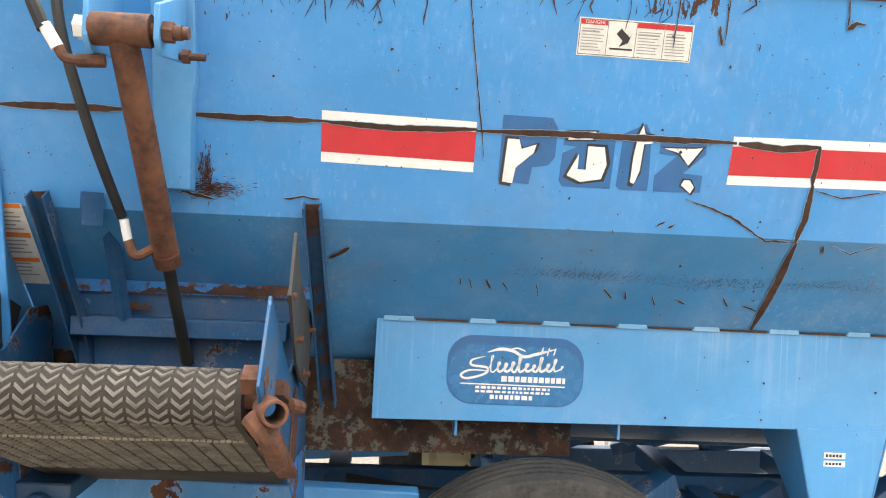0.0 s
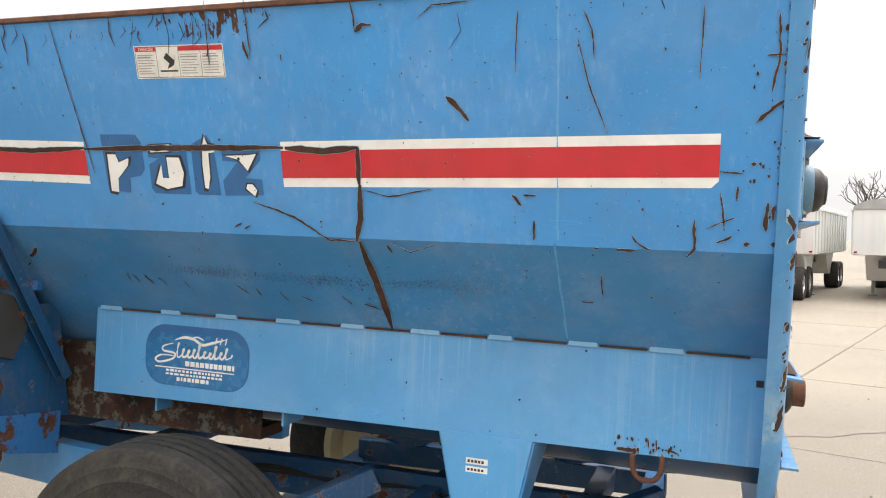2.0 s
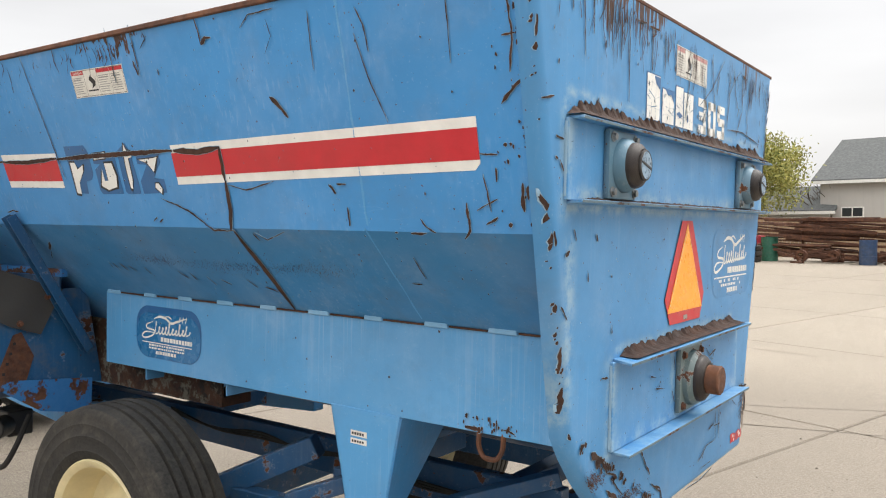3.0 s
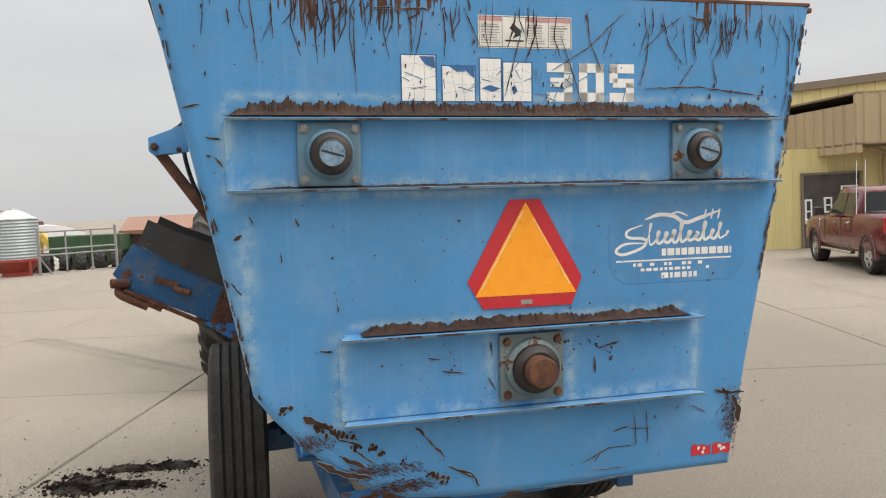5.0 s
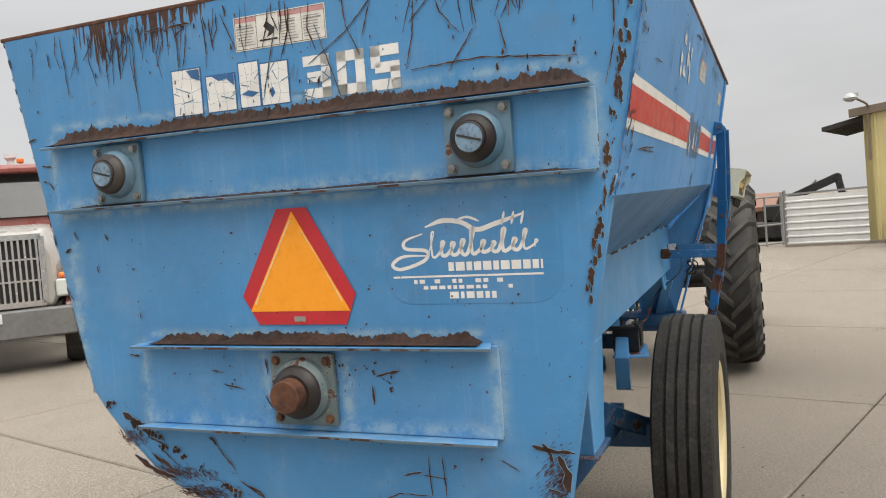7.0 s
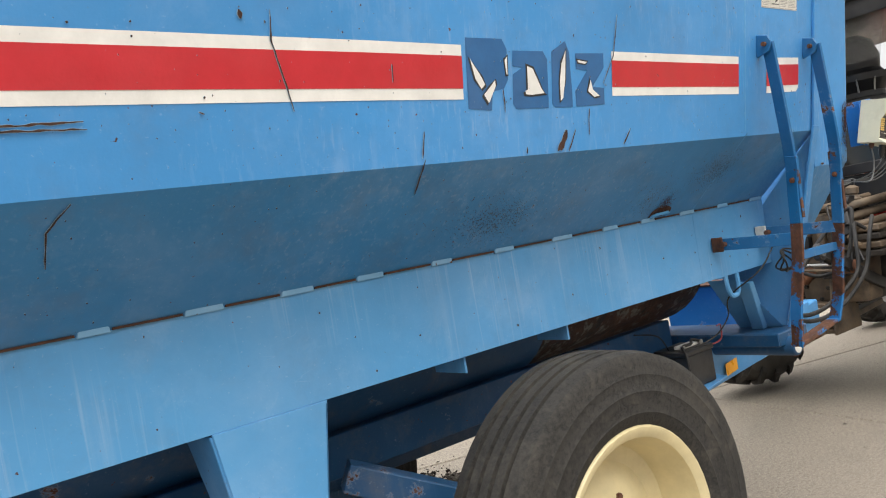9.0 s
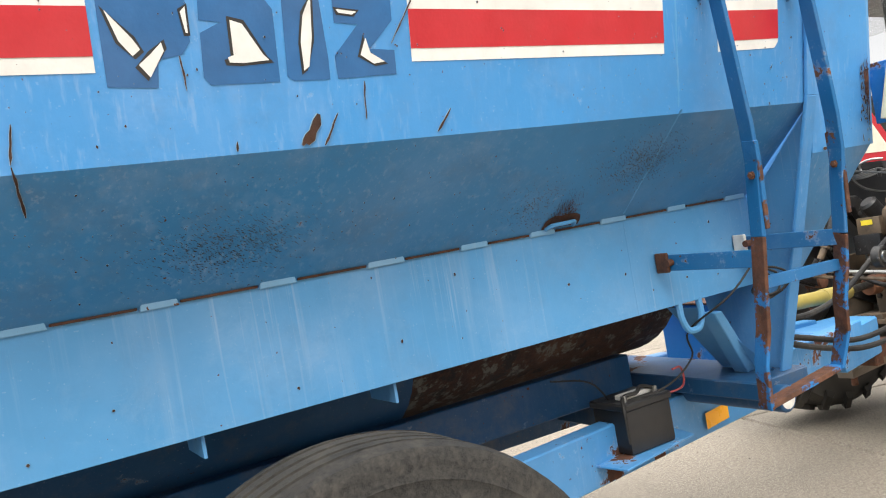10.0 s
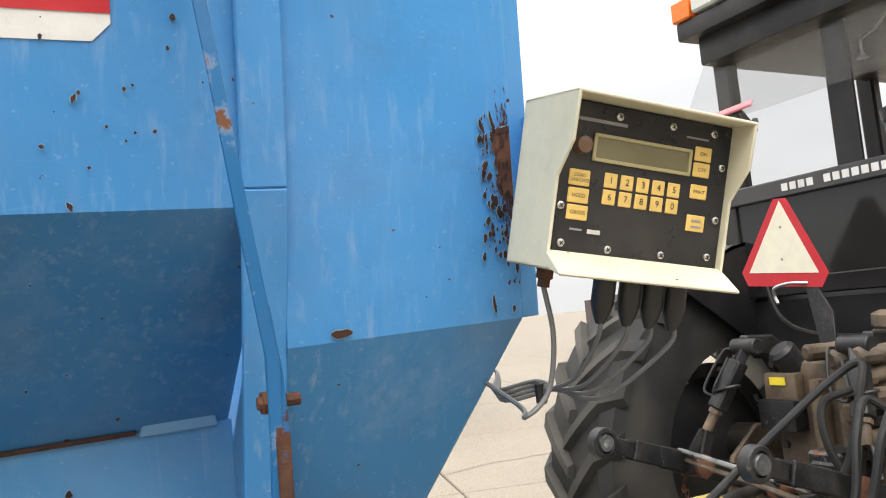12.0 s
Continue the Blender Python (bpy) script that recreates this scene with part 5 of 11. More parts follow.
scratch(LOW_A, [(-0.513, 1.609), (-0.477, 1.607)], 0.007)
scratch(LOW_A, [(-1.066, 1.751), (-1.06, 1.727)], 0.012)
scratch(SKIRT_A, [(-0.407, 1.164), (-0.357, 1.161)], 0.016)
scratch(SKIRT_A, [(-0.294, 1.202), (-0.292, 1.169)], 0.006)
scratch(SKIRT_A, [(-0.318, 1.208), (-0.314, 1.175)], 0.006)
scratch(SKIRT_A, [(-0.269, 1.175), (-0.228, 1.167)], 0.008)
scratch(REAR, [(-0.823, 2.436), (-0.812, 2.335), (-0.802, 2.232)], 0.006)
scratch(REAR, [(-0.759, 2.435), (-0.755, 2.3)], 0.007)
scratch(REAR, [(-0.885, 2.387), (-0.88, 2.336)], 0.006)
scratch(REAR, [(-0.664, 2.417), (-0.659, 2.281)], 0.006)
scratch(REAR, [(-0.509, 2.432), (-0.513, 2.295), (-0.509, 2.148)], 0.006)
scratch(REAR, [(-0.334, 2.412), (-0.335, 2.266)], 0.006)
scratch(REAR, [(-0.232, 2.41), (-0.223, 2.298)], 0.005)
scratch(REAR, [(-0.459, 2.397), (-0.39, 2.404)], 0.01)
scratch(REAR, [(-0.364, 2.399), (-0.277, 2.402)], 0.012)
scratch(REAR, [(-0.162, 2.413), (-0.113, 2.296)], 0.006)
scratch(REAR, [(0.258, 2.42), (0.268, 2.315), (0.308, 2.226)], 0.006)
scratch(REAR, [(0.348, 2.366), (0.319, 2.279)], 0.006)
scratch(REAR, [(0.135, 2.221), (0.264, 2.297), (0.395, 2.418)], 0.005)
scratch(REAR, [(0.466, 2.294), (0.541, 2.363), (0.616, 2.415)], 0.005)
scratch(REAR, [(0.533, 2.416), (0.559, 2.31), (0.614, 2.246)], 0.006)
scratch(REAR, [(0.449, 2.169), (0.474, 2.258), (0.486, 2.382)], 0.006)
scratch(REAR, [(0.463, 2.165), (0.669, 2.173), (0.934, 2.144)], 0.007)
scratch(REAR, [(0.575, 2.148), (0.655, 2.254)], 0.006)
scratch(REAR, [(0.644, 2.406), (0.709, 2.393)], 0.016)
scratch(REAR, [(0.649, 2.388), (0.656, 2.308), (0.666, 2.254)], 0.006)
scratch(REAR, [(0.765, 2.395), (0.755, 2.27)], 0.006)
scratch(REAR, [(0.723, 2.271), (0.744, 2.181)], 0.006)
scratch(REAR, [(0.822, 2.412), (0.793, 2.288)], 0.006)
scratch(REAR, [(0.993, 2.41), (1.034, 2.337), (1.027, 2.174), (1.001, 2.065)], 0.007)
scratch(REAR, [(0.841, 2.412), (0.825, 2.332)], 0.005)
scratch(REAR, [(0.916, 2.411), (0.897, 2.34)], 0.006)
scratch(REAR, [(0.031, 2.346), (-0.03, 2.136)], 0.005)
scratch(REAR, [(0.165, 2.334), (0.207, 2.21), (0.241, 2.103)], 0.005)
scratch(REAR, [(-1.021, 2.093), (-0.973, 2.105)], 0.012)
scratch(REAR, [(-0.959, 2.01), (-0.917, 2.002)], 0.01)
scratch(REAR, [(-0.959, 1.957), (-0.945, 1.953)], 0.022)
scratch(REAR, [(-0.937, 1.952), (-0.913, 1.922)], 0.009)
scratch(REAR, [(-0.904, 1.574), (-0.873, 1.537)], 0.009)
scratch(REAR, [(-0.892, 1.706), (-0.868, 1.718)], 0.02)
scratch(REAR, [(-0.754, 1.656), (-0.752, 1.63)], 0.008)
scratch(REAR, [(-0.708, 1.761), (-0.697, 1.739)], 0.012)
scratch(REAR, [(-0.845, 1.775), (-0.83, 1.744)], 0.006)
scratch(REAR, [(-0.587, 1.497), (-0.585, 1.47)], 0.006)
scratch(REAR, [(-0.648, 1.351), (-0.607, 1.344)], 0.01)
scratch(REAR, [(-0.701, 1.151), (-0.672, 1.124), (-0.628, 1.103)], 0.034)
scratch(REAR, [(-0.628, 1.103), (-0.595, 1.064)], 0.018)
scratch(REAR, [(-0.595, 1.064), (-0.533, 1.045)], 0.01)
scratch(REAR, [(-0.597, 1.012), (-0.51, 0.965)], 0.018)
scratch(REAR, [(-0.669, 1.002), (-0.582, 0.951), (-0.502, 0.935)], 0.03)
scratch(REAR, [(-0.56, 1.037), (-0.482, 0.971)], 0.008)
scratch(REAR, [(-0.35, 1.08), (-0.321, 1.054)], 0.018)
scratch(REAR, [(-0.321, 1.05), (-0.254, 0.974)], 0.01)
scratch(REAR, [(-0.21, 0.926), (-0.165, 0.908), (-0.138, 0.864)], 0.012)
scratch(REAR, [(-0.246, 0.944), (-0.147, 0.888)], 0.008)
scratch(REAR, [(0.229, 0.9), (0.325, 0.942), (0.431, 0.944)], 0.008)
scratch(REAR, [(0.427, 1.06), (0.433, 0.944)], 0.006)
scratch(REAR, [(0.472, 1.063), (0.479, 0.941)], 0.006)
scratch(REAR, [(0.346, 0.998), (0.404, 1.014)], 0.01)
scratch(REAR, [(0.403, 1.004), (0.49, 0.998)], 0.006)
scratch(REAR, [(0.267, 0.869), (0.391, 0.87)], 0.005)
scratch(REAR, [(0.277, 0.901), (0.296, 0.924)], 0.01)
scratch(REAR, [(0.095, 0.833), (0.246, 0.826), (0.4, 0.84)], 0.006)
scratch(REAR, [(0.743, 1.108), (0.792, 1.099), (0.861, 1.092)], 0.02)
scratch(REAR, [(0.816, 1.085), (0.841, 1.035), (0.835, 0.986)], 0.034)
scratch(REAR, [(0.773, 1.116), (0.802, 1.066)], 0.02)
scratch(REAR, [(0.782, 0.99), (0.821, 0.981)], 0.01)
scratch(REAR, [(0.995, 1.9), (0.991, 1.881)], 0.012)
scratch(REAR, [(0.991, 1.909), (0.995, 1.89)], 0.022)
scratch(REAR, [(1.011, 1.834), (0.991, 1.779)], 0.012)
scratch(REAR, [(0.983, 1.807), (0.979, 1.751)], 0.01)
scratch(REAR, [(1.054, 1.972), (1.04, 1.926)], 0.006)
scratch(REAR, [(0.646, 1.066), (0.704, 1.033)], 0.005)
scratch(REAR, [(-0.829, 1.21), (-0.837, 1.229)], 0.012)
scratch(REAR, [(-1.062, 2.356), (-1.068, 2.39)], 0.016)
scratch(REAR, [(-1.058, 2.289), (-1.053, 2.238)], 0.01)
scratch(REAR, [(-0.988, 1.876), (-0.971, 1.82)], 0.01)
scratch(REAR, [(-0.945, 1.77), (-0.939, 1.731)], 0.01)
scratch(REAR, [(-0.889, 1.467), (-0.883, 1.395)], 0.01)
scratch(REAR, [(-0.87, 1.358), (-0.862, 1.285)], 0.012)
scratch(REAR, [(0.212, 1.319), (0.226, 1.314)], 0.007)
scratch(REAR, [(0.286, 1.296), (0.362, 1.314)], 0.012)
scratch(REAR, [(0.272, 1.268), (0.275, 1.212)], 0.009)
scratch(REAR, [(-0.305, 1.305), (-0.26, 1.296)], 0.006)
scratch(REAR, [(-0.261, 1.26), (-0.18, 1.247)], 0.006)
scratch(REAR, [(-0.097, 1.344), (-0.09, 1.297)], 0.01)
scratch(REAR, [(-0.107, 1.228), (-0.081, 1.185)], 0.006)
scratch(SIDE_B, [(-0.948, 2.133), (-0.944, 2.069), (-0.97, 1.983), (-0.988, 1.916)], 0.006)
scratch(LOW_B, [(-1.35, 1.783), (-1.364, 1.705)], 0.007)
scratch(SIDE_B, [(-1.36, 1.853), (-1.351, 1.786)], 0.007)
scratch(SIDE_B, [(-1.917, 1.832), (-1.900, 1.80), (-1.884, 1.775)], 0.030, True, 0.6)
scratch(SIDE_B, [(-1.895, 1.80), (-1.876, 1.772)], 0.020)
scratch(SIDE_B, [(-1.96, 1.831), (-1.924, 1.769)], 0.008)
scratch(SIDE_B, [(-2.028, 1.891), (-2.024, 1.814)], 0.006)
scratch(SIDE_B, [(-2.236, 1.822), (-2.197, 1.775)], 0.008)
scratch(SIDE_B, [(-1.654, 1.954), (-1.66, 1.892)], 0.005)
scratch(SIDE_B, [(-0.763, 1.923), (-0.775, 1.918)], 0.007)
scratch(SIDE_B, [(-1.742, 1.792), (-1.741, 1.773)], 0.008)
scratch(SIDE_B, [(-2.179, 2.175), (-2.155, 2.051), (-2.1, 1.966)], 0.005)
scratch(SIDE_B, [(-0.873, 2.131), (-0.876, 2.112)], 0.018)
scratch(SIDE_B, [(-1.271, 2.019), (-1.27, 1.976)], 0.006)
scratch(SIDE_B, [(-0.249, 1.903), (-0.383, 1.91), (-0.533, 1.914)], 0.008)
scratch(SIDE_B, [(-0.315, 1.902), (-0.538, 1.9)], 0.006)
scratch(SIDE_B, [(-0.223, 1.83), (-0.251, 1.831)], 0.02)
scratch(SIDE_B, [(-0.347, 2.164), (-0.487, 2.167)], 0.006)
scratch(SIDE_B, [(-0.671, 2.273), (-0.688, 2.158)], 0.006)
scratch(SIDE_B, [(-0.006, 1.81), (-0.027, 1.805)], 0.014)
scratch(SIDE_B, [(-0.096, 1.813), (-0.108, 1.797)], 0.008)
scratch(LOW_B, [(-0.494, 1.766), (-0.454, 1.719), (-0.458, 1.654)], 0.006)
scratch(SIDE_B, [(-1.621, 2.422), (-1.771, 2.391)], 0.012)
scratch(SIDE_B, [(-1.368, 2.384), (-1.559, 2.386)], 0.012)
scratch(SIDE_B, [(-3.850, 1.838), (-3.870, 1.842), (-3.893, 1.838)], 0.016)
scratch(SIDE_B, [(-3.831, 1.854), (-3.839, 1.837)], 0.008)
scratch(SIDE_B, [(-3.846, 1.864), (-3.852, 1.84)], 0.008)
scratch(SIDE_B, [(-3.885, 1.76), (-3.88, 1.70), (-3.886, 1.66)], 0.010)
scratch(SIDE_B, [(-3.626, 1.609), (-3.652, 1.607)], 0.012)
scratch(SIDE_B, [(-3.848, 1.634), (-3.852, 1.612)], 0.01)
scratch(SIDE_B, [(-3.357, 1.767), (-3.361, 1.759)], 0.008)
scratch(SIDE_B, [(-3.371, 1.871), (-3.368, 1.863)], 0.008)
scratch(SIDE_B, [(-3.337, 1.822), (-3.341, 1.82)], 0.006)
scratch(SIDE_B, [(-3.548, 1.836), (-3.555, 1.835)], 0.012)

M_STAIN = plain("olive_brown_stain", rgb(0.075, 0.07, 0.04), 0.8, vary=0.4, scale=30.0)
M_STAIN_RUST = rusted("rust_stain", 0.7)


def stain(f, a, b, da, db, n, mat, slant=0.5, size=0.0026):
    """A worn patch: many small slanted flecks, thinning out towards its rim."""
    bm = B()
    for _ in range(n):
        u, v = random.gauss(0, 1) * da, random.gauss(0, 1) * db
        l, w = size * random.uniform(0.5, 2.2), size * random.uniform(0.10, 0.28)
        d = Vector((math.cos(slant), math.sin(slant))) * l
        q = Vector((-d.y, d.x)).normalized() * w
        p = Vector((a + u, b + v))
        if within(f, [p - d * 1.2, p + d * 1.2]):
            patch(bm, f, [p - d, p + q, p + d, p - q], 0.0024)
    tagged(part("worn_stain", bm, mat, wagon, "olive-brown worn patch", flat=True), kind="stuff")


stain(LOW_B, -1.75, 1.60, 0.09, 0.03, 1100, M_STAIN)
stain(LOW_B, -2.93, 1.655, 0.08, 0.03, 1100, M_STAIN)
stain(LOW_B, -2.60, 1.58, 0.06, 0.03, 350, M_STAIN)
stain(LOW_B, -2.72, 1.545, 0.022, 0.02, 700, M_STAIN_RUST, 1.1)
stain(LOW_A, -1.75, 1.635, 0.10, 0.010, 420, M_STAIN_RUST, 0.9)
stain(LOW_A, -1.30, 1.625, 0.16, 0.012, 600, M_STAIN_RUST, 0.9)
stain(LOW_A, -0.95, 1.635, 0.12, 0.012, 350, M_STAIN, 0.9)
stain(SIDE_A, -2.83, 1.835, 0.04, 0.012, 500, M_STAIN_RUST, 0.1, 0.005)
stain(SIDE_A, -2.835, 1.88, 0.010, 0.03, 300, M_STAIN_RUST, 1.5, 0.005)
stain(SIDE_B, -3.876, 1.80, 0.008, 0.035, 900, M_STAIN_RUST, 1.4, 0.004)
stain(REAR, 0.82, 1.0, 0.025, 0.05, 700, M_STAIN_RUST, 0.7, 0.005)
stain(REAR, -0.52, 0.95, 0.09, 0.012, 700, M_STAIN_RUST, -0.5, 0.005)
stain(REAR, -0.40, 0.89, 0.06, 0.012, 600, M_STAIN_RUST, -0.2, 0.005)
stain(REAR, -0.68, 1.06, 0.04, 0.015, 350, M_STAIN_RUST, -0.7, 0.005)


for f, nm in ((SIDE_A, "side wall"), (SIDE_B, "side wall"), (LOW_A, "lower wall"), (LOW_B, "lower wall"), (SKIRT_A, "skirt"), (SKIRT_B, "skirt"), (REAR, "rear plate")):
    pale, dark = WEAR[f]
    tagged(part("paint_wear", pale, M_CHALK, wagon, flat=True), kind="stuff")
    tagged(part("rust_scratch", dark, M_SCRATCH, wagon, "dark rust scratches through the paint", flat=True), kind="stuff")

edge_ = [(-3.893, 1.768), (-3.893, 1.842), (-3.884, 1.846), (-3.880, 1.841), (-3.872, 1.848), (-3.866, 1.842), (-3.858, 1.845), (-3.850, 1.838), (-3.853, 1.828), (-3.848, 1.818),
         (-3.855, 1.810), (-3.852, 1.798), (-3.858, 1.790), (-3.856, 1.778), (-3.863, 1.772), (-3.866, 1.760), (-3.874, 1.766), (-3.879, 1.752), (-3.884, 1.764)]
decal("rust_patch", SIDE_B, [edge_], M_RUST, 0.0035, label="bare rust patch with ragged edges")


# ---- discharge conveyor on the near side, with its lift cylinder ----
M_CHEVRON = plain("pale_dusty_ridge", rgb(0.165, 0.148, 0.125), 0.9, vary=0.45, scale=14.0, relief=0.4, spec=0.2)
M_BELT = plain("dusty_chevron_belt", rgb(0.052, 0.044, 0.037), 0.85, vary=0.35, scale=12.0, relief=0.4, spec=0.2)
M_FLAP = plain("grey_rubber_flap", rgb(0.030, 0.030, 0.031), 0.7, vary=0.22, scale=8.0, relief=0.3, spec=0.3)
M_CONV = painted("conveyor_blue_paint", rgb(0.012, 0.095, 0.23), rust=0.56, scale=8.0, fade=0.1, streaks=0.1, dirt=0.8)
M_DUST_RUST = rusted("dusty_orange_rust", 1.15)
M_STRUT_RUST = rusted("strut_rust", 0.6, rgb(0.012, 0.08, 0.19), 0.45)
FRAME[0] = NEAR
conveyor = sub("discharge_conveyor", wagon, "rusty blue belt discharge conveyor, folded out")
XA, XB = -3.33, -2.63
O_Y, O_Z, I_Y, I_Z, R_O = -1.47, 1.345, -0.66, 0.99, 0.062
d = Vector((0, I_Y - O_Y, I_Z - O_Z)).normalized()
nrm = Vector((0, -d.z, d.y))
if nrm.z < 0:
    nrm = -nrm


def belt_path():
    """Closed loop of the belt in y and z, from the inner top round the outer roller."""
    o, i = Vector((0, O_Y, O_Z)), Vector((0, I_Y, I_Z))
    out = []
    for k in range(13):
        t = k / 12
        out.append(i + (o - i) * t + nrm * R_O)
    for k in range(1, 16):
        a = math.pi * k / 16
        out.append(o + nrm * R_O * math.cos(a) - d * R_O * math.sin(a))
    for k in range(13):
        t = k / 12
        out.append(o + (i - o) * t - nrm * R_O)
    return out


loop = belt_path()
bm = B()
rows = []
for p in loop:
    rows.append([bm.verts.new(Vector((x, p.y, p.z))) for x in (XA, XB)])
for a, b in zip(rows, rows[1:]):
    bm.faces.new((a[0], a[1], b[1], b[0]))
belt = part("belt", bm, M_BELT, conveyor, "dusty chevron-patterned rubber belt")
# raised chevrons on the belt's outer face
arc = [0.0]
for a, b in zip(loop, loop[1:]):
    arc.append(arc[-1] + (b - a).length)


def on_belt(s, x, off):
    for i in range(len(loop) - 1):
        if arc[i + 1] >= s or i == len(loop) - 2:
            t = (s - arc[i]) / (arc[i + 1] - arc[i])
            p = loop[i].lerp(loop[i + 1], t)
            tg = (loop[i + 1] - loop[i]).normalized()
            n = Vector((0, tg.z, -tg.y))
            if n.dot(p - Vector((0, (O_Y + I_Y) / 2, (O_Z + I_Z) / 2))) < 0:
                n = -n
            return Vector((x, p.y, p.z)) + n * off


bm = B()
cell = 0.046
cols = int((XB - XA) / cell)
s = arc[11]
while s < arc[-1] - 0.25:
    for c in range(cols):
        x0 = XA + (c + 0.08) * cell
        xm, x1 = x0 + cell * 0.42, x0 + cell * 0.84
        for xa, sa, xb, sb in ((x0, s, xm, s + 0.016), (xm, s + 0.016, x1, s)):
            lo = [on_belt(sa, xa, 0), on_belt(sa + 0.011, xa, 0), on_belt(sb + 0.011, xb, 0), on_belt(sb, xb, 0)]
            hi = [on_belt(sa + 0.002, xa, 0.0032), on_belt(sa + 0.009, xa, 0.0032), on_belt(sb + 0.009, xb, 0.0032), on_belt(sb + 0.002, xb, 0.0032)]
            vl, vh = [bm.verts.new(p) for p in lo], [bm.verts.new(p) for p in hi]
            bm.faces.new(vh)
            for k in range(4):
                bm.faces.new((vl[k], vl[(k + 1) % 4], vh[(k + 1) % 4], vh[k]))
    s += 0.0235
tagged(part("belt_chevron", bm, M_CHEVRON, belt, "pale dusty chevron ridge", flat=True), kind="stuff")
bm = B()
for c in range(46):
    x = XA + 0.01 + c * (XB - XA - 0.02) / 46
    p = on_belt(arc[27] + 0.17 + 0.004 * math.sin(c * 0.5), x, 0.002)
    box(bm, p, (0.011, 0.011, 0.007))
part("belt_lacing", bm, plain("belt_lace_steel", rgb(0.3, 0.26, 0.2), 0.6), belt, "pale steel belt lacing")
bm = B()
rod(bm, (XA - 0.06, O_Y, O_Z), (XB + 0.05, O_Y, O_Z), 0.022, 14)
rod(bm, (XA, O_Y, O_Z), (XB, O_Y, O_Z), 0.058, 20)
part("end_roller", bm, M_RUST, conveyor)
for s_, xs in ((1, -2.585), (-1, -3.375)):
    bm = B()
    solid(bm, [(xs, y, z) for y, z in ((-1.63, 1.40), (-1.51, 1.575), (-1.12, 1.345), (-0.98, 1.37), (-0.83, 1.47), (-0.68, 1.47), (-0.60, 1.02), (-1.05, 1.065), (-1.11, 1.10), (-1.55, 1.30))], (0.008, 0, 0))
    plate = part("conveyor_side", bm, M_CONV, conveyor, "blue side plate with large rust patches", bev=0.0015)
    bm = B()
    solid(bm, [(xs + 0.01 * s_, y, z) for y, z in ((-1.15, 1.095), (-0.655, 1.045), (-0.66, 0.88), (-0.90, 0.93))], (0.006, 0, 0))
    part("lower_side", bm, M_RUST_PAINT, conveyor)
    bm = B()
    bar(bm, (xs + 0.014 * s_, -1.57, 1.305), (xs + 0.014 * s_, -1.13, 1.085), 0.05, 0.022)
    part("side_rail", bm, M_RUST, conveyor, "rust-brown bent side rail", bev=0.004)
    bm = B()
    n = 8
    top = [(-1.42, 1.714), (-1.26, 1.635), (-1.08, 1.565), (-0.94, 1.515), (-0.81, 1.47)]
    low = [(-1.48, 1.575), (-1.33, 1.475), (-1.17, 1.385), (-1.03, 1.315), (-0.91, 1.275)]
    off = [0.03, 0.022, 0.014, 0.014, 0.02]
    va = [[bm.verts.new((xs + s_ * (0.008 + o + k), *p)) for p, o in zip(r, off)] for k in (0, 0.007) for r in (top, low)]
    for k in range(4):
        bm.faces.new((va[0][k], va[0][k + 1], va[1][k + 1], va[1][k]))
        bm.faces.new((va[2][k], va[2][k + 1], va[3][k + 1], va[3][k]))
        bm.faces.new((va[0][k], va[0][k + 1], va[2][k + 1], va[2][k]))
        bm.faces.new((va[1][k], va[1][k + 1], va[3][k + 1], va[3][k]))
    bm.faces.new((va[0][0], va[1][0], va[3][0], va[2][0]))
    bm.faces.new((va[0][4], va[1][4], va[3][4], va[2][4]))
    flap = part("rubber_flap", bm, M_FLAP, conveyor, "stiff dark rubber flap")
    for y, z in ((-1.42, 1.57), (-1.22, 1.45), (-0.88, 1.44), (-1.0, 1.33)):
        bm = B()
        lathe(bm, (xs + s_ * 0.03, y, z), (s_, 0, 0), [(0.015, 0), (0.015, 0.004), (0.008, 0.005), (0.008, 0.02)], 8, closed=False)
        part("flap_bolt", bm, M_RUST, flap)
    # slotted rust strip at the fold
    bm = B()
    solid(bm, [(xs + s_ * 0.010, y, z) for y, z in ((-1.10, 1.08), (-0.965, 1.07), (-0.93, 1.18), (-0.985, 1.29), (-1.02, 1.28))], (0.004 * s_, 0, 0))
    strip = part("fold_strip", bm, M_RUST, conveyor, "rusted strip with bolt holes")
    for k in range(4):
        bm = B()
        t = (k + 0.6) / 4
        box(bm, (xs + s_ * 0.0145, -1.07 + 0.06 * t, 1.09 + 0.17 * t), (0.002, 0.012, 0.012))
        part("hole", bm, M_DARK, strip)
# bent pipe and tensioner at the outer corner
bm = B()
lathe(bm, (-2.56, -1.59, 1.345), (0.35, -1, 0.05), [(0.028, -0.05), (0.028, 0.05), (0.021, 0.05), (0.021, -0.05)], 18)
part("corner_pipe", bm, M_DUST_RUST, conveyor, "open rusty pipe stub", bev=0.001)
bm = B()
hose(bm, [(-2.60, -1.58, 1.33), (-2.56, -1.60, 1.29), (-2.555, -1.54, 1.25), (-2.56, -1.44, 1.20)], 0.024, 8)
bar(bm, (-2.575, -1.52, 1.27), (-2.565, -1.36, 1.19), 0.03, 0.05)
box(bm, (-2.60, -1.55, 1.40), (0.05, 0.05, 0.04), Matrix.Rotation(0.5, 4, "X"))
part("tensioner", bm, M_DUST_RUST, conveyor, "bent rusty belt tensioner", bev=0.003)
bm = B()
bar(bm, (-2.572, -1.40, 1.36), (-2.572, -1.27, 1.32), 0.03, 0.035)
rod(bm, (-2.56, -1.29, 1.30), (-2.54, -1.20, 1.275), 0.018, 10)
part("adjuster", bm, M_RUST, conveyor)
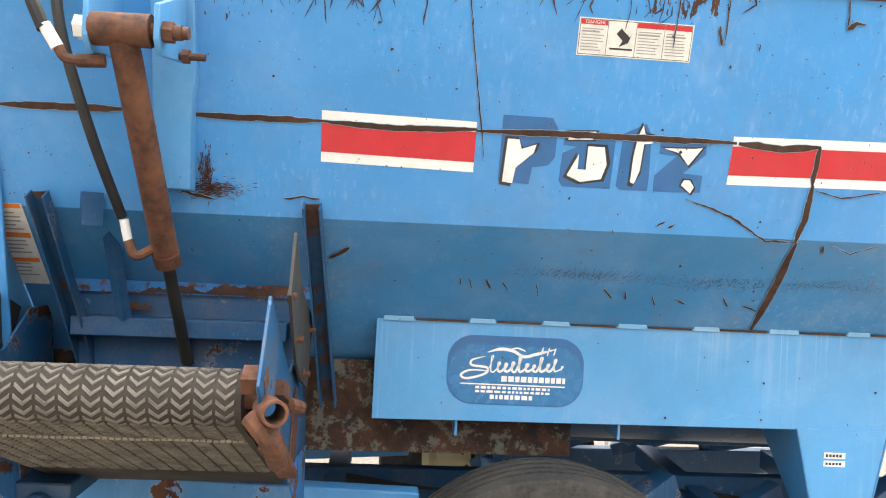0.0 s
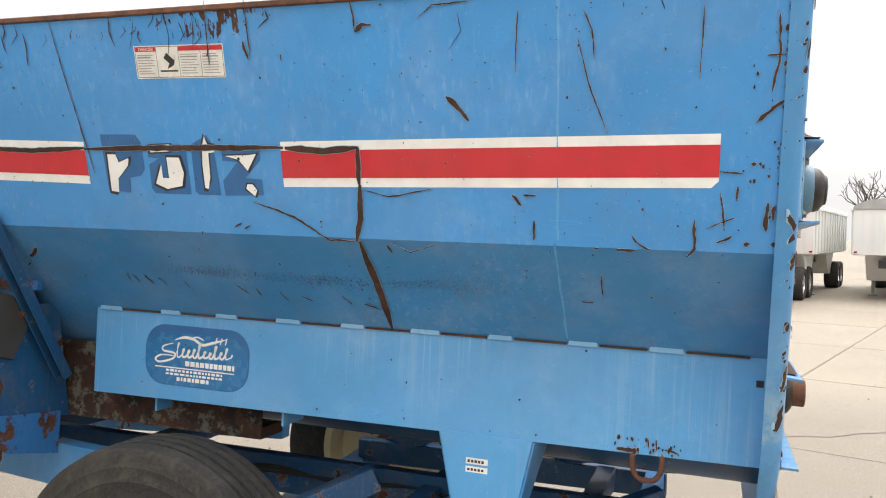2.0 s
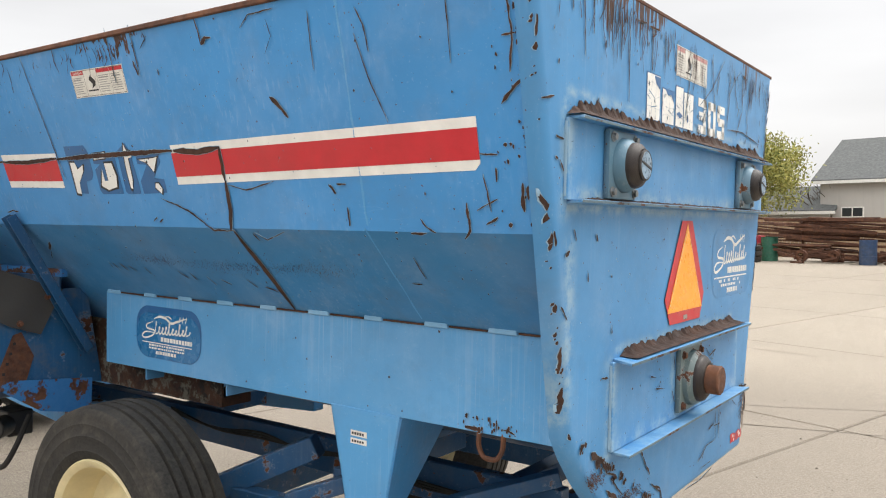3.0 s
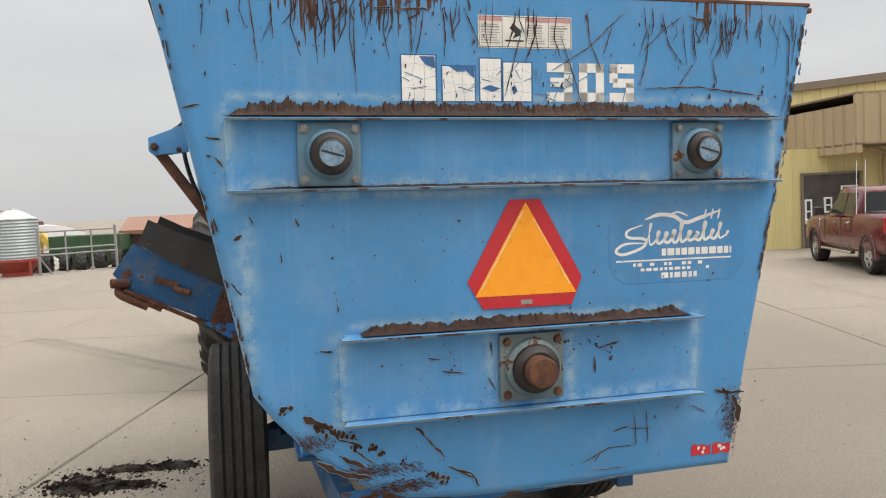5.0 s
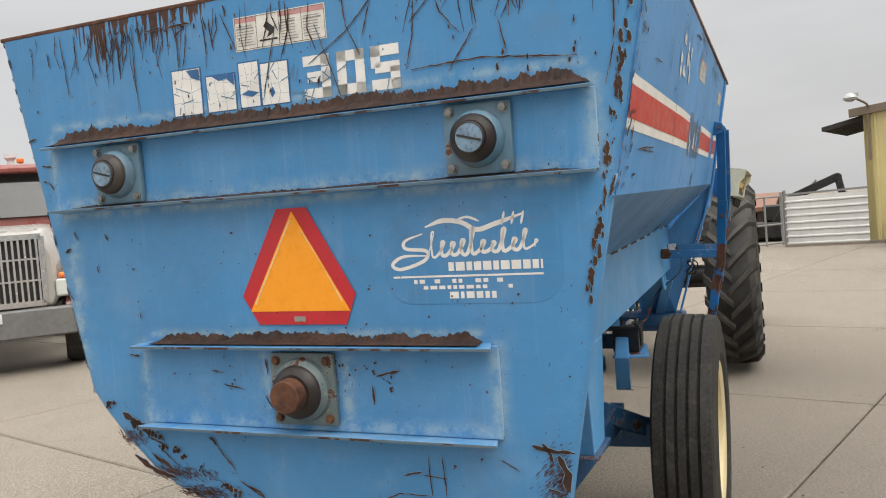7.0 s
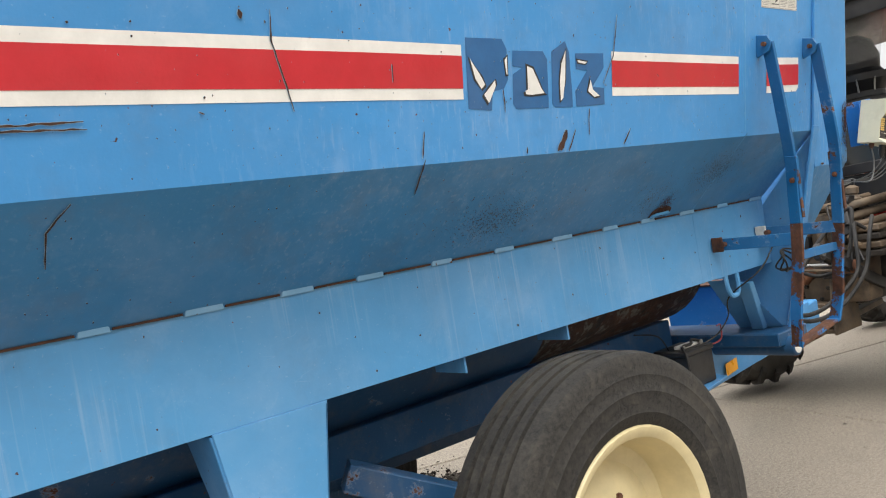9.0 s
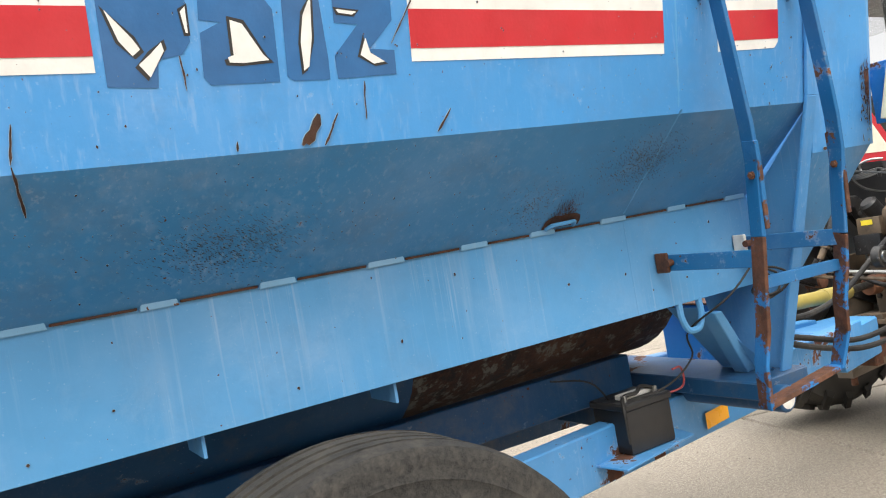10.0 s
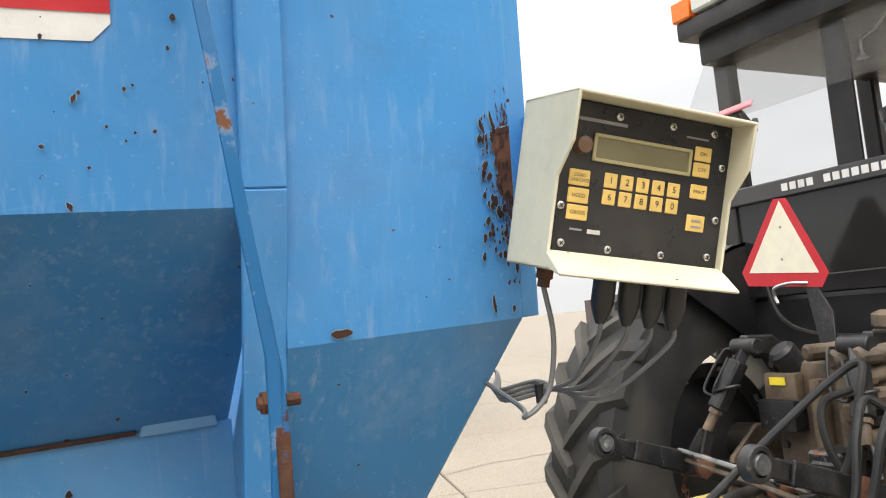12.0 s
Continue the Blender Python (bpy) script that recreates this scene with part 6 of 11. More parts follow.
# struts from the crease down to the hopper's foot
for x, xb in ((-2.545, -2.50), (-3.27, -3.20)):
    bm = B()
    top_, foot_ = Vector((x, -1.035, 1.80)), Vector((xb, -0.70, 1.20))
    strut = sub("conveyor_strut", wagon, "dark blue channel strut, rusted inside")
    bm = B()
    bar(bm, top_, foot_, 0.044, 0.006, (0, 1, 0.4))
    part("web", bm, M_STRUT_RUST, strut, "rust-brown channel web")
    for e in (-1, 1):
        bm = B()
        bar(bm, top_ + Vector((0.022 * e, -0.02, -0.006)), foot_ + Vector((0.022 * e, -0.02, -0.006)), 0.006, 0.042, (0, 1, 0.4))
        part("flange", bm, M_FRAME_SHADED, strut, bev=0.001)
# discharge door behind the conveyor
bm = B()
span(bm, -3.24, -2.60, -0.80, -0.79, 1.10, 1.53)
part("discharge_door", bm, M_FRAME_SHADED, wagon, "blue sliding discharge door", bev=0.002)
bm = B()
span(bm, -3.24, -2.62, -0.87, -0.80, 1.40, 1.455)
part("door_ledge", bm, M_FRAME_SHADED, wagon, bev=0.003)
bm = B()
span(bm, -3.30, -2.55, -0.815, -0.79, 1.525, 1.56)
part("door_head", bm, M_RUST_PAINT, wagon)
for x0_, x1_, z_, h_ in ((-3.06, -2.66, 1.528, 0.032), (-3.10, -3.02, 1.475, 0.035), (-2.98, -2.70, 1.130, 0.03)):
    bm = B()
    n_ = int((x1_ - x0_) / 0.006)
    edge_ = [(x0_ + (x1_ - x0_) * i / n_, z_ + h_ * min(1, 10 * min(i, n_ - i) / n_) * max(0.08, 0.55 + 0.6 * noise.noise((i * 0.11, z_, 5)) + 0.35 * noise.noise((i * 0.5, z_, 2)))) for i in range(n_ + 1)]
    for (xa_, za_), (xb_, zb_) in zip(edge_, edge_[1:]):
        quad(bm, [(xa_, -0.8165, z_), (xb_, -0.8165, z_), (xb_, -0.8165, zb_), (xa_, -0.8165, za_)])
    part("door_rust", bm, M_RUST_DARK, wagon, "ragged rust breaking through the door paint", flat=True)
# rusty trough side; its very dark colour also stands in for shadow here
bm = B()
span(bm, -3.56, -1.70, -0.605, -0.45, 1.02, 1.06)
span(bm, -3.56, -1.70, -0.605, -0.595, 1.06, 1.32)
part("trough_side", bm, M_TROUGH, wagon)
bm = B()
bar(bm, (-3.13, -0.93, 1.76), (-3.09, -0.86, 1.45), 0.03, 0.03)
box(bm, (-3.135, -1.03, 1.76), (0.055, 0.02, 0.09), Matrix.Rotation(0.6, 4, "Z"))
part("door_slide", bm, M_FRAME_SHADED, wagon)
# lift cylinder on its bracket
bm = B()
solid(bm, [Vector((x, -1.02 - 0.25 * (z - 1.775), z)) for x, z in ((-2.955, 2.34), (-2.845, 2.34), (-2.845, 2.10), (-2.855, 2.06), (-2.862, 1.82), (-2.955, 1.82))], (0, -0.055, 0))
part("cylinder_post", bm, M_BLUE, wagon, "blue channel post for the lift cylinder", bev=0.003)
for x in (-3.03, -2.875):
    bm = B()
    solid(bm, [(x, -1.20, 2.30), (x, -1.20, 2.13), (x, -1.40, 2.10), (x, -1.43, 2.13), (x, -1.43, 2.21)], (0.012, 0, 0))
    part("cylinder_lug", bm, M_BLUE, wagon, bev=0.002)
bm = B()
rod(bm, (-3.06, -1.395, 2.155), (-2.82, -1.395, 2.155), 0.018, 12)
rod(bm, (-2.862, -1.395, 2.155), (-2.838, -1.395, 2.155), 0.025, 6)
rod(bm, (-2.838, -1.395, 2.155), (-2.805, -1.395, 2.155), 0.015, 12)
part("pivot_pin", bm, M_RUST, wagon, "rusty pivot bolt with a hexagon head")
bm = B()
rod(bm, (-2.885, -1.25, 2.135), (-2.80, -1.25, 2.135), 0.009, 10)
rod(bm, (-2.855, -1.25, 2.135), (-2.838, -1.25, 2.135), 0.018, 6)
part("lug_bolt", bm, M_RUST, wagon, "rusty through-bolt")
bm = B()
rod(bm, (-3.055, -1.395, 2.155), (-3.03, -1.395, 2.155), 0.028, 6)
part("pin_nut", bm, M_PAPER, wagon, "pale hexagon nut")
cyl = sub("lift_cylinder", wagon, "rust-brown hydraulic lift cylinder")
CT, CB = Vector((-2.955, -1.395, 2.155)), Vector((-2.93, -1.02, 1.62))
bm = B()
rod(bm, (-3.02, -1.395, 2.155), (-2.888, -1.395, 2.155), 0.038, 18)
rod(bm, CT, CB, 0.034, 20)
rod(bm, CB.lerp(CT, 0.06), CB, 0.036, 20)
part("barrel", bm, M_RUST, cyl, "rusted cylinder barrel")
bm = B()
rod(bm, CB, CB + (CB - CT).normalized() * 0.36, 0.017, 14)
part("piston_rod", bm, M_GREASE, cyl, "dark greasy piston rod")
bm = B()
rod(bm, (-3.0, -1.36, 2.09), (-3.06, -1.37, 2.085), 0.016, 10)
hose(bm, [(-3.055, -1.37, 2.085), (-3.085, -1.375, 2.09), (-3.10, -1.38, 2.115)], 0.012, 8)
hose(bm, [(-2.96, -1.06, 1.66), (-3.0, -1.075, 1.64), (-3.02, -1.08, 1.68)], 0.013, 8)
part("hose_fitting", bm, M_RUST, cyl)
bm = B()
hose(bm, [(-3.10, -1.38, 2.11), (-3.13, -1.385, 2.16)], 0.0145, 10)
hose(bm, [(-3.02, -1.08, 1.68), (-3.03, -1.09, 1.735)], 0.012, 10)
part("hose_sleeve", bm, M_WHITE, cyl, "white taped hose end")
bm = B()
hose(bm, [(-3.13, -1.385, 2.15), (-3.17, -1.37, 2.23), (-3.23, -1.25, 2.32), (-3.27, -1.20, 2.41)], 0.016, 8)
hose(bm, [(-3.19, -1.2, 2.42), (-3.155, -1.24, 2.2), (-3.09, -1.19, 1.95), (-3.035, -1.09, 1.74)], 0.014, 8)
part("hydraulic_hose", bm, M_RUBBER, cyl, "black hydraulic hose")
# warning sign at the front of the tank
FRAME[0] = None
f = sheet("low", -1)
st = decal("warning_sign", f, boxes((-3.50, -3.335, 1.545, 1.775)), M_PAPER, 0.002, label="white warning sign with orange headings")
M_ORANGE_INK = plain("orange_print", rgb(0.75, 0.19, 0.03), 0.5)
decal("sign_heading", f, boxes((-3.495, -3.34, 1.762, 1.774), (-3.495, -3.34, 1.682, 1.696), (-3.495, -3.34, 1.612, 1.624)), M_ORANGE_INK, 0.003, st)
decal("sign_print", f, boxes(*((-3.49, -3.35 - 0.03 * random.random(), 1.748 - 0.011 * i, 1.752 - 0.011 * i) for i in range(17) if i not in (5, 11))), M_PRINT, 0.003, st)
# hydraulic motor and looped hoses under the conveyor
FRAME[0] = NEAR
bm = B()
box(bm, (-3.02, -0.80, 0.80), (0.16, 0.12, 0.12))
rod(bm, (-2.96, -0.86, 0.80), (-2.90, -0.95, 0.80), 0.05, 16)
part("hydraulic_motor", bm, M_GREASE, wagon, "black hydraulic drive motor", bev=0.006)
bm = B()
hose(bm, [(-3.05, -0.86, 0.77), (-3.06, -0.90, 0.68), (-3.04, -0.92, 0.585), (-3.00, -0.92, 0.60), (-3.02, -0.88, 0.72)], 0.013, 8)
hose(bm, [(-3.05, -0.87, 0.75), (-2.98, -0.93, 0.66), (-2.86, -0.93, 0.63), (-2.80, -0.90, 0.72), (-2.82, -0.82, 0.86)], 0.013, 8)
part("motor_hose", bm, M_RUBBER, wagon, "black looped hose")

FRAME[0] = None


# ---- rear hooks ----
def hook_loop(x, y, z, s, mat, w=0.085, h=0.075, r=0.0085):
    bm = B()
    hose(bm, [(x - w / 2, y, z + 0.01), (x - w / 2, y + s * 0.004, z - h * 0.5), (x - w * 0.3, y + s * 0.006, z - h * 0.92), (x, y + s * 0.006, z - h), (x + w * 0.3, y + s * 0.006, z - h * 0.92), (x + w / 2, y + s * 0.004, z - h * 0.5), (x + w / 2, y, z + 0.01)], r, 8)
    part("tow_loop", bm, mat, wagon, "bent steel tie-down loop")


hook_loop(-0.358, -0.640, 1.124, -1, M_RUST, 0.088, 0.078)
hook_loop(-3.215, 0.705, 1.195, 1, M_SKIRT, 0.09, 0.09, 0.011)
hook_loop(-0.20, 0.70, 1.05, 1, M_SKIRT, 0.09, 0.09, 0.011)
decal("square_hole", SKIRT_A, boxes((-0.026, -0.006, 1.382, 1.402)), M_DARK, 0.001)

# ---- ladder ----
ladder = sub("ladder", wagon, "bent blue flat-bar ladder with bare rust")


def strap(pts, w, t, parent, name, mat, across=(1, 0, 0)):
    """A flat bar bent through pts."""
    pts = [vec(p) for p in pts]
    ax = vec(across).normalized()
    bm = B()
    rows = []
    for i, p in enumerate(pts):
        d = (pts[min(i + 1, len(pts) - 1)] - pts[max(i - 1, 0)]).normalized()
        n = d.cross(ax).normalized()
        a = n.cross(d).normalized()
        rows.append([bm.verts.new(p + a * u * w / 2 + n * v * t / 2) for u, v in ((-1, -1), (1, -1), (1, 1), (-1, 1))])
    bm.faces.new(rows[0][::-1])
    bm.faces.new(rows[-1])
    for a, b in zip(rows, rows[1:]):
        for k in range(4):
            bm.faces.new((a[k], a[(k + 1) % 4], b[(k + 1) % 4], b[k]))
    return part(name, bm, mat, parent, bev=0.0015)


M_LAD_RUST = rusted("ladder_rust", 1.0, rgb(0.015, 0.16, 0.42), 0.85)
M_LAD_BLOOM = rusted("ladder_bolt_rust", 0.9, rgb(0.010, 0.135, 0.34), 0.72)
BW = (0.26, 0.97, 0)
strap([(-3.075, 1.108, 2.10), (-3.102, 1.103, 1.88), (-3.128, 1.096, 1.70), (-3.137, 1.090, 1.60), (-3.135, 1.081, 1.50), (-3.126, 1.078, 1.39)], 0.052, 0.013, ladder, "ladder_rail", M_LADDER, BW)
strap([(-3.126, 1.078, 1.39), (-3.115, 1.070, 1.27), (-3.145, 1.03, 1.13), (-3.125, 1.02, 1.03), (-3.154, 0.99, 0.895)], 0.052, 0.013, ladder, "ladder_rail", M_LAD_RUST, BW)
strap([(-3.460, 1.112, 2.10), (-3.487, 1.109, 1.88), (-3.508, 1.104, 1.70), (-3.523, 1.093, 1.60), (-3.525, 1.076, 1.50), (-3.516, 1.064, 1.345)], 0.052, 0.013, ladder, "ladder_rail", M_LADDER, BW)
strap([(-3.516, 1.064, 1.345), (-3.530, 1.042, 1.245), (-3.505, 1.035, 1.14), (-3.535, 1.01, 1.05), (-3.513, 0.985, 0.93)], 0.052, 0.013, ladder, "ladder_rail", M_LAD_RUST, BW)
strap([(-3.12, 1.050, 1.258), (-3.545, 1.030, 1.248)], 0.034, 0.02, ladder, "ladder_step", M_LADDER, (0, 0, 1))
strap([(-3.154, 0.985, 0.897), (-3.512, 0.98, 0.93)], 0.05, 0.016, ladder, "ladder_step", M_LAD_RUST, (0, 1, 0))
for x, z, xe, ye in ((-3.095, 1.342, -3.13, 1.075), (-3.462, 1.345, -3.525, 1.065)):
    strap([(x, 0.715, z), (xe, ye, z - 0.012)], 0.05, 0.01, ladder, "ladder_bracket", M_LADDER, (0, 0, 1))
    bm = B()
    box(bm, (x + 0.006, 0.745, z), (0.012, 0.05, 0.062))
    part("bracket_lug", bm, M_PAPER if x < -3.3 else M_RUST, ladder, "pale bolted lug" if x < -3.3 else "", bev=0.003)
    bm = B()
    rod(bm, (x + 0.02, 0.775, z), (x - 0.03, 0.775, z), 0.011, 8)
    part("bracket_bolt", bm, M_RUST, ladder)
for x, y, z in ((-3.140, 1.090, 1.560), (-3.530, 1.082, 1.553)):
    bm = B()
    rod(bm, (x + 0.022, y, z), (x - 0.02, y + 0.002, z), 0.0065, 8)
    lathe(bm, (x + 0.009, y, z), (1, 0, 0), [(0.012, 0), (0.012, 0.009)], 6, closed=False)
    part("ladder_bolt", bm, M_RUST, ladder)
    strap([(x + 0.012, y + 0.010, z + 0.095), (x + 0.003, y + 0.004, z + 0.03), (x, y, z - 0.03), (x + 0.002, y - 0.004, z - 0.15)], 0.0528, 0.0138, ladder, "rust_bloom", M_LAD_BLOOM, BW)
for x in (-3.075, -3.460):
    p = wall_pt(1, x, 2.095)
    bm = B()
    solid(bm, [p + Vector((0.008, -0.005, -0.045)), p + Vector((0.008, 0.05, -0.03)), p + Vector((0.008, 0.062, 0.0)), p + Vector((0.008, 0.05, 0.03)), p + Vector((0.008, -0.005, 0.045))], (0.008, 0, 0))
    part("ladder_lug", bm, M_LADDER, ladder, bev=0.002)
    bm = B()
    rod(bm, p + Vector((-0.02, 0.035, 0)), p + Vector((0.03, 0.035, 0)), 0.009, 8)
    part("ladder_bolt", bm, M_RUST, ladder)

# ---- front frame, drawbar, battery ----
bm = B()
solid(bm, [(-3.545, 0.60, 0.90), (-3.30, 0.70, 1.15), (-3.26, 0.70, 1.15), (-3.50, 0.60, 0.88)], (0, 0.06, 0))
part("front_brace", bm, M_SKIRT, wagon, bev=0.003)
bm = B()
solid(bm, [(-3.53, 0.74, 0.90), (-3.28, 0.69, 1.16), (-3.28, 0.55, 1.16), (-3.53, 0.52, 0.90)], (0.008, 0, 0.008))
part("brace_plate", bm, M_SKIRT, wagon, bev=0.002)
bm = B()
span(bm, -3.62, -3.36, -0.80, 0.80, 0.84, 0.90)
part("bolster", bm, M_FRAME_SHADED, wagon, "blue front bolster beam", bev=0.005)
for s in (-1, 1):
    bm = B()
    lathe(bm, (-3.45, s * 0.56, 0.83), (0, s, 0), [(0.045, -0.3), (0.045, 0.27), (0.038, 0.275)], 20, closed=False)
    part("weigh_bar", bm, M_FRAME_SHADED, wagon, "round weigh bar", bev=0.002)
    bm = B()
    lathe(bm, (-3.45, s * 0.83, 0.83), (0, s, 0), [(0.033, 0), (0.033, 0.006)], 20, closed=False)
    part("weigh_bar_cap", bm, M_PAPER, wagon)
    bm = B()
    solid(bm, [(-2.30, s * 0.62, 0.67), (-2.30, s * 0.54, 0.67), (-4.95, s * 0.08, 0.60), (-4.95, s * 0.16, 0.60)], (0, 0, 0.18))
    part("drawbar_beam", bm, M_DRAW, wagon, "light blue drawbar beam with rust patches", bev=0.005)
bm = B()
solid(bm, [(-4.72, 0.20, 0.57), (-4.72, -0.20, 0.57), (-5.15, -0.10, 0.57), (-5.15, 0.12, 0.57)], (0, 0, 0.19))
part("drawbar_head", bm, M_DRAW, wagon, bev=0.008)
bm = B()
span(bm, -5.38, -5.13, -0.06, 0.06, 0.52, 0.60)
span(bm, -5.20, -5.13, -0.09, 0.09, 0.50, 0.66)
part("hitch_clevis", bm, M_RUST, wagon, "rusty hitch clevis", bev=0.006)
bm = B()
span(bm, -4.24, -3.96, -0.18, 0.20, 0.70, 1.05)
part("shaft_guard", bm, M_BLUE_BRIGHT, wagon, "bright blue driveline guard box", bev=0.006)
bm = B()
span(bm, -4.245, -3.955, -0.185, 0.205, 1.051, 1.058)
part("guard_lid", bm, M_RUST, wagon, "rusty guard lid")
f = lambda a, b, off: Vector((a, 0.60 - (a + 2.62) * (0.42 / -2.10) + off, b))
st = decal("drawbar_sticker", f, boxes((-4.40, -4.32, 0.63, 0.76)), M_PAPER, 0.003, label="white safety sticker on the drawbar")
decal("sticker_print", f, boxes((-4.396, -4.324, 0.74, 0.756)), M_RED, 0.004, st)
decal("orange_reflector", f, boxes((-3.66, -3.50, 0.665, 0.725)), M_AMBER, 0.003, label="amber reflector strip")
# drive shaft to the tractor
bm = B()
rod(bm, (-4.20, 0.09, 0.957), (-5.30, -0.12, 0.863), 0.036, 20)
rod(bm, (-5.0, -0.063, 0.889), (-5.30, -0.12, 0.863), 0.041, 20)
part("shaft_shield", bm, M_YELLOW, wagon, "yellow plastic driveline shield", bev=0.003)
bm = B()
rod(bm, (-5.30, -0.12, 0.863), (-5.88, -0.30, 0.82), 0.022, 12)
part("drive_shaft", bm, M_GREASE, wagon)
# shelf and battery
bm = B()
solid(bm, [(-2.86, 0.42, 0.722), (-3.32, 0.38, 0.722), (-3.28, 0.57, 0.722), (-2.90, 0.64, 0.722)], (0, 0, 0.008))
part("battery_shelf", bm, M_DRAW, wagon, "light blue battery shelf", bev=0.002)
bat = empty("battery", "dusty black vehicle battery on the blue shelf", "battery", m=TILT)
bm = B()
span(bm, -3.20, -3.00, 0.40, 0.565, 0.732, 0.875)
part("case", bm, M_BLACK, bat, bev=0.008, seg=2)
bm = B()
span(bm, -3.208, -2.992, 0.393, 0.572, 0.875, 0.900)
part("lid", bm, M_BLACK, bat, "dusty grey battery lid", bev=0.006)
for x in (-3.17, -3.03):
    bm = B()
    rod(bm, (x, 0.53, 0.898), (x, 0.53, 0.92), 0.011, 10)
    part("terminal", bm, M_STEEL, bat)
bm = B()
hose(bm, [(-3.17, 0.53, 0.915), (-3.12, 0.52, 0.93), (-3.08, 0.54, 0.92), (-3.03, 0.53, 0.915), (-2.985, 0.575, 0.89), (-2.982, 0.58, 0.78)], 0.007, 6)
part("cable", bm, M_RUBBER, bat)
bm = B()
box(bm, (-3.10, 0.50, 0.908), (0.13, 0.04, 0.016))
part("connector", bm, M_PAPER, bat, "dirty white connector strip", bev=0.003)
for pts, col in (([(-3.06, 0.52, 0.885), (-3.18, 0.60, 0.93), (-3.28, 0.62, 1.0), (-3.22, 0.68, 1.10), (-3.30, 0.80, 1.20), (-3.46, 0.80, 1.30)], M_RUBBER),
                 ([(-3.16, 0.53, 0.885), (-3.25, 0.58, 0.90), (-3.24, 0.60, 0.97), (-3.18, 0.62, 0.98)], M_WIRE_RED),
                 ([(-3.05, 0.45, 0.88), (-2.95, 0.47, 0.98), (-2.80, 0.46, 1.02)], M_RUBBER)):
    bm = B()
    hose(bm, pts, 0.0035, 6)
    tagged(new("loose_wire", build("loose_wire", bm, col)), "thin loose electrical wire beside the battery", "wire", "battery wires").matrix_basis = TILT
bm = B()
for k, r in enumerate((0.052, 0.06, 0.066)):
    c = Vector((-3.40, 0.86 + 0.012 * k, 1.22))
    hose(bm, [c + Vector((r * math.cos(t), 0.02 * math.sin(2 * t + k), 0.75 * r * math.sin(t))) for t in (i * math.pi / 6 for i in range(13))], 0.004, 6, 3)
tagged(new("cable_coil", build("cable_coil", bm, M_RUBBER)), "coiled grey cable hung behind the ladder", "cable").matrix_basis = TILT
# handle hole at the lower wall
bm = B()
patch(bm, LOW_B, [(-2.658, 1.512), (-2.660, 1.532), (-2.672, 1.541), (-2.69, 1.545), (-2.712, 1.543), (-2.735, 1.546), (-2.762, 1.544), (-2.785, 1.538), (-2.793, 1.528), (-2.795, 1.512)], 0.0022)
hole = part("rust_hole", bm, M_RUST_DARK, wagon, "rusted dark handle recess", flat=True)
bm = B()
hose(bm, [low_pt(1, -2.672, 1.512, 0.004), low_pt(1, -2.685, 1.526, 0.012), low_pt(1, -2.725, 1.530, 0.016), low_pt(1, -2.762, 1.528, 0.012), low_pt(1, -2.775, 1.512, 0.004)], 0.006, 8)
part("grab_handle", bm, M_SKIRT, hole, "small pale blue grab handle")


# ---- ground ----
def concrete(name, base=(0.315, 0.268, 0.208)):
    k = Nodes(name)
    oi = k.n("ObjectInfo")
    pos = k.n("NewGeometry").outputs["Position"]
    wide = k.noise(0.35, 5.0, 0.6, where=pos)
    c = k.mix(k.ramp(wide, 0.3, 0.72), rgb(*(v * 0.80 for v in base)), rgb(*(v * 1.12 for v in base)))
    blot = k.noise(1.3, 6.0, 0.7, where=pos, distort=0.6)
    c = k.mix(k.math("MULTIPLY", k.ramp(blot, 0.56, 0.72), 0.45), c, rgb(0.16, 0.135, 0.105))
    fine = k.noise(55.0, 5.0, 0.7, where=pos)
    c = k.mix(k.ramp(fine, 0.44, 0.60, 0.0, 0.85), c, rgb(0.13, 0.11, 0.086))
    stone = k.noise(70.0, 2.0, 0.5, where=pos)
    c = k.mix(k.ramp(stone, 0.64, 0.68, 0.0, 0.75), c, rgb(0.50, 0.46, 0.39))
    pit = k.noise(38.0, 4.0, 0.7, where=pos)
    c = k.mix(k.ramp(pit, 0.62, 0.68, 0.0, 0.7), c, rgb(0.085, 0.072, 0.056))
    worn = k.noise(4.2, 8.0, 0.75, where=pos, distort=0.3)
    c = k.mix(k.ramp(worn, 0.52, 0.68, 0.0, 0.5), c, rgb(0.185, 0.16, 0.125))
    peb = k.noise(160.0, 2.0, where=pos)
    c = k.mix(k.ramp(peb, 0.57, 0.64, 0.0, 0.85), c, rgb(0.52, 0.47, 0.40))
    peb2 = k.noise(420.0, 1.0, where=pos)
    c = k.mix(k.ramp(peb2, 0.56, 0.63, 0.0, 0.8), c, rgb(0.09, 0.077, 0.062))
    # the colour is darker round (-2.4, 3.4), with an uneven edge
    x_, y_, z_ = k.n("SeparateXYZ", Vector=pos).outputs
    away = k.math("MAXIMUM", k.math("DIVIDE", k.math("ABSOLUTE", k.math("SUBTRACT", x_, -2.4)), 5.6), k.math("DIVIDE", k.math("ABSOLUTE", k.math("SUBTRACT", y_, 3.4)), 3.4))
    away = k.math("SUBTRACT", away, k.math("MULTIPLY", wide, 0.7))
    c = k.mix(k.ramp(away, 0.8, 0.25, 0.0, 0.5), c, rgb(0.12, 0.10, 0.08))
    tone = k.math("MULTIPLY", oi.outputs["Random"], 0.18)
    c = k.mix(tone, c, rgb(0.2, 0.17, 0.13))
    k.set(Base__Color=c, Roughness=k.ramp(fine, 0.3, 0.7, 0.75, 0.95))
    k.bump(k.math("ADD", fine, k.math("MULTIPLY", peb, 0.5)), 0.7, 0.004)
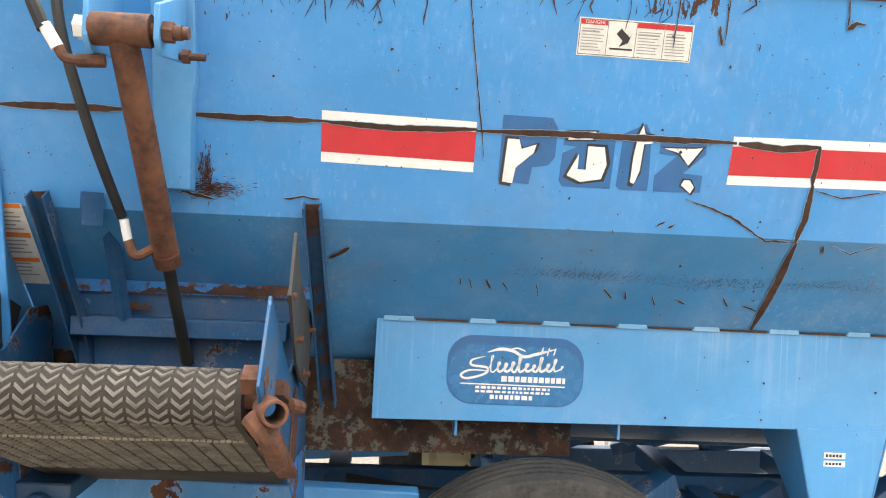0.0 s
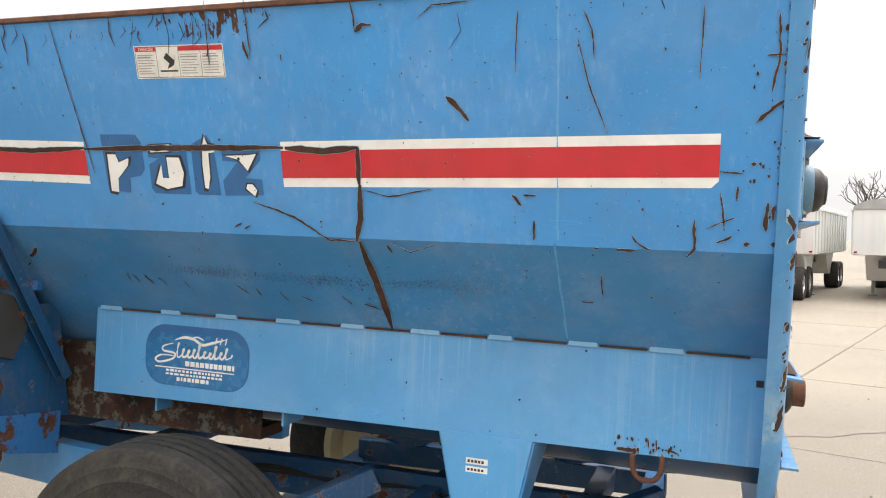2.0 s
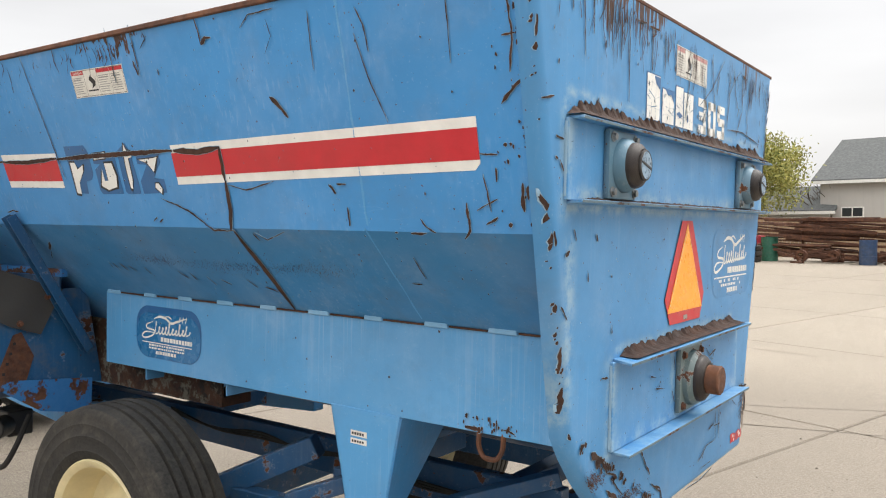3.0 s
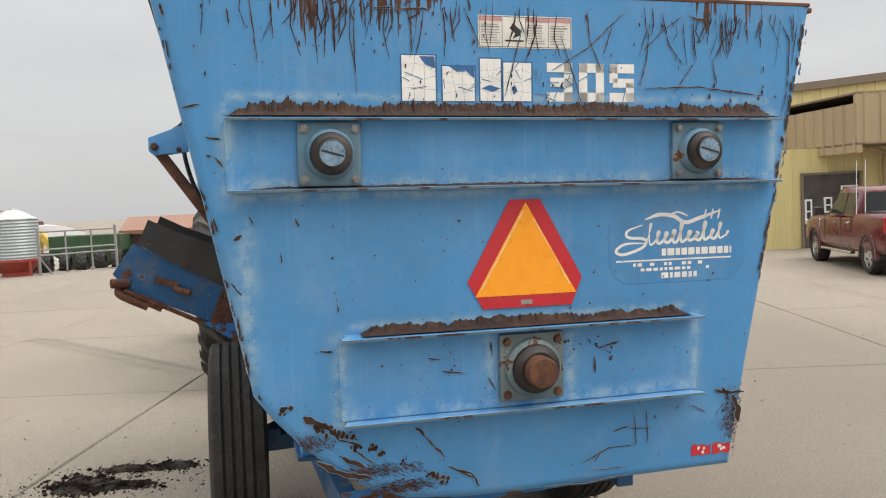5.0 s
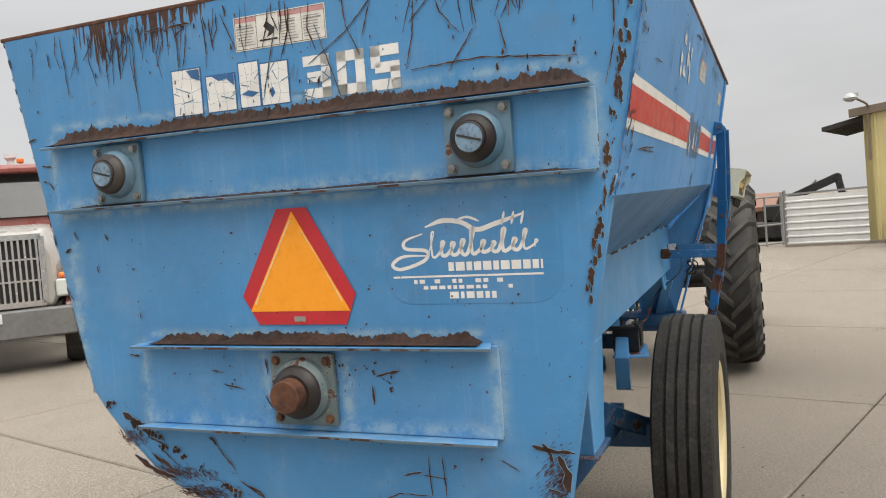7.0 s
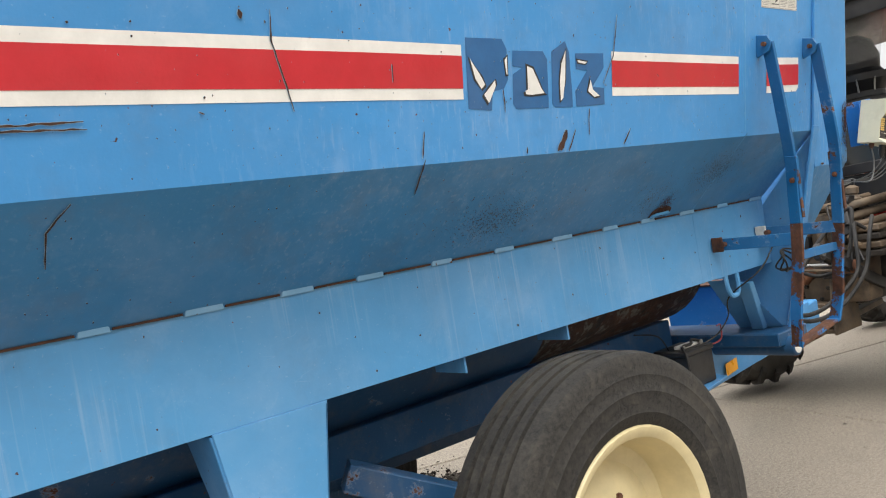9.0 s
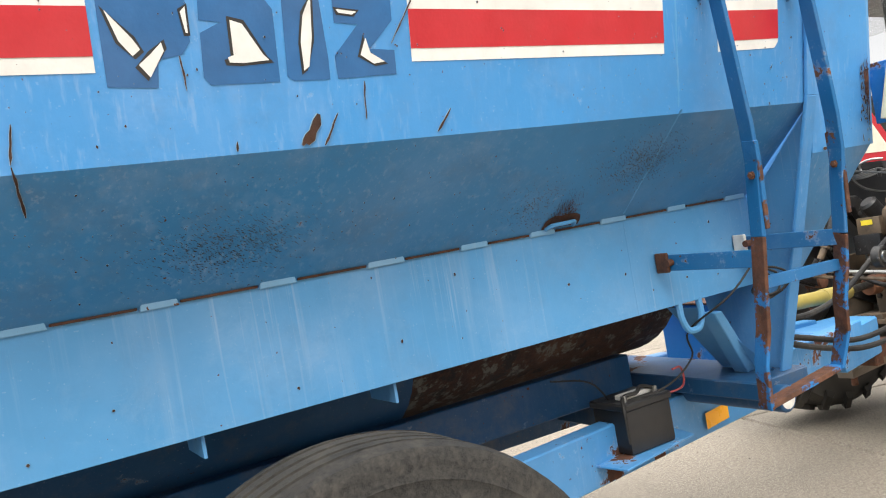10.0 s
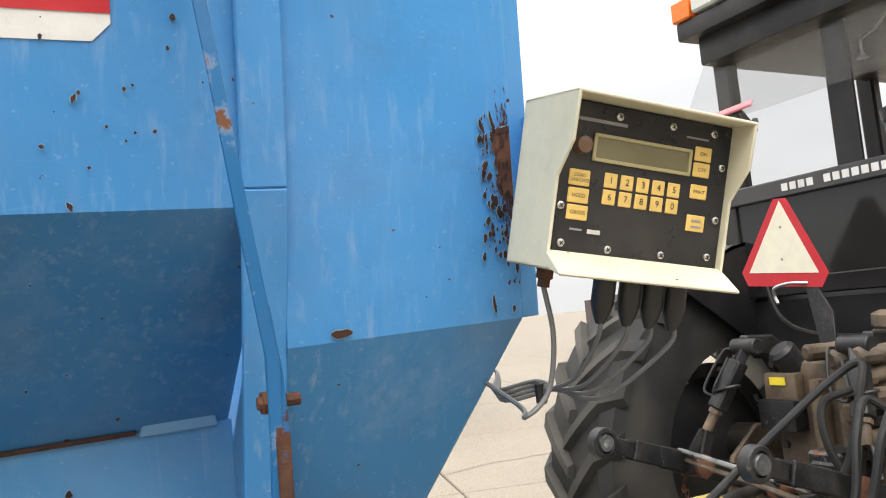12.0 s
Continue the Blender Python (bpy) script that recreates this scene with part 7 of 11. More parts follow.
    return k.m


M_CONC = concrete("yard_concrete")
M_JOINT = plain("joint_dirt", rgb(0.10, 0.08, 0.06), 0.9, vary=0.4, scale=4.0)


def land(x, y):
    """The yard is level; the land beyond its edge falls away a little."""
    return -0.03 - min(2.6, max(0.0, -28.5 - x) * 0.09)


xs_ = [-900, -300, -120, -60, -57] + [-55 + 1.5 * i for i in range(20)] + [-20, 20, 120, 900]
ys_ = [-900, -200, -60, -20, 0, 20, 60, 200, 900]
bm = B()
rows_ = [[bm.verts.new((x, y, land(x, y))) for y in ys_] for x in xs_]
for r0, r1 in zip(rows_, rows_[1:]):
    for k in range(len(ys_) - 1):
        bm.faces.new((r0[k], r1[k], r1[k + 1], r0[k + 1]))
ground = thing("ground", bm, M_CONC, "tan concrete and dirt ground round the yard", "ground", kind="structure")
GRID = Matrix.Rotation(radians(-17), 4, "Z")
PITCH, U0, V0 = 3.7, -5.2, 0.55


def slab_mesh(w, d):
    bm = B()
    span(bm, 0, w, 0, d, -0.2, 0.0)
    return build("slab", bm, M_CONC, bev=0.012)


slab_me = slab_mesh(PITCH - 0.016, PITCH - 0.016)
pavement = empty("concrete_pavement", "worn tan concrete slab yard with dark joints", "pavement", kind="structure")
for i in range(-7, 8):
    for j in range(-8, 12):
        u, v = U0 + i * PITCH, V0 + j * PITCH
        p = GRID @ Vector((u + 0.008, v + 0.008, random.uniform(-0.003, 0.001)))
        if p.x < -27:
            continue
        ob = new("slab", slab_me)
        ob.parent = pavement
        ob.matrix_basis = Matrix.Translation(p) @ Matrix.Rotation(radians(-17), 4, "Z")


# cracks filled with dirt, and small stones lying about
def crack(pts, w, seed):
    path = []
    pts = [Vector((*p, 0)) for p in pts]
    for a, b in zip(pts, pts[1:]):
        n = max(2, int((b - a).length / 0.06))
        path += [a.lerp(b, i / n) for i in range(n)]
    path.append(pts[-1])
    bm = B()
    rows = []
    for i, p in enumerate(path):
        d = path[min(i + 1, len(path) - 1)] - path[max(i - 1, 0)]
        nn = Vector((-d.y, d.x, 0)).normalized()
        q = p + nn * 0.05 * noise.noise((p.x * 2.5, p.y * 2.5, seed)) + nn * 0.018 * noise.noise((p.x * 14, p.y * 14, seed))
        ww = w * (0.5 + 0.7 * abs(noise.noise((p.x * 6, p.y * 6, seed + 5))))
        rows.append((bm.verts.new(q + nn * ww + Vector((0, 0, 0.003))), bm.verts.new(q - nn * ww + Vector((0, 0, 0.003)))))
    for (a, b), (c, d) in zip(rows, rows[1:]):
        bm.faces.new((a, b, d, c))
    part("ground_crack", bm, M_JOINT, pavement, "dirt-filled crack", flat=True)


crack([(-0.9, 4.25), (0.0, 4.45), (0.9, 4.85), (1.8, 5.6)], 0.010, 1.0)
crack([(-2.4, 5.1), (-1.2, 4.9), (0.1, 5.4), (0.7, 6.6)], 0.007, 2.0)
crack([(-9.5, 9.0), (-6.0, 8.2), (-3.5, 8.7), (-1.0, 8.0)], 0.010, 3.0)
crack([(-14, -6.2), (-11, -5.7), (-8, -6.1), (-5, -5.6)], 0.012, 4.0)
crack([(-18, -9.5), (-14, -9.0), (-11, -9.4)], 0.014, 5.0)
crack([(-16, 3.2), (-12, 3.6), (-9, 3.2), (-7.5, 3.5)], 0.010, 6.0)
crack([(-5.6, -2.9), (-4.4, -3.0), (-3.2, -2.75), (-2.6, -2.9)], 0.006, 7.0)
crack([(-13, 17), (-9, 16.2), (-6, 16.8), (-2, 16.0)], 0.014, 8.0)
rs = random.Random(12)
verts, faces = [], []
for _ in range(2600):
    x, y = rs.uniform(-9, 4), rs.uniform(-5, 9)
    s = rs.uniform(0.002, 0.008) * (2 if rs.random() < 0.06 else 1)
    i = len(verts)
    a = rs.uniform(0, 6.28)
    verts += [Vector((x + s * rs.uniform(0.6, 1.3) * math.cos(a + q), y + s * rs.uniform(0.6, 1.3) * math.sin(a + q), 0.0)) for q in (0, 1.57, 3.14, 4.71)] + [Vector((x, y, s * 0.8))]
    faces += [(i, i + 1, i + 4), (i + 1, i + 2, i + 4), (i + 2, i + 3, i + 4), (i + 3, i, i + 4)]
me = bpy.data.meshes.new("gravel")
me.from_pydata(verts, [], faces)
me.materials.append(plain("loose_grit", rgb(0.12, 0.10, 0.085), 0.9, vary=0.5, scale=2.0))
tagged(new("gravel", me), "loose dark grit scattered over the concrete", "gravel", kind="stuff")

M_TRACK = concrete("dirty_track_concrete", (0.20, 0.165, 0.125))
bm = B()
for i in range(26):
    t = i / 25
    for side in (-1, 1):
        c = Vector((-10.6, -3.8, 0.0025)).lerp(Vector((-6.9, -1.45, 0.0025)), t)
        d = Vector((0.84, 0.54, 0)).normalized()
        n = Vector((-d.y, d.x, 0))
        a = c + n * side * 0.02
        b = c + n * side * 0.17 + d * 0.07
        quad(bm, [a - d * 0.016, a + d * 0.016, b + d * 0.02, b - d * 0.02])
tagged(part("tyre_mark", bm, M_TRACK, pavement, "faint lugged tyre track", flat=True), kind="stuff")

# ---- scale indicator at the wagon's front corner ----
M_BEIGE = painted("cream_enclosure_paint", rgb(0.72, 0.68, 0.50), rust=0.06, scale=14.0, rough=0.5, fade=0.1, streaks=0.1, dirt=0.3)
M_FACE = plain("black_keypad_face", rgb(0.012, 0.013, 0.016), 0.32, vary=0.25, scale=30.0, relief=0.05)
M_LCD = plain("grey_green_display", rgb(0.20, 0.18, 0.10), 0.12, vary=0.1, relief=0.02)
M_LCD_RIM = plain("display_rim", rgb(0.42, 0.37, 0.19), 0.4, vary=0.1)
M_KEY = plain("yellow_key_print", rgb(0.80, 0.55, 0.16), 0.4, vary=0.12, scale=40.0)
M_KNOB = plain("brown_knob", rgb(0.16, 0.09, 0.055), 0.35)
M_SCREW = plain("bright_screw", rgb(0.7, 0.69, 0.66), 0.25, 0.95)
U = Vector((-0.9768, 0.1182, -0.1787)).normalized()
V = Vector((-0.156, 0.1795, 0.9713))
V = (V - U * V.dot(U)).normalized()
N = U.cross(V)
if N.y < 0:
    N = -N
O = Vector((-3.933, 1.208, 1.726))
IND = TILT @ Matrix(((U.x, V.x, N.x, O.x), (U.y, V.y, N.y, O.y), (U.z, V.z, N.z, O.z), (0, 0, 0, 1)))
ind = empty("scale_indicator", "cream metal weigh scale box with yellow keys on black", "scale indicator", m=IND)
HW, HH, DP = 0.116, 0.096, 0.115
bm = B()
span(bm, -HW, HW, -HH, HH, -DP, -DP + 0.004)
span(bm, -HW, HW, HH - 0.004, HH, -DP, 0.012)
span(bm, -HW, HW, -HH, -HH + 0.004, -DP, -0.006)
solid(bm, [(-HW, -HH + 0.001, -0.006), (-HW, -HH - 0.004, 0.016), (-HW, -HH - 0.001, 0.018), (-HW, -HH + 0.022, -0.022), (-HW, -HH + 0.018, -0.022)], (2 * HW, 0, 0))
part("enclosure", bm, M_BEIGE, ind, "cream sheet-metal hood with dirty edges", bev=0.0012)
for s in (-1, 1):
    bm = B()
    solid(bm, [(s * HW, v, w) for v, w in ((-HH, -DP), (-HH, -0.004), (-HH + 0.018, -0.016), (0.005, -0.016), (0.042, 0.010), (HH, 0.012), (HH, -DP))], (-s * 0.004, 0, 0))
    part("side_cheek", bm, M_BEIGE, ind, bev=0.0012)
bm = B()
span(bm, -HW + 0.004, HW - 0.004, -HH + 0.018, HH - 0.005, -0.034, -0.025)
face = part("keypad_face", bm, M_FACE, ind, "black membrane keypad face", bev=0.001)


def on_face(a, b, off):
    return Vector((a, b, -0.025 + off))


def fu(u, v):
    return -0.110 + 0.220 * u, 0.088 - 0.162 * v


def key(u, v, w, h, text=None, size=0.009, lines=None):
    bm = B()
    a, b = fu(u, v)
    span(bm, a - w / 2, a + w / 2, b - h / 2, b + h / 2, -0.0255, -0.0232)
    k = part("key", bm, M_KEY, face, "worn yellow membrane key", bev=0.0009)
    rows = lines or ([text] if text else [])
    for i, tx in enumerate(rows):
        words(tx, on_face, a, b + (len(rows) - 1) * size * 0.5 - i * size, size, M_INK, k, 0.0022)
    return k


for i in range(10):
    key(0.30 + 0.095 * (i % 5), 0.49 + 0.115 * (i // 5), 0.0165, 0.0165, str((i + 1) % 10), 0.0105)
key(0.12, 0.50, 0.026, 0.0175, lines=("LOAD", "UNLOAD"), size=0.0055)
key(0.125, 0.62, 0.026, 0.0165, "HOLD", 0.006)
key(0.13, 0.735, 0.026, 0.0165, "GROSS", 0.006)
key(0.835, 0.205, 0.023, 0.0165, "ON", 0.0065)
key(0.835, 0.318, 0.023, 0.0165, "OFF", 0.0065)
key(0.835, 0.475, 0.023, 0.0165, "PRINT", 0.0058)
k = key(0.84, 0.70, 0.025, 0.019)
for b in (0.003, -0.004):
    a0, b0 = fu(0.84, 0.70)
    decal("key_print", on_face, boxes((a0 - 0.007, a0 + 0.007, b0 + b - 0.0012, b0 + b + 0.0012)), M_PRINT, 0.0024, k)
bm = B()
(a0, b1), (a1, b0) = fu(0.175, 0.185), fu(0.765, 0.375)
for q in ((a0, a1, b1 - 0.004, b1), (a0, a1, b0, b0 + 0.004), (a0, a0 + 0.004, b0, b1), (a1 - 0.004, a1, b0, b1)):
    span(bm, q[0], q[1], q[2], q[3], -0.025, -0.022)
part("display_rim", bm, M_LCD_RIM, face, bev=0.0006)
bm = B()
span(bm, a0 + 0.003, a1 - 0.003, b0 + 0.003, b1 - 0.003, -0.0252, -0.0242)
part("display", bm, M_LCD, face, "blank grey-green display window")
bm = B()
a, b = fu(0.11, 0.28)
lathe(bm, (a, b, -0.025), (0, 0, 1), [(0.0105, 0), (0.0105, 0.004), (0.009, 0.0095), (0.006, 0.0105)], 20, closed=False)
part("knob", bm, M_KNOB, face, "brown round knob")
for u0_, u1_, v0_, v1_ in ((0.07, 0.36, 0.115, 0.092), (0.72, 0.86, 0.108, 0.094)):
    decal("brand_bar", on_face, boxes((fu(u0_, 0)[0], fu(u1_, 0)[0], fu(0, v0_)[1], fu(0, v1_)[1])), M_PRINT, 0.0006, face)
decal("serial_bar", on_face, boxes((fu(0.10, 0)[0], fu(0.17, 0)[0], fu(0, 0.856)[1], fu(0, 0.842)[1])), M_PRINT, 0.0006, face)
decal("serial_tag", on_face, boxes((fu(0.20, 0)[0], fu(0.275, 0)[0], fu(0, 0.868)[1], fu(0, 0.838)[1])), M_PAPER, 0.0008, face)
for u, v in ((0.03, 0.045), (0.31, 0.05), (0.63, 0.05), (0.89, 0.05), (0.965, 0.28), (0.965, 0.66), (0.94, 0.93), (0.65, 0.955), (0.33, 0.96), (0.06, 0.95), (0.035, 0.70)):
    bm = B()
    a, b = fu(u, v)
    lathe(bm, (a, b, -0.0255), (0, 0, 1), [(0.0048, 0), (0.0044, 0.002), (0.0022, 0.0032)], 14, closed=False)
    sc = part("screw", bm, M_SCREW, face)
    bm = B()
    box(bm, (a, b, -0.0222), (0.0055, 0.0011, 0.0009), Matrix.Rotation(0.6 + u * 5, 4, "Z"))
    box(bm, (a, b, -0.0222), (0.0011, 0.0055, 0.0009), Matrix.Rotation(0.6 + u * 5, 4, "Z"))
    part("screw_cross", bm, M_DARK, sc)
for i, (u, w) in enumerate(((-0.016, -0.055), (0.016, -0.05), (0.044, -0.045), (0.072, -0.04))):
    bm = B()
    lathe(bm, (u, -HH, w), (0, -1, 0), [(0.0135, 0), (0.0135, 0.034), (0.0105, 0.045), (0.005, 0.058)], 14, closed=False)
    part("cable_plug", bm, M_BLACK, ind, "black moulded cable plug")
bm = B()
lathe(bm, (-0.092, -HH, -0.06), (0, -1, 0), [(0.011, 0), (0.011, 0.012), (0.008, 0.013), (0.008, 0.022)], 6, closed=False)
part("cable_gland", bm, M_RUST, ind)
# blue bracket plate between the wagon and the box
bm = B()
span(bm, -3.915, -3.907, 1.0, 1.115, 1.66, 1.86)
solid(bm, [(-3.907, 1.105, 1.66), (-3.85, 1.085, 1.655), (-3.85, 1.085, 1.84), (-3.907, 1.105, 1.86)], (0, 0.006, 0))
part("indicator_bracket", bm, M_BLUE_BRIGHT, wagon, "bright blue mounting bracket", bev=0.002)
for z in (1.70, 1.83):
    bm = B()
    lathe(bm, (-3.915, 1.075, z), (-1, 0, 0), [(0.008, -0.002), (0.008, 0.006)], 6, closed=False)
    part("bracket_bolt", bm, M_BOLT, wagon)
tie = Vector((-3.905, 0.985, 1.500))
for i, u in enumerate((-0.016, 0.016, 0.044, 0.072)):
    p = O + U * u + V * (-HH - 0.055) + N * (-0.055 + 0.005 * i)
    bm = B()
    hose(bm, [p + V * 0.01, p - V * 0.02, p.lerp(tie, 0.5) + Vector((0.004 * i, 0.01, -0.022 - 0.006 * i)), p.lerp(tie, 0.85) + Vector((0, 0, -0.008)), tie + Vector((0.0, -0.003 * i, 0.005 * i)), tie + Vector((0.02, -0.07 - 0.005 * i, -0.01 + 0.004 * i)), tie + Vector((-0.05, -0.20, 0.02)), tie + Vector((-0.06, -0.45, 0.05))], 0.0029, 7)
    tagged(new("signal_cable", build("signal_cable", bm, M_CABLE)), "grey signal cable drooping from the scale box", "cable", "indicator cables").matrix_basis = TILT
p = O + U * -0.092 + V * (-HH - 0.02) + N * -0.06
bm = B()
hose(bm, [p, p + Vector((-0.006, 0.0, -0.06)), p + Vector((0.002, -0.01, -0.12)), p + Vector((0.03, -0.02, -0.145)), p + Vector((0.0, -0.08, -0.14)), p + Vector((-0.04, -0.30, -0.10))], 0.0032, 7)
tagged(new("power_cable", build("power_cable", bm, M_CABLE)), "grey power cable hanging below the scale box", "cable", "indicator cables").matrix_basis = TILT
bm = B()
box(bm, tie, (0.014, 0.012, 0.03))
tagged(new("cable_tie", build("cable_tie", bm, M_BLACK, 0.003)), "black tie round the bundled grey cables", "cable tie").matrix_basis = TILT

# ---- the tractor that the wagon is hitched to ----
M_TRACTOR_TYRE = plain("tractor_tyre_rubber", rgb(0.024, 0.0235, 0.0225), 0.66, vary=0.35, scale=9.0, relief=0.3, spec=0.35)
# rim silver lowered to grey: the shade inside the wheel is in its colour
M_SILVER_SHADED = painted("silver_rim_paint_shaded", rgb(0.26, 0.26, 0.25), rust=0.05, rough=0.45, fade=0.1, streaks=0.1, dirt=0.3)
M_OIL = plain("oily_tan_casting", rgb(0.135, 0.095, 0.06), 0.6, vary=0.75, scale=7.0, relief=0.5)
M_OIL_DARK = plain("greasy_dark_casting", rgb(0.03, 0.024, 0.019), 0.5, vary=0.55, scale=11.0, relief=0.5)
M_BLACK_PAINT = painted("worn_black_paint", rgb(0.010, 0.010, 0.011), rust=0.28, scale=14.0, rough=0.42, fade=0.1, streaks=0.1, dirt=0.35)
M_CAB_BLACK = plain("satin_black_cab", rgb(0.008, 0.008, 0.0095), 0.42, vary=0.2)
M_TRACTOR_RED = plain("tractor_red_paint", rgb(0.42, 0.03, 0.025), 0.3, vary=0.12, relief=0.03)
M_LENS_ORANGE = plain("orange_lens", rgb(0.85, 0.20, 0.03), 0.2, vary=0.08, scale=60.0)
M_LENS_CLEAR = plain("clear_ribbed_lens", rgb(0.62, 0.64, 0.58), 0.15, vary=0.08, scale=60.0)
M_GLASS = glass("clear_cab_glass")
M_GLASS_DARK = plain("dark_cab_glass", rgb(0.02, 0.022, 0.021), 0.08, vary=0.1, scale=3.0, relief=0.0)
M_PINK = plain("faded_red_handle", rgb(0.68, 0.20, 0.22), 0.45)
tractor = empty("tractor", "old red and black farm tractor hitched to the wagon", "tractor", m=pose(-6.56, -0.16, 0.05))
def lug_tyre(bm, c, r, w, lugs, hgt, s=1):
    """Farm tyre with slanted lugs in two staggered rows."""
    prof = [(0.535, -0.46), (0.64, -0.50), (0.80, -0.50), (0.90, -0.46), (0.945, -0.36), (0.955, 0.0), (0.945, 0.36), (0.90, 0.46), (0.80, 0.50), (0.64, 0.50), (0.535, 0.46), (0.535, 0.0)]
    lathe(bm, c, (0, 1, 0), [(a * r, b * w) for a, b in prof], 56)


LUGS = {}


def add_lugs(parent, c, r, w, lugs, hgt):
    """Slanted lugs, two staggered rows; alike lugs share one mesh."""
    for side in (-1, 1):
        if (r, side) not in LUGS:
            bm = B()
            rows = []
            for k in range(6):
                t = k / 5
                y = side * w * (-0.03 + 0.53 * t)
                rad = r * (0.952 - 0.02 * t * t) if t < 0.95 else r * 0.86
                a = 0.02 + 0.30 * t
                top = rad + hgt * (1.0 if k < 5 else 0.75)
                th = (0.030 + 0.014 * t) / max(r, 0.6)
                rows.append([bm.verts.new(Vector((math.cos(q) * rr, y + (side * 0.012 if k == 5 else 0), math.sin(q) * rr))) for q, rr in ((a - th * 1.35, rad - 0.01), (a - th * 0.75, top), (a + th * 0.75, top), (a + th * 1.35, rad - 0.01))])
            bm.faces.new(rows[0])
            bm.faces.new(rows[-1][::-1])
            for p, q in zip(rows, rows[1:]):
                for k in range(3):
                    bm.faces.new((p[k], p[k + 1], q[k + 1], q[k]))
            LUGS[(r, side)] = build("lug", bm, M_TRACTOR_TYRE)
        for i in range(lugs):
            ob = new("lug", LUGS[(r, side)])
            ob.parent = parent
            ob.matrix_basis = Matrix.Translation(vec(c)) @ Matrix.Rotation(-2 * math.pi * (i + (0.5 if side > 0 else 0)) / lugs, 4, "Y")


def farm_wheel(parent, c, r, w, s, lugs, hgt, rim_mat):
    wheel = sub("wheel", parent, "lugged farm tyre on a dusty rim")
    bm = B()
    lug_tyre(bm, c, r, w, lugs, hgt, 1)
    part("tyre", bm, M_TRACTOR_TYRE, wheel, "black tyre with slanted lugs")
    add_lugs(wheel, c, r, w, lugs, hgt)
    rr = r * 0.55
    bm = B()
    lathe(bm, c, (0, s, 0), [(rr * 1.05, 0.44 * w), (rr * 1.04, 0.47 * w), (rr * 0.98, 0.46 * w), (rr * 0.95, 0.2 * w), (rr * 0.93, -0.2 * w), (rr * 0.98, -0.46 * w), (rr * 1.04, -0.47 * w), (rr * 1.05, -0.44 * w)], 48)
    part("rim", bm, rim_mat, wheel, "pale painted rim")
    bm = B()
    lathe(bm, c, (0, s, 0), [(rr * 0.80, 0.02 * w), (rr * 0.66, 0.10 * w), (rr * 0.50, 0.02 * w), (rr * 0.28, -0.06 * w), (0.001, -0.06 * w), (0.001, -0.11 * w), (rr * 0.30, -0.11 * w), (rr * 0.52, -0.04 * w), (rr * 0.66, 0.04 * w), (rr * 0.80, -0.04 * w)], 40)
    disc = part("wheel_disc", bm, M_CAB_BLACK if r > 0.6 else rim_mat, wheel, "dark dished wheel disc")
    for i in range(8):
        a = 2 * math.pi * (i + 0.4) / 8
        d = Vector((math.cos(a), 0, math.sin(a)))
        bm = B()
        bar(bm, vec(c) + d * rr * 0.72, vec(c) + d * rr * 0.95, 0.10 * r, 0.02, (0, 1, 0))
        part("rim_lug", bm, rim_mat, disc)
        bm = B()
        rod(bm, vec(c) + d * rr * 0.74 + Vector((0, -0.035, 0)), vec(c) + d * rr * 0.74 + Vector((0, 0.035, 0)), 0.013, 8)
        part("wheel_bolt", bm, M_SCREW, disc)


for s in (-1, 1):
    farm_wheel(tractor, (0.22 if s > 0 else 0.34, 0.05 + s * 1.13 if s > 0 else -0.84, 0.885), 0.895, 0.45, s, 23, 0.038, M_SILVER_SHADED)
    farm_wheel(tractor, (-2.72, 0.05 + s * 1.13, 0.425), 0.45, 0.26, s, 18, 0.022, M_SILVER_SHADED)
    bm = B()
    rod(bm, (0.22, 0.05, 0.885), (0.22, 0.05 + s * 1.1, 0.885), 0.13, 20, 0.085)
    part("axle_housing", bm, M_OIL_DARK, tractor, "greasy axle trumpet")
    # fender over the rear wheel
    bm = B()
    arc_ = [(0.10 + 0.99 * math.cos(a), 0.865 + 0.99 * math.sin(a)) for a in (radians(52 + 11 * k) for k in range(10))]
    inner = [(x * 0.985, 0.865 + (z - 0.865) * 0.985) for x, z in arc_]
    solid(bm, [(x, s * 0.56, z) for x, z in arc_ + inner[::-1]], (0, s * 0.34, 0))
    solid(bm, [(x, s * 0.56, z) for x, z in [(0.20, 1.30)] + arc_ + [(-0.45, 1.2)]], (0, s * 0.012, 0))
    part("fender", bm, M_CAB_BLACK, tractor, "black steel fender")

# transmission and rear housing
bm = B()
span(bm, -1.4, 0.50, -0.22, 0.22, 0.62, 1.15)
part("transmission", bm, M_OIL_DARK, tractor, "greasy brown transmission casting", bev=0.05, seg=2)
bm = B()
solid(bm, [(0.42, y, z) for y, z in ((-0.17, 0.66), (0.30, 0.66), (0.33, 1.0), (0.28, 1.30), (-0.10, 1.33), (-0.17, 1.27), (-0.19, 1.0))], (0.24, 0, 0))
part("hitch_housing", bm, M_OIL, tractor, "oily tan hitch housing with caked dust", bev=0.03, seg=2)
for y, z, w, h, d, m in ((-0.11, 1.20, 0.15, 0.16, 0.05, M_OIL), (-0.12, 1.12, 0.17, 0.12, 0.075, M_BLACK_PAINT), (0.05, 1.08, 0.05, 0.36, 0.06, M_OIL), (0.16, 1.14, 0.06, 0.26, 0.05, M_OIL)):
    bm = B()
    box(bm, (0.66 + d / 2, y, z), (d, w, h))
    part("valve_cover", bm, m, tractor, bev=0.012, seg=2)
bm = B()
span(bm, 0.712, 0.716, -0.15, -0.08, 1.235, 1.265)
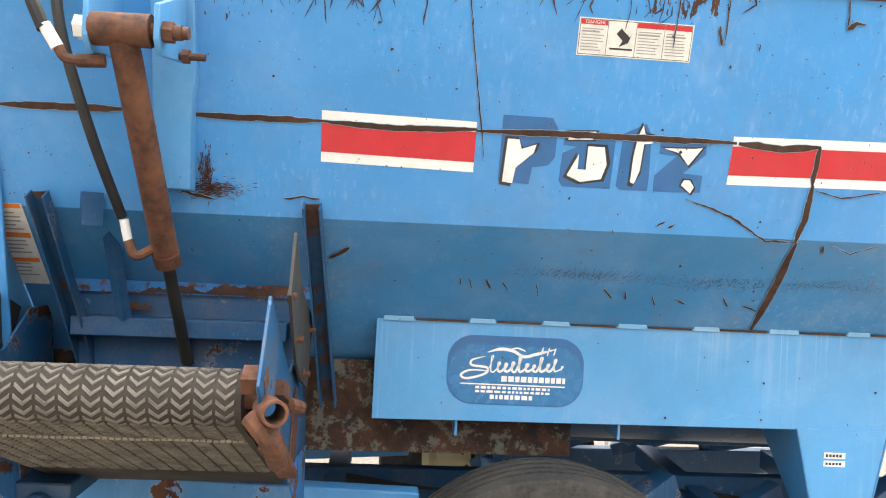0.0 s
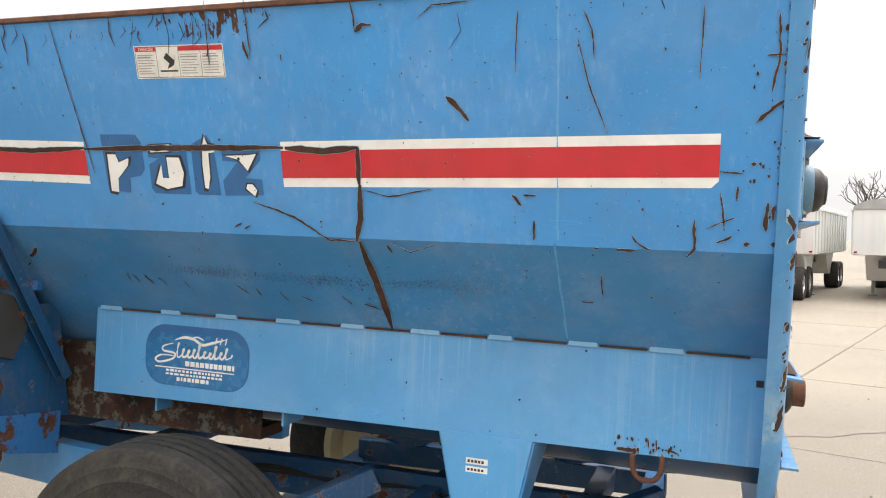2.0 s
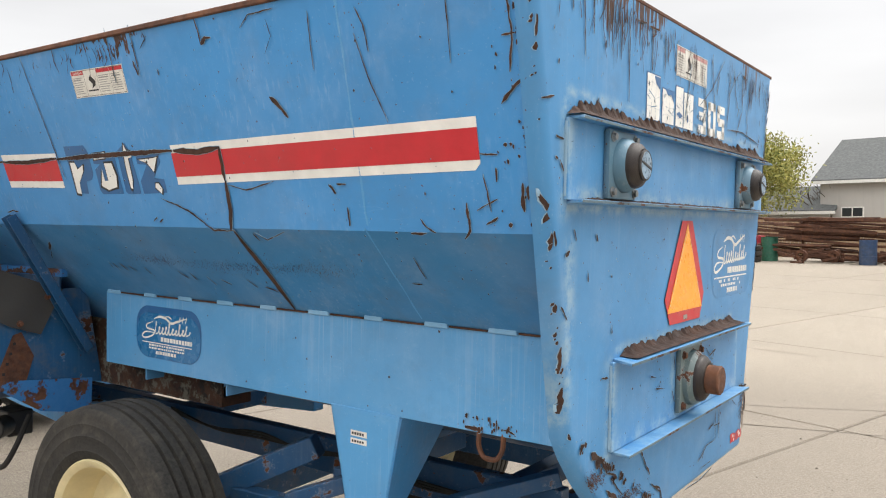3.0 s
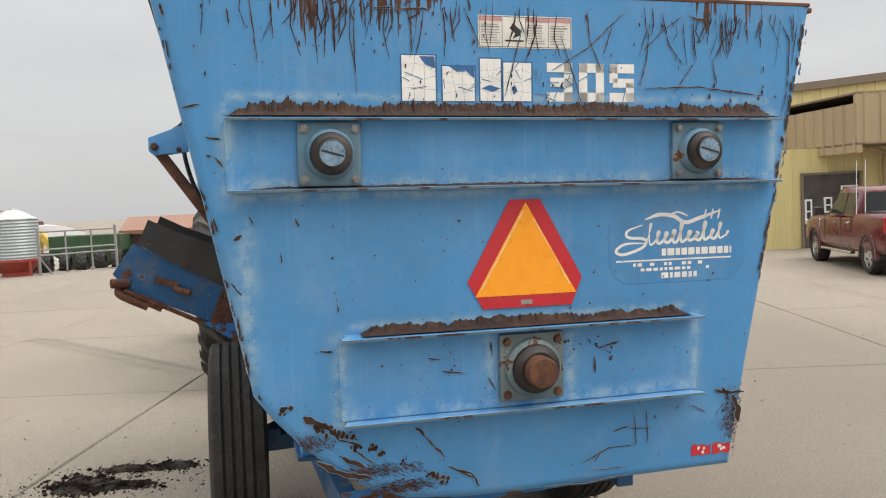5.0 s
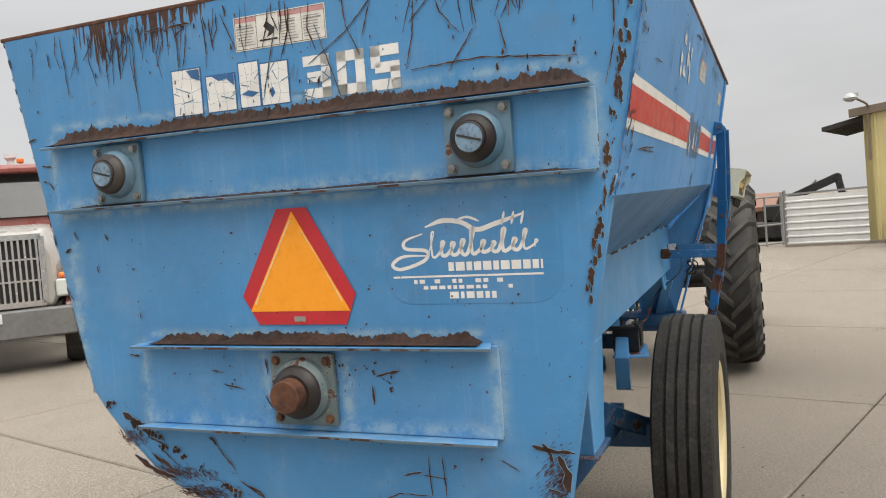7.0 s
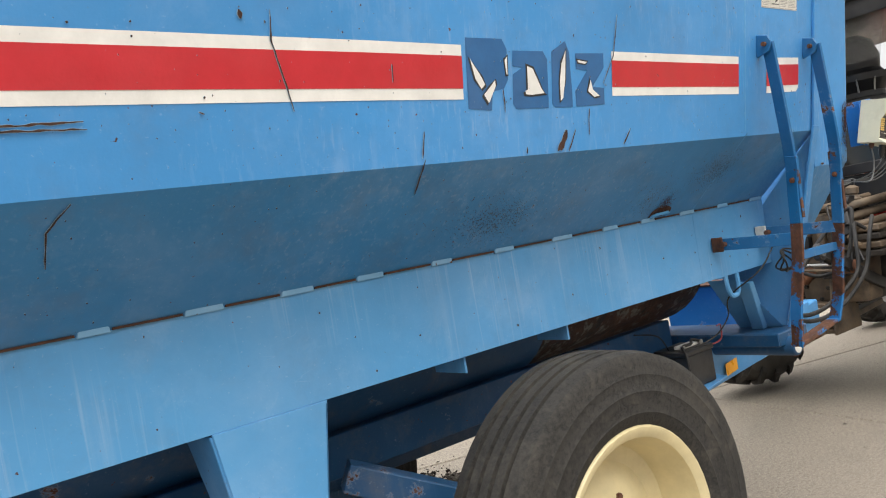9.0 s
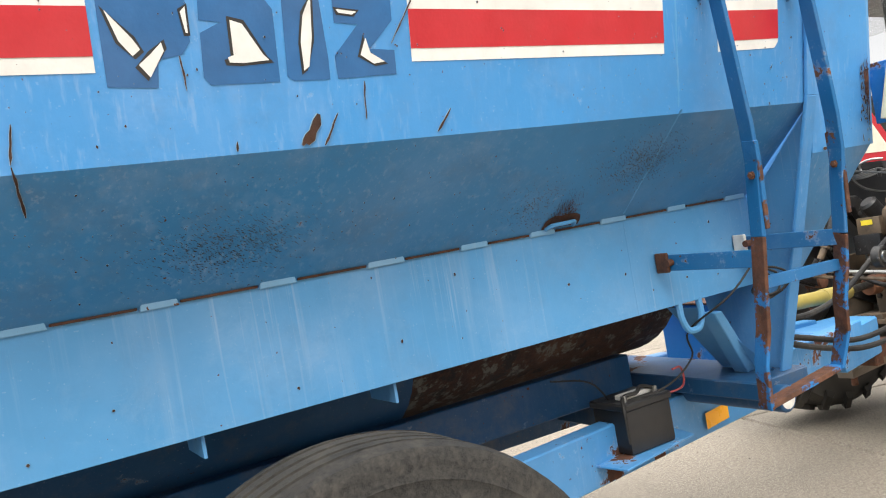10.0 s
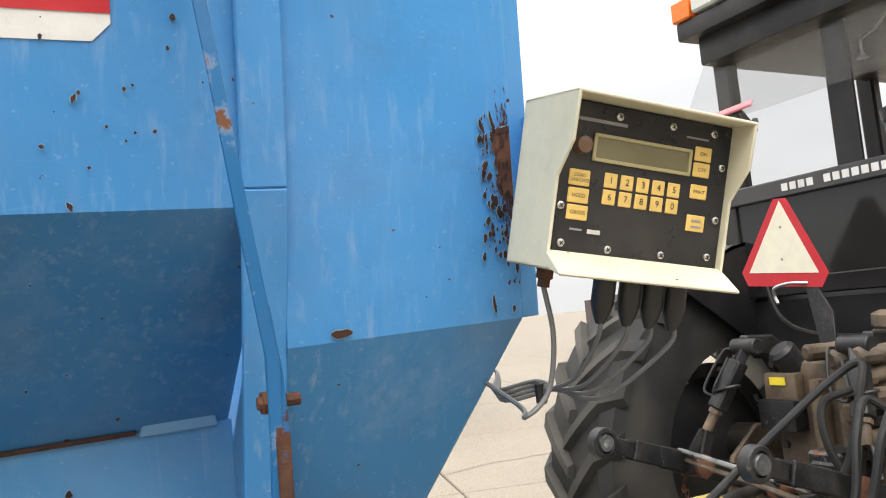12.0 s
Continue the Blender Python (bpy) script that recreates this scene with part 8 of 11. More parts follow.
part("label", bm, plain("yellow_label", rgb(0.80, 0.62, 0.03), 0.4), tractor, "small yellow warning label")
bm = B()
lathe(bm, (0.66, -0.10, 1.335), (0.3, -0.1, 0.4), [(0.055, -0.05), (0.055, 0.035), (0.04, 0.05)], 16, closed=False)
part("filter_cap", bm, M_BLACK_PAINT, tractor, "black round filter cap")
for y, z in ((-0.17, 1.31), (-0.15, 1.0), (-0.16, 0.90), (-0.14, 0.80), (0.02, 0.92), (0.02, 0.78), (-0.04, 0.70), (-0.19, 1.16), (0.14, 0.98)):
    bm = B()
    lathe(bm, (0.655, y, z), (1, 0, 0), [(0.016, 0), (0.016, 0.018), (0.008, 0.02)], 6, closed=False)
    part("bolt", bm, M_OIL_DARK, tractor)
for y, z, r in ((0.10, 1.37, 0.026), (0.20, 1.345, 0.03), (0.30, 1.36, 0.028), (0.27, 1.28, 0.03), (0.33, 1.22, 0.026), (0.24, 1.16, 0.034), (0.31, 1.08, 0.024)):
    bm = B()
    rod(bm, (0.30, y + 0.16, z + 0.03), (0.73, y - 0.03, z - 0.01), r, 12)
    lathe(bm, (0.73, y - 0.03, z - 0.01), (1, -0.3, 0), [(r * 1.25, -0.05), (r * 1.25, 0.02), (r * 0.8, 0.03)], 10, closed=False)
    part("coupler_pipe", bm, M_OIL, tractor, "dust-caked hydraulic pipe")
for i, z in enumerate((1.00, 1.06, 1.12, 1.18)):
    bm = B()
    box(bm, (0.60, 0.30, z), (0.20, 0.30, 0.045))
    part("remote_valve", bm, M_OIL if i % 2 else M_OIL_DARK, tractor, bev=0.008)
bm = B()
lathe(bm, (0.58, 0.26, 1.38), (0, 0.1, 1), [(0.055, 0), (0.06, 0.02), (0.035, 0.05), (0.045, 0.06), (0.045, 0.10), (0.02, 0.115)], 14, closed=False)
part("dust_cap", bm, M_OIL, tractor, "dust-caked cap")
bm = B()
span(bm, 0.66, 0.82, 0.06, 0.20, 0.86, 1.02)
span(bm, 0.82, 0.84, 0.08, 0.18, 0.90, 0.99)
part("auxiliary_block", bm, M_BLACK_PAINT, tractor, "black hydraulic block", bev=0.012)
# power take-off and drawbar frame
bm = B()
rod(bm, (0.60, -0.10, 0.90), (0.76, -0.10, 0.885), 0.05, 18, 0.045)
rod(bm, (0.76, -0.10, 0.885), (0.83, -0.105, 0.875), 0.062, 18, 0.05)
part("power_take_off", bm, M_RUST, tractor, "rust-brown drive coupling", bev=0.004)
for y in (-0.34, 0.10):
    bm = B()
    solid(bm, [(0.45, y, 0.46), (0.86, y, 0.46), (0.86, y, 0.66), (0.78, y, 0.95), (0.62, y, 1.06), (0.45, y, 1.06)], (0, 0.02, 0))
    part("side_plate", bm, M_OIL, tractor, "thick dusty drawbar side plate", bev=0.004)
bm = B()
span(bm, 0.42, 0.86, -0.33, 0.10, 0.66, 0.685)
box(bm, (0.80, -0.12, 0.70), (0.06, 0.16, 0.03))
part("guard_shelf", bm, M_OIL, tractor, "dusty steel guard shelf", bev=0.003)
bm = B()
span(bm, 0.40, 0.84, -0.33, 0.10, 0.47, 0.50)
part("drawbar_guide", bm, M_OIL, tractor, bev=0.003)
bm = B()
bar(bm, (-0.4, -0.10, 0.52), (1.36, 0.02, 0.475), 0.09, 0.045)
part("drawbar", bm, M_OIL, tractor, "flat steel drawbar", bev=0.004)
bm = B()
rod(bm, (1.28, 0.015, 0.40), (1.28, 0.015, 0.60), 0.018, 12)
lathe(bm, (1.28, 0.015, 0.55), (0, 0, 1), [(0.04, 0), (0.04, 0.015)], 14, closed=False)
part("hitch_pin", bm, M_RUST, tractor)
# lift arms, lift rods and lower links
for s in (-1, 1):
    y = s * 0.27
    bm = B()
    solid(bm, [(0.36, y - 0.02, z) if i else (0.36, y - 0.02, z) for i, z in enumerate((1.20, 1.30))] + [(0.55, y - 0.02, 1.42), (0.70, y - 0.02, 1.43), (0.72, y - 0.02, 1.36), (0.60, y - 0.02, 1.34), (0.50, y - 0.02, 1.20)], (0, 0.045, 0))
    part("lift_arm", bm, M_BLACK_PAINT, tractor, "curved black lift arm", bev=0.008)
    top, bot = Vector((0.72, y - 0.03 * s, 1.385)), Vector((0.92, s * 0.37, 0.99))
    bm = B()
    rod(bm, top + Vector((0, -0.06, 0)), top + Vector((0, 0.06, 0)), 0.034, 16)
    bar(bm, top, top.lerp(bot, 0.16), 0.05, 0.04)
    part("clevis", bm, M_BLACK_PAINT, tractor, "black clevis with pin", bev=0.005)
    bm = B()
    bar(bm, top.lerp(bot, 0.14), top.lerp(bot, 0.60), 0.062, 0.062, (1, 0, 0.4))
    barrel = part("lift_rod", bm, M_BLACK_PAINT, tractor, "square worn turnbuckle body", bev=0.008)
    bm = B()
    rod(bm, top.lerp(bot, 0.58), top.lerp(bot, 0.80), 0.02, 12)
    rod(bm, top.lerp(bot, 0.60), top.lerp(bot, 0.64), 0.028, 8)
    part("thread", bm, M_OIL, barrel)
    bm = B()
    a, b = top.lerp(bot, 0.02) + Vector((0.01, -0.06, 0)), top.lerp(bot, 0.42) + Vector((0.035, -0.05, 0))
    hose(bm, [a, a + Vector((0.02, -0.03, -0.01)), a.lerp(b, 0.9) + Vector((0.01, -0.03, 0)), b + Vector((0, 0.02, -0.015)), b + Vector((0, 0.03, 0.02)), a.lerp(b, 0.2) + Vector((0.01, 0.015, 0))], 0.006, 7)
    c0 = top.lerp(bot, 0.40)
    hose(bm, [c0 + Vector((0.045 * math.cos(q), 0.055 * math.sin(q), 0.012 * math.sin(q))) for q in (k * math.pi / 5 for k in range(11))], 0.007, 7, 3)
    part("locking_clip", bm, M_BLACK_PAINT, barrel, "bent wire locking clip")
    bm = B()
    for dy in (-0.035, 0.035):
        bar(bm, top.lerp(bot, 0.80) + Vector((0, dy * 0.4, 0)), bot + Vector((0, dy, -0.02)), 0.014, 0.04)
    part("yoke", bm, M_BLACK_PAINT, tractor, "forked yoke", bev=0.003)
    # lower link with its ball end
    l0, l1 = Vector((0.20, s * 0.30, 0.68)), Vector((1.40, s * 0.35, 1.10))
    bm = B()
    bar(bm, l0, l0.lerp(l1, 0.78), 0.03, 0.085)
    link = part("lower_link", bm, M_BLACK_PAINT, tractor, "black flat lower hitch link", bev=0.005)
    bm = B()
    for dy in (-0.03, 0.03):
        bar(bm, l0.lerp(l1, 0.62) + Vector((0, dy, 0)), l0.lerp(l1, 0.90) + Vector((0, dy, 0)), 0.014, 0.075)
    bar(bm, l0.lerp(l1, 0.70), l0.lerp(l1, 0.96), 0.035, 0.06)
    part("link_end", bm, M_BLACK_PAINT, link, "worn telescopic link end", bev=0.004)
    bm = B()
    lathe(bm, l1 + Vector((0, -0.022, 0)), (0, 1, 0), [(0.056, 0), (0.056, 0.044), (0.038, 0.046), (0.036, 0.0)], 24)
    part("ball_socket", bm, M_BLACK_PAINT, link, bev=0.003)
    bm = B()
    lathe(bm, l1 + Vector((0, -0.03, 0)), (0, 1, 0), [(0.030, 0), (0.037, 0.03), (0.030, 0.06), (0.017, 0.06), (0.017, 0.0)], 20)
    part("ball", bm, M_STEEL, link, "bright worn ball")
    bm = B()
    for k in range(9):
        c0 = l0.lerp(l1, 0.66) + Vector((0.01 * math.sin(k * 2.1), -0.05, -0.012 - 0.022 * k))
        ax = Vector((1, 0, 0)) if k % 2 else Vector((0, 1, 0))
        hose(bm, [c0 + ax * 0.008 * math.cos(q) + Vector((0, 0, 0.015 * math.sin(q))) for q in (j * math.pi / 3 for j in range(7))], 0.003, 5, 2)
    part("chain", bm, M_RUST, link, "short hanging chain")
    bm = B()
    lathe(bm, l0.lerp(l1, 0.64) + Vector((0, -0.05, 0)), (0, 1, 0), [(0.045, 0), (0.045, 0.10), (0.02, 0.11)], 18, closed=False)
    part("link_pin", bm, M_RUST, link, "rusty pin boss")
for z, y0, y1 in ((0.0, -0.33, 0.36), (-0.035, -0.30, 0.33)):
    bm = B()
    rod(bm, (1.05, y0, 1.02 + z), (1.20, y1, 0.99 + z), 0.010, 8)
    part("stabiliser_rod", bm, M_STEEL if z == 0 else M_OIL, tractor, "thin steel stabiliser rod")
# slow-vehicle sign on its bracket
bm = B()
solid(bm, [(0.545, -0.06, 1.62), (0.545, -0.01, 1.61), (0.60, 0.09, 1.50), (0.62, 0.10, 1.33), (0.62, 0.04, 1.33)], (0.012, 0, 0))
part("sign_bracket", bm, M_BLACK_PAINT, tractor, "bent black sign bracket", bev=0.002)
bm = B()
hose(bm, [(0.56, -0.04, 1.615), (0.60, -0.10, 1.62), (0.62, -0.15, 1.605), (0.61, -0.16, 1.575), (0.615, -0.145, 1.545)], 0.007, 7)
part("wire_hook", bm, M_STEEL, tractor, "bent wire hook")
bm = B()
SG = Matrix.Translation((0.56, -0.15, 1.61)) @ Matrix.Rotation(radians(-5), 4, "X")
pt = lambda y, z, o=0.0: SG @ Vector((o, y, z))
solid(bm, [pt(-0.175, 0), pt(0.175, 0), pt(0.205, 0.055), pt(0.03, 0.355), pt(-0.03, 0.355), pt(-0.205, 0.055)], (0.004, 0, 0))
sign = part("slow_vehicle_sign", bm, M_RED, tractor, "triangular sign with red border and cream centre")
bm = B()
solid(bm, [pt(-0.165, 0.055, 0.004), pt(0.165, 0.055, 0.004), pt(0.0, 0.345, 0.004)], (0.0015, 0, 0))
part("sign_centre", bm, plain("faded_cream_film", rgb(0.80, 0.74, 0.58), 0.4, vary=0.08), sign, "faded cream triangle")
for z in (0.11, 0.24):
    bm = B()
    lathe(bm, pt(0, z, 0.005), (1, 0, 0), [(0.006, 0), (0.005, 0.003)], 10, closed=False)
    part("rivet", bm, M_STEEL, sign)
# cab
cab = sub("cab", tractor, "glazed black cab with overhanging roof")
cab.location.z = 0.07
bm = B()
solid(bm, [(0.43, -0.68, 2.75), (0.43, 0.83, 2.75), (-1.15, 0.80, 2.75), (-1.15, -0.66, 2.75)], (0, 0, 0.09))
solid(bm, [(0.36, -0.62, 2.62), (0.36, 0.76, 2.62), (-1.10, 0.74, 2.62), (-1.10, -0.62, 2.62)], (0, 0, 0.14))
part("roof_underside", bm, M_CAB_BLACK, cab, "black roof overhang", bev=0.015, seg=2)
bm = B()
solid(bm, [(0.40, -0.66, 2.84), (0.40, 0.80, 2.84), (-1.12, 0.78, 2.84), (-1.12, -0.66, 2.84)], (0, 0, 0.14))
part("roof", bm, M_TRACTOR_RED, cab, "red cab roof", bev=0.05, seg=3)
for s in (-1, 1):
    bm = B()
    span(bm, 0.36, 0.445, 0.08 + s * 0.77, 0.08 + s * 0.66, 2.84, 2.94)
    part("marker_light", bm, M_LENS_ORANGE, cab, "orange marker light", bev=0.008)
    bm = B()
    span(bm, 0.37, 0.45, 0.08 + s * 0.64, 0.08 + s * 0.42, 2.85, 2.94)
    part("work_light", bm, M_LENS_CLEAR, cab, "clear ribbed work light", bev=0.01)
    for x, xt in ((0.14, 0.20), (-0.98, -0.90)):
        bm = B()
        bar(bm, (x, s * 0.66, 1.25), (xt, s * 0.62, 2.80), 0.07, 0.10, (0, 1, 0))
        part("pillar", bm, M_CAB_BLACK, cab, "black cab pillar", bev=0.012)
    bm = B()
    solid(bm, [(-0.94, s * 0.655, 1.30), (0.10, s * 0.655, 1.30), (0.16, s * 0.63, 2.76), (-0.90, s * 0.63, 2.76)], (0, 0.006, 0))
    g = part("side_glass", bm, M_GLASS, cab, "clear side glass", flat=True)
    g.visible_shadow = False
bm = B()
hose(bm, [(-0.85, 0.64, 2.66), (-0.90, 0.80, 2.70), (-0.92, 0.98, 2.69), (-0.92, 1.0, 2.64)], 0.010, 7)
lathe(bm, (-0.92, 1.0, 2.65), (0, 0, -1), [(0.015, 0), (0.03, 0.02), (0.03, 0.04)], 10, closed=False)
part("lamp_arm", bm, M_BLACK, cab, "thin curved lamp arm")
bm = B()
bar(bm, (0.22, -0.02, 1.98), (0.22, -0.02, 2.80), 0.115, 0.03, (1, 0, 0))
part("window_post", bm, M_CAB_BLACK, cab, bev=0.008)
# lower rear panel with its dark window and name strip
bm = B()
solid(bm, [(0.26, -0.66, 1.93), (0.26, 0.66, 1.93), (0.26, 0.66, 2.01), (0.26, -0.66, 2.01)], (0.05, 0, 0))
strip_ = part("name_strip", bm, plain("dark_grey_strip", rgb(0.05, 0.05, 0.052), 0.5), cab, "dark strip with white marks", bev=0.006)
for y0, y1 in ((-0.30, -0.13), (-0.09, 0.42)):
    bm = B()
    n = 4 if y1 - y0 < 0.3 else 12
    for i in range(n):
        span(bm, 0.310, 0.312, y0 + (y1 - y0) * i / n, y0 + (y1 - y0) * (i + 0.72) / n, 1.955, 1.988)
    part("name_mark", bm, M_WHITE, strip_, "white plain marks", flat=True)
bm = B()
for y0, y1, z0, z1 in ((-0.66, 0.66, 1.50, 1.58), (-0.66, -0.58, 1.58, 1.93), (0.58, 0.66, 1.58, 1.93)):
    span(bm, 0.27, 0.30, y0, y1, z0, z1)
part("window_frame", bm, M_CAB_BLACK, cab, bev=0.006)
bm = B()
span(bm, 0.276, 0.282, -0.58, 0.58, 1.58, 1.93)
part("lower_rear_glass", bm, M_GLASS_DARK, cab, "dark lower rear window")
bm = B()
span(bm, -0.95, 0.27, -0.64, 0.64, 1.22, 1.50)
part("cab_base", bm, M_CAB_BLACK, cab, "black cab floor box", bev=0.02)
# upper rear window swung open
bm = B()
w0, w1 = Vector((0.34, 0, 2.64)), Vector((0.56, 0, 2.27))
solid(bm, [w0 + Vector((0, -0.60, 0)), w0 + Vector((0, 0.60, 0)), w1 + Vector((0, 0.60, 0)), w1 + Vector((0, -0.60, 0))], (0.005, 0, 0.004))
pane = part("rear_window", bm, glass("tinted_cab_glass", (0.03, 0.028, 0.02), 0.14), cab, "tinted rear window swung open", flat=True)
pane.visible_shadow = False
bm = B()
bar(bm, w1.lerp(w0, 0.10) + Vector((0.015, -0.42, 0)), w1.lerp(w0, 0.12) + Vector((0.015, -0.20, 0)), 0.014, 0.035, (-0.3, 0, 0.45))
part("window_handle", bm, M_PINK, cab, "faded red window handle", bev=0.005)
bm = B()
bar(bm, w1 + Vector((-0.02, -0.27, 0.02)), w1 + Vector((-0.06, -0.24, -0.07)), 0.02, 0.02)
bar(bm, w1 + Vector((-0.05, -0.26, -0.06)), w1 + Vector((-0.02, -0.20, -0.03)), 0.02, 0.02)
part("window_latch", bm, M_BLACK, cab)
bm = B()
hose(bm, [(0.16, 0.20, 2.62), (0.18, 0.14, 2.55), (0.16, 0.06, 2.53), (0.16, 0.055, 2.47)], 0.008, 7)
lathe(bm, (0.16, 0.055, 2.46), (0, 0, -1), [(0.016, -0.01), (0.024, 0.012)], 10, closed=False)
part("cab_hook", bm, M_STEEL, cab, "small bent hook")
# seat seen through the window
bm = B()
lathe(bm, (-0.25, 0.12, 1.98), (0, 0, 1), [(0.20, 0), (0.21, 0.10), (0.17, 0.12), (0.17, 0.16), (0.24, 0.24), (0.245, 0.29), (0.19, 0.30), (0.16, 0.34), (0.17, 0.44), (0.13, 0.56), (0.05, 0.62)], 28, closed=False)
seat = part("seat", bm, M_BLACK, cab, "black round-backed driver seat")
for k in range(6):
    a = radians(-80 + 32 * k)
    bm = B()
    rod(bm, (-0.25 + 0.205 * math.cos(a), 0.12 + 0.205 * math.sin(a), 2.13), (-0.25 + 0.235 * math.cos(a), 0.12 + 0.235 * math.sin(a), 2.23), 0.007, 6)
    part("seat_stud", bm, M_STEEL, seat)
# hood and front end
bm = B()
solid(bm, [(-1.1, y, z) for y, z in ((-0.32, 1.05), (0.32, 1.05), (0.33, 1.62), (0.24, 1.72), (-0.24, 1.72), (-0.33, 1.62))], (-2.2, 0, -0.08))
part("hood", bm, M_TRACTOR_RED, tractor, "red engine hood", bev=0.02)
bm = B()
span(bm, -3.3, -1.2, -0.26, 0.26, 0.62, 1.03)
part("engine", bm, M_OIL_DARK, tractor, "greasy engine block", bev=0.03)
bm = B()
bar(bm, (-2.80, -0.80, 0.50), (-2.80, 0.80, 0.50), 0.12, 0.12)
part("front_axle", bm, M_BLACK_PAINT, tractor, bev=0.01)
bm = B()
rod(bm, (-2.0, 0.25, 1.65), (-2.0, 0.25, 2.60), 0.045, 14)
part("exhaust", bm, M_RUST_DARK, tractor, "dark exhaust stack")

# hydraulic hoses from the wagon to the tractor
for pts in ([(-3.75, 0.55, 1.08), (-4.3, 0.34, 1.00), (-4.9, 0.14, 1.02), (-5.35, 0.10, 1.20), (-5.62, 0.13, 1.34), (-5.68, 0.20, 1.39), (-5.63, 0.22, 1.30), (-5.55, 0.18, 1.05), (-5.50, 0.02, 0.96), (-5.60, -0.25, 1.02)],
            [(-3.80, 0.40, 1.02), (-4.3, 0.32, 0.90), (-4.8, 0.24, 0.80), (-5.2, 0.22, 0.83), (-5.40, 0.30, 0.98), (-5.50, 0.28, 1.18), (-5.62, 0.24, 1.28), (-5.68, 0.28, 1.24)],
            [(-3.80, 0.46, 1.0), (-4.3, 0.36, 0.86), (-4.8, 0.28, 0.765), (-5.2, 0.27, 0.80), (-5.38, 0.36, 0.98), (-5.48, 0.38, 1.20), (-5.62, 0.36, 1.32)],
            [(-5.70, 0.14, 1.30), (-5.60, 0.10, 1.26), (-5.57, 0.13, 1.12), (-5.60, 0.20, 0.98)]):
    bm = B()
    hose(bm, pts, 0.0135, 9, 8)
    thing("hydraulic_hose", bm, M_RUBBER, "black dusty hydraulic hose looped to the tractor", "hose", "hydraulic hoses")
bm = B()
hose(bm, [(-6.25, -0.62, 1.74), (-6.18, -0.50, 1.54), (-6.08, -0.25, 1.46), (-6.0, 0.15, 1.45)], 0.010, 7)
thing("trailer_cable", bm, M_RUBBER, "thin brown cable hanging behind the tractor cab", "cable")

# ---- buildings and fences round the yard ----
def ribbed(bm, p0, p1, z0, z1, pitch, rib=0.06, depth=0.04, thick=0.1, z1b=None):
    """Wall of vertical ribbed sheet from p0 to p1; z1b is the height at its far end."""
    p0, p1 = Vector((*p0, 0)), Vector((*p1, 0))
    d = (p1 - p0).normalized()
    n = Vector((d.y, -d.x, 0))
    ln = (p1 - p0).length
    prof, s = [(0, 0)], pitch / 2
    while s < ln - rib:
        prof += [(s - rib, 0), (s - rib * 0.5, depth), (s + rib * 0.5, depth), (s + rib, 0)]
        s += pitch
    prof += [(ln, 0)]
    top = lambda s: z1 + ((z1b if z1b is not None else z1) - z1) * s / ln
    front = [(p0 + d * s + n * o, s) for s, o in prof]
    lo = [bm.verts.new(p + Vector((0, 0, z0))) for p, s in front]
    hi = [bm.verts.new(p + Vector((0, 0, top(s)))) for p, s in front]
    for i in range(len(front) - 1):
        bm.faces.new((lo[i], lo[i + 1], hi[i + 1], hi[i]))
    back = [bm.verts.new(p + Vector((0, 0, z))) for p, z in ((p0 - n * thick, z0), (p1 - n * thick, z0), (p1 - n * thick, top(ln)), (p0 - n * thick, top(0)))]
    bm.faces.new(back[::-1])
    bm.faces.new((lo[0], hi[0], back[3], back[0]))
    bm.faces.new((hi[-1], lo[-1], back[1], back[2]))
    bm.faces.new(hi + [back[2], back[3]])


def wall_box(bm, p0, d, s0, s1, z0, z1, o0, o1):
    """Box along a wall that starts at p0 and runs along d; o is out of the wall."""
    n = Vector((d.y, -d.x, 0))
    a = Vector((*p0, 0)) + d * s0 + n * o0
    solid(bm, [a + Vector((0, 0, z0)), a + d * (s1 - s0) + Vector((0, 0, z0)), a + d * (s1 - s0) + Vector((0, 0, z1)), a + Vector((0, 0, z1))], n * (o1 - o0))


def sheet_metal(name, colour, vary=0.12):
    k = Nodes(name)
    c = k.mix(k.ramp(k.noise(0.7, 4.0), 0.3, 0.7), rgb(*(v * (1 - vary) for v in colour)), rgb(*colour))
    run = k.noise(1.0, 4.0, 0.6, k.at((5, 5, 0.35)))
    c = k.mix(k.math("MULTIPLY", k.ramp(run, 0.5, 0.75), 0.3), c, rgb(*(v * 0.62 for v in colour)))
    k.set(Base__Color=c, Roughness=0.5)
    return k.m


M_YWALL = sheet_metal("yellow_ribbed_sheet", (0.66, 0.56, 0.26))
M_TRIM = sheet_metal("brown_eave_trim", (0.20, 0.155, 0.11))
M_TAN = sheet_metal("tan_fascia_sheet", (0.42, 0.32, 0.19))
M_DOORWOOD = plain("weathered_dark_door", rgb(0.075, 0.066, 0.058), 0.7, vary=0.4, scale=3.0)
M_WHITE_SHEET = sheet_metal("white_ribbed_sheet", (0.74, 0.74, 0.71))
M_LAMP = plain("grey_lamp_housing", rgb(0.45, 0.46, 0.45), 0.4, 0.3)
M_PANE = plain("dark_window_pane", rgb(0.035, 0.04, 0.045), 0.1, vary=0.1, relief=0.0)
M_PIPE = painted("galvanised_pipe", rgb(0.27, 0.27, 0.26), rust=0.3, rough=0.5, fade=0.1, streaks=0.1)
# near-black that stands in for the shadow beneath the side overhang
M_SHADOW_IN = plain("overhang_shadow_colour", rgb(0.03, 0.028, 0.025), 0.9)
D1 = Vector((0.25, 0.97, 0)).normalized()
A0 = (-24.5, 4.0)
at1 = lambda s, o=0.0: Vector((A0[0], A0[1], 0)) + D1 * s + Vector((D1.y, -D1.x, 0)) * o
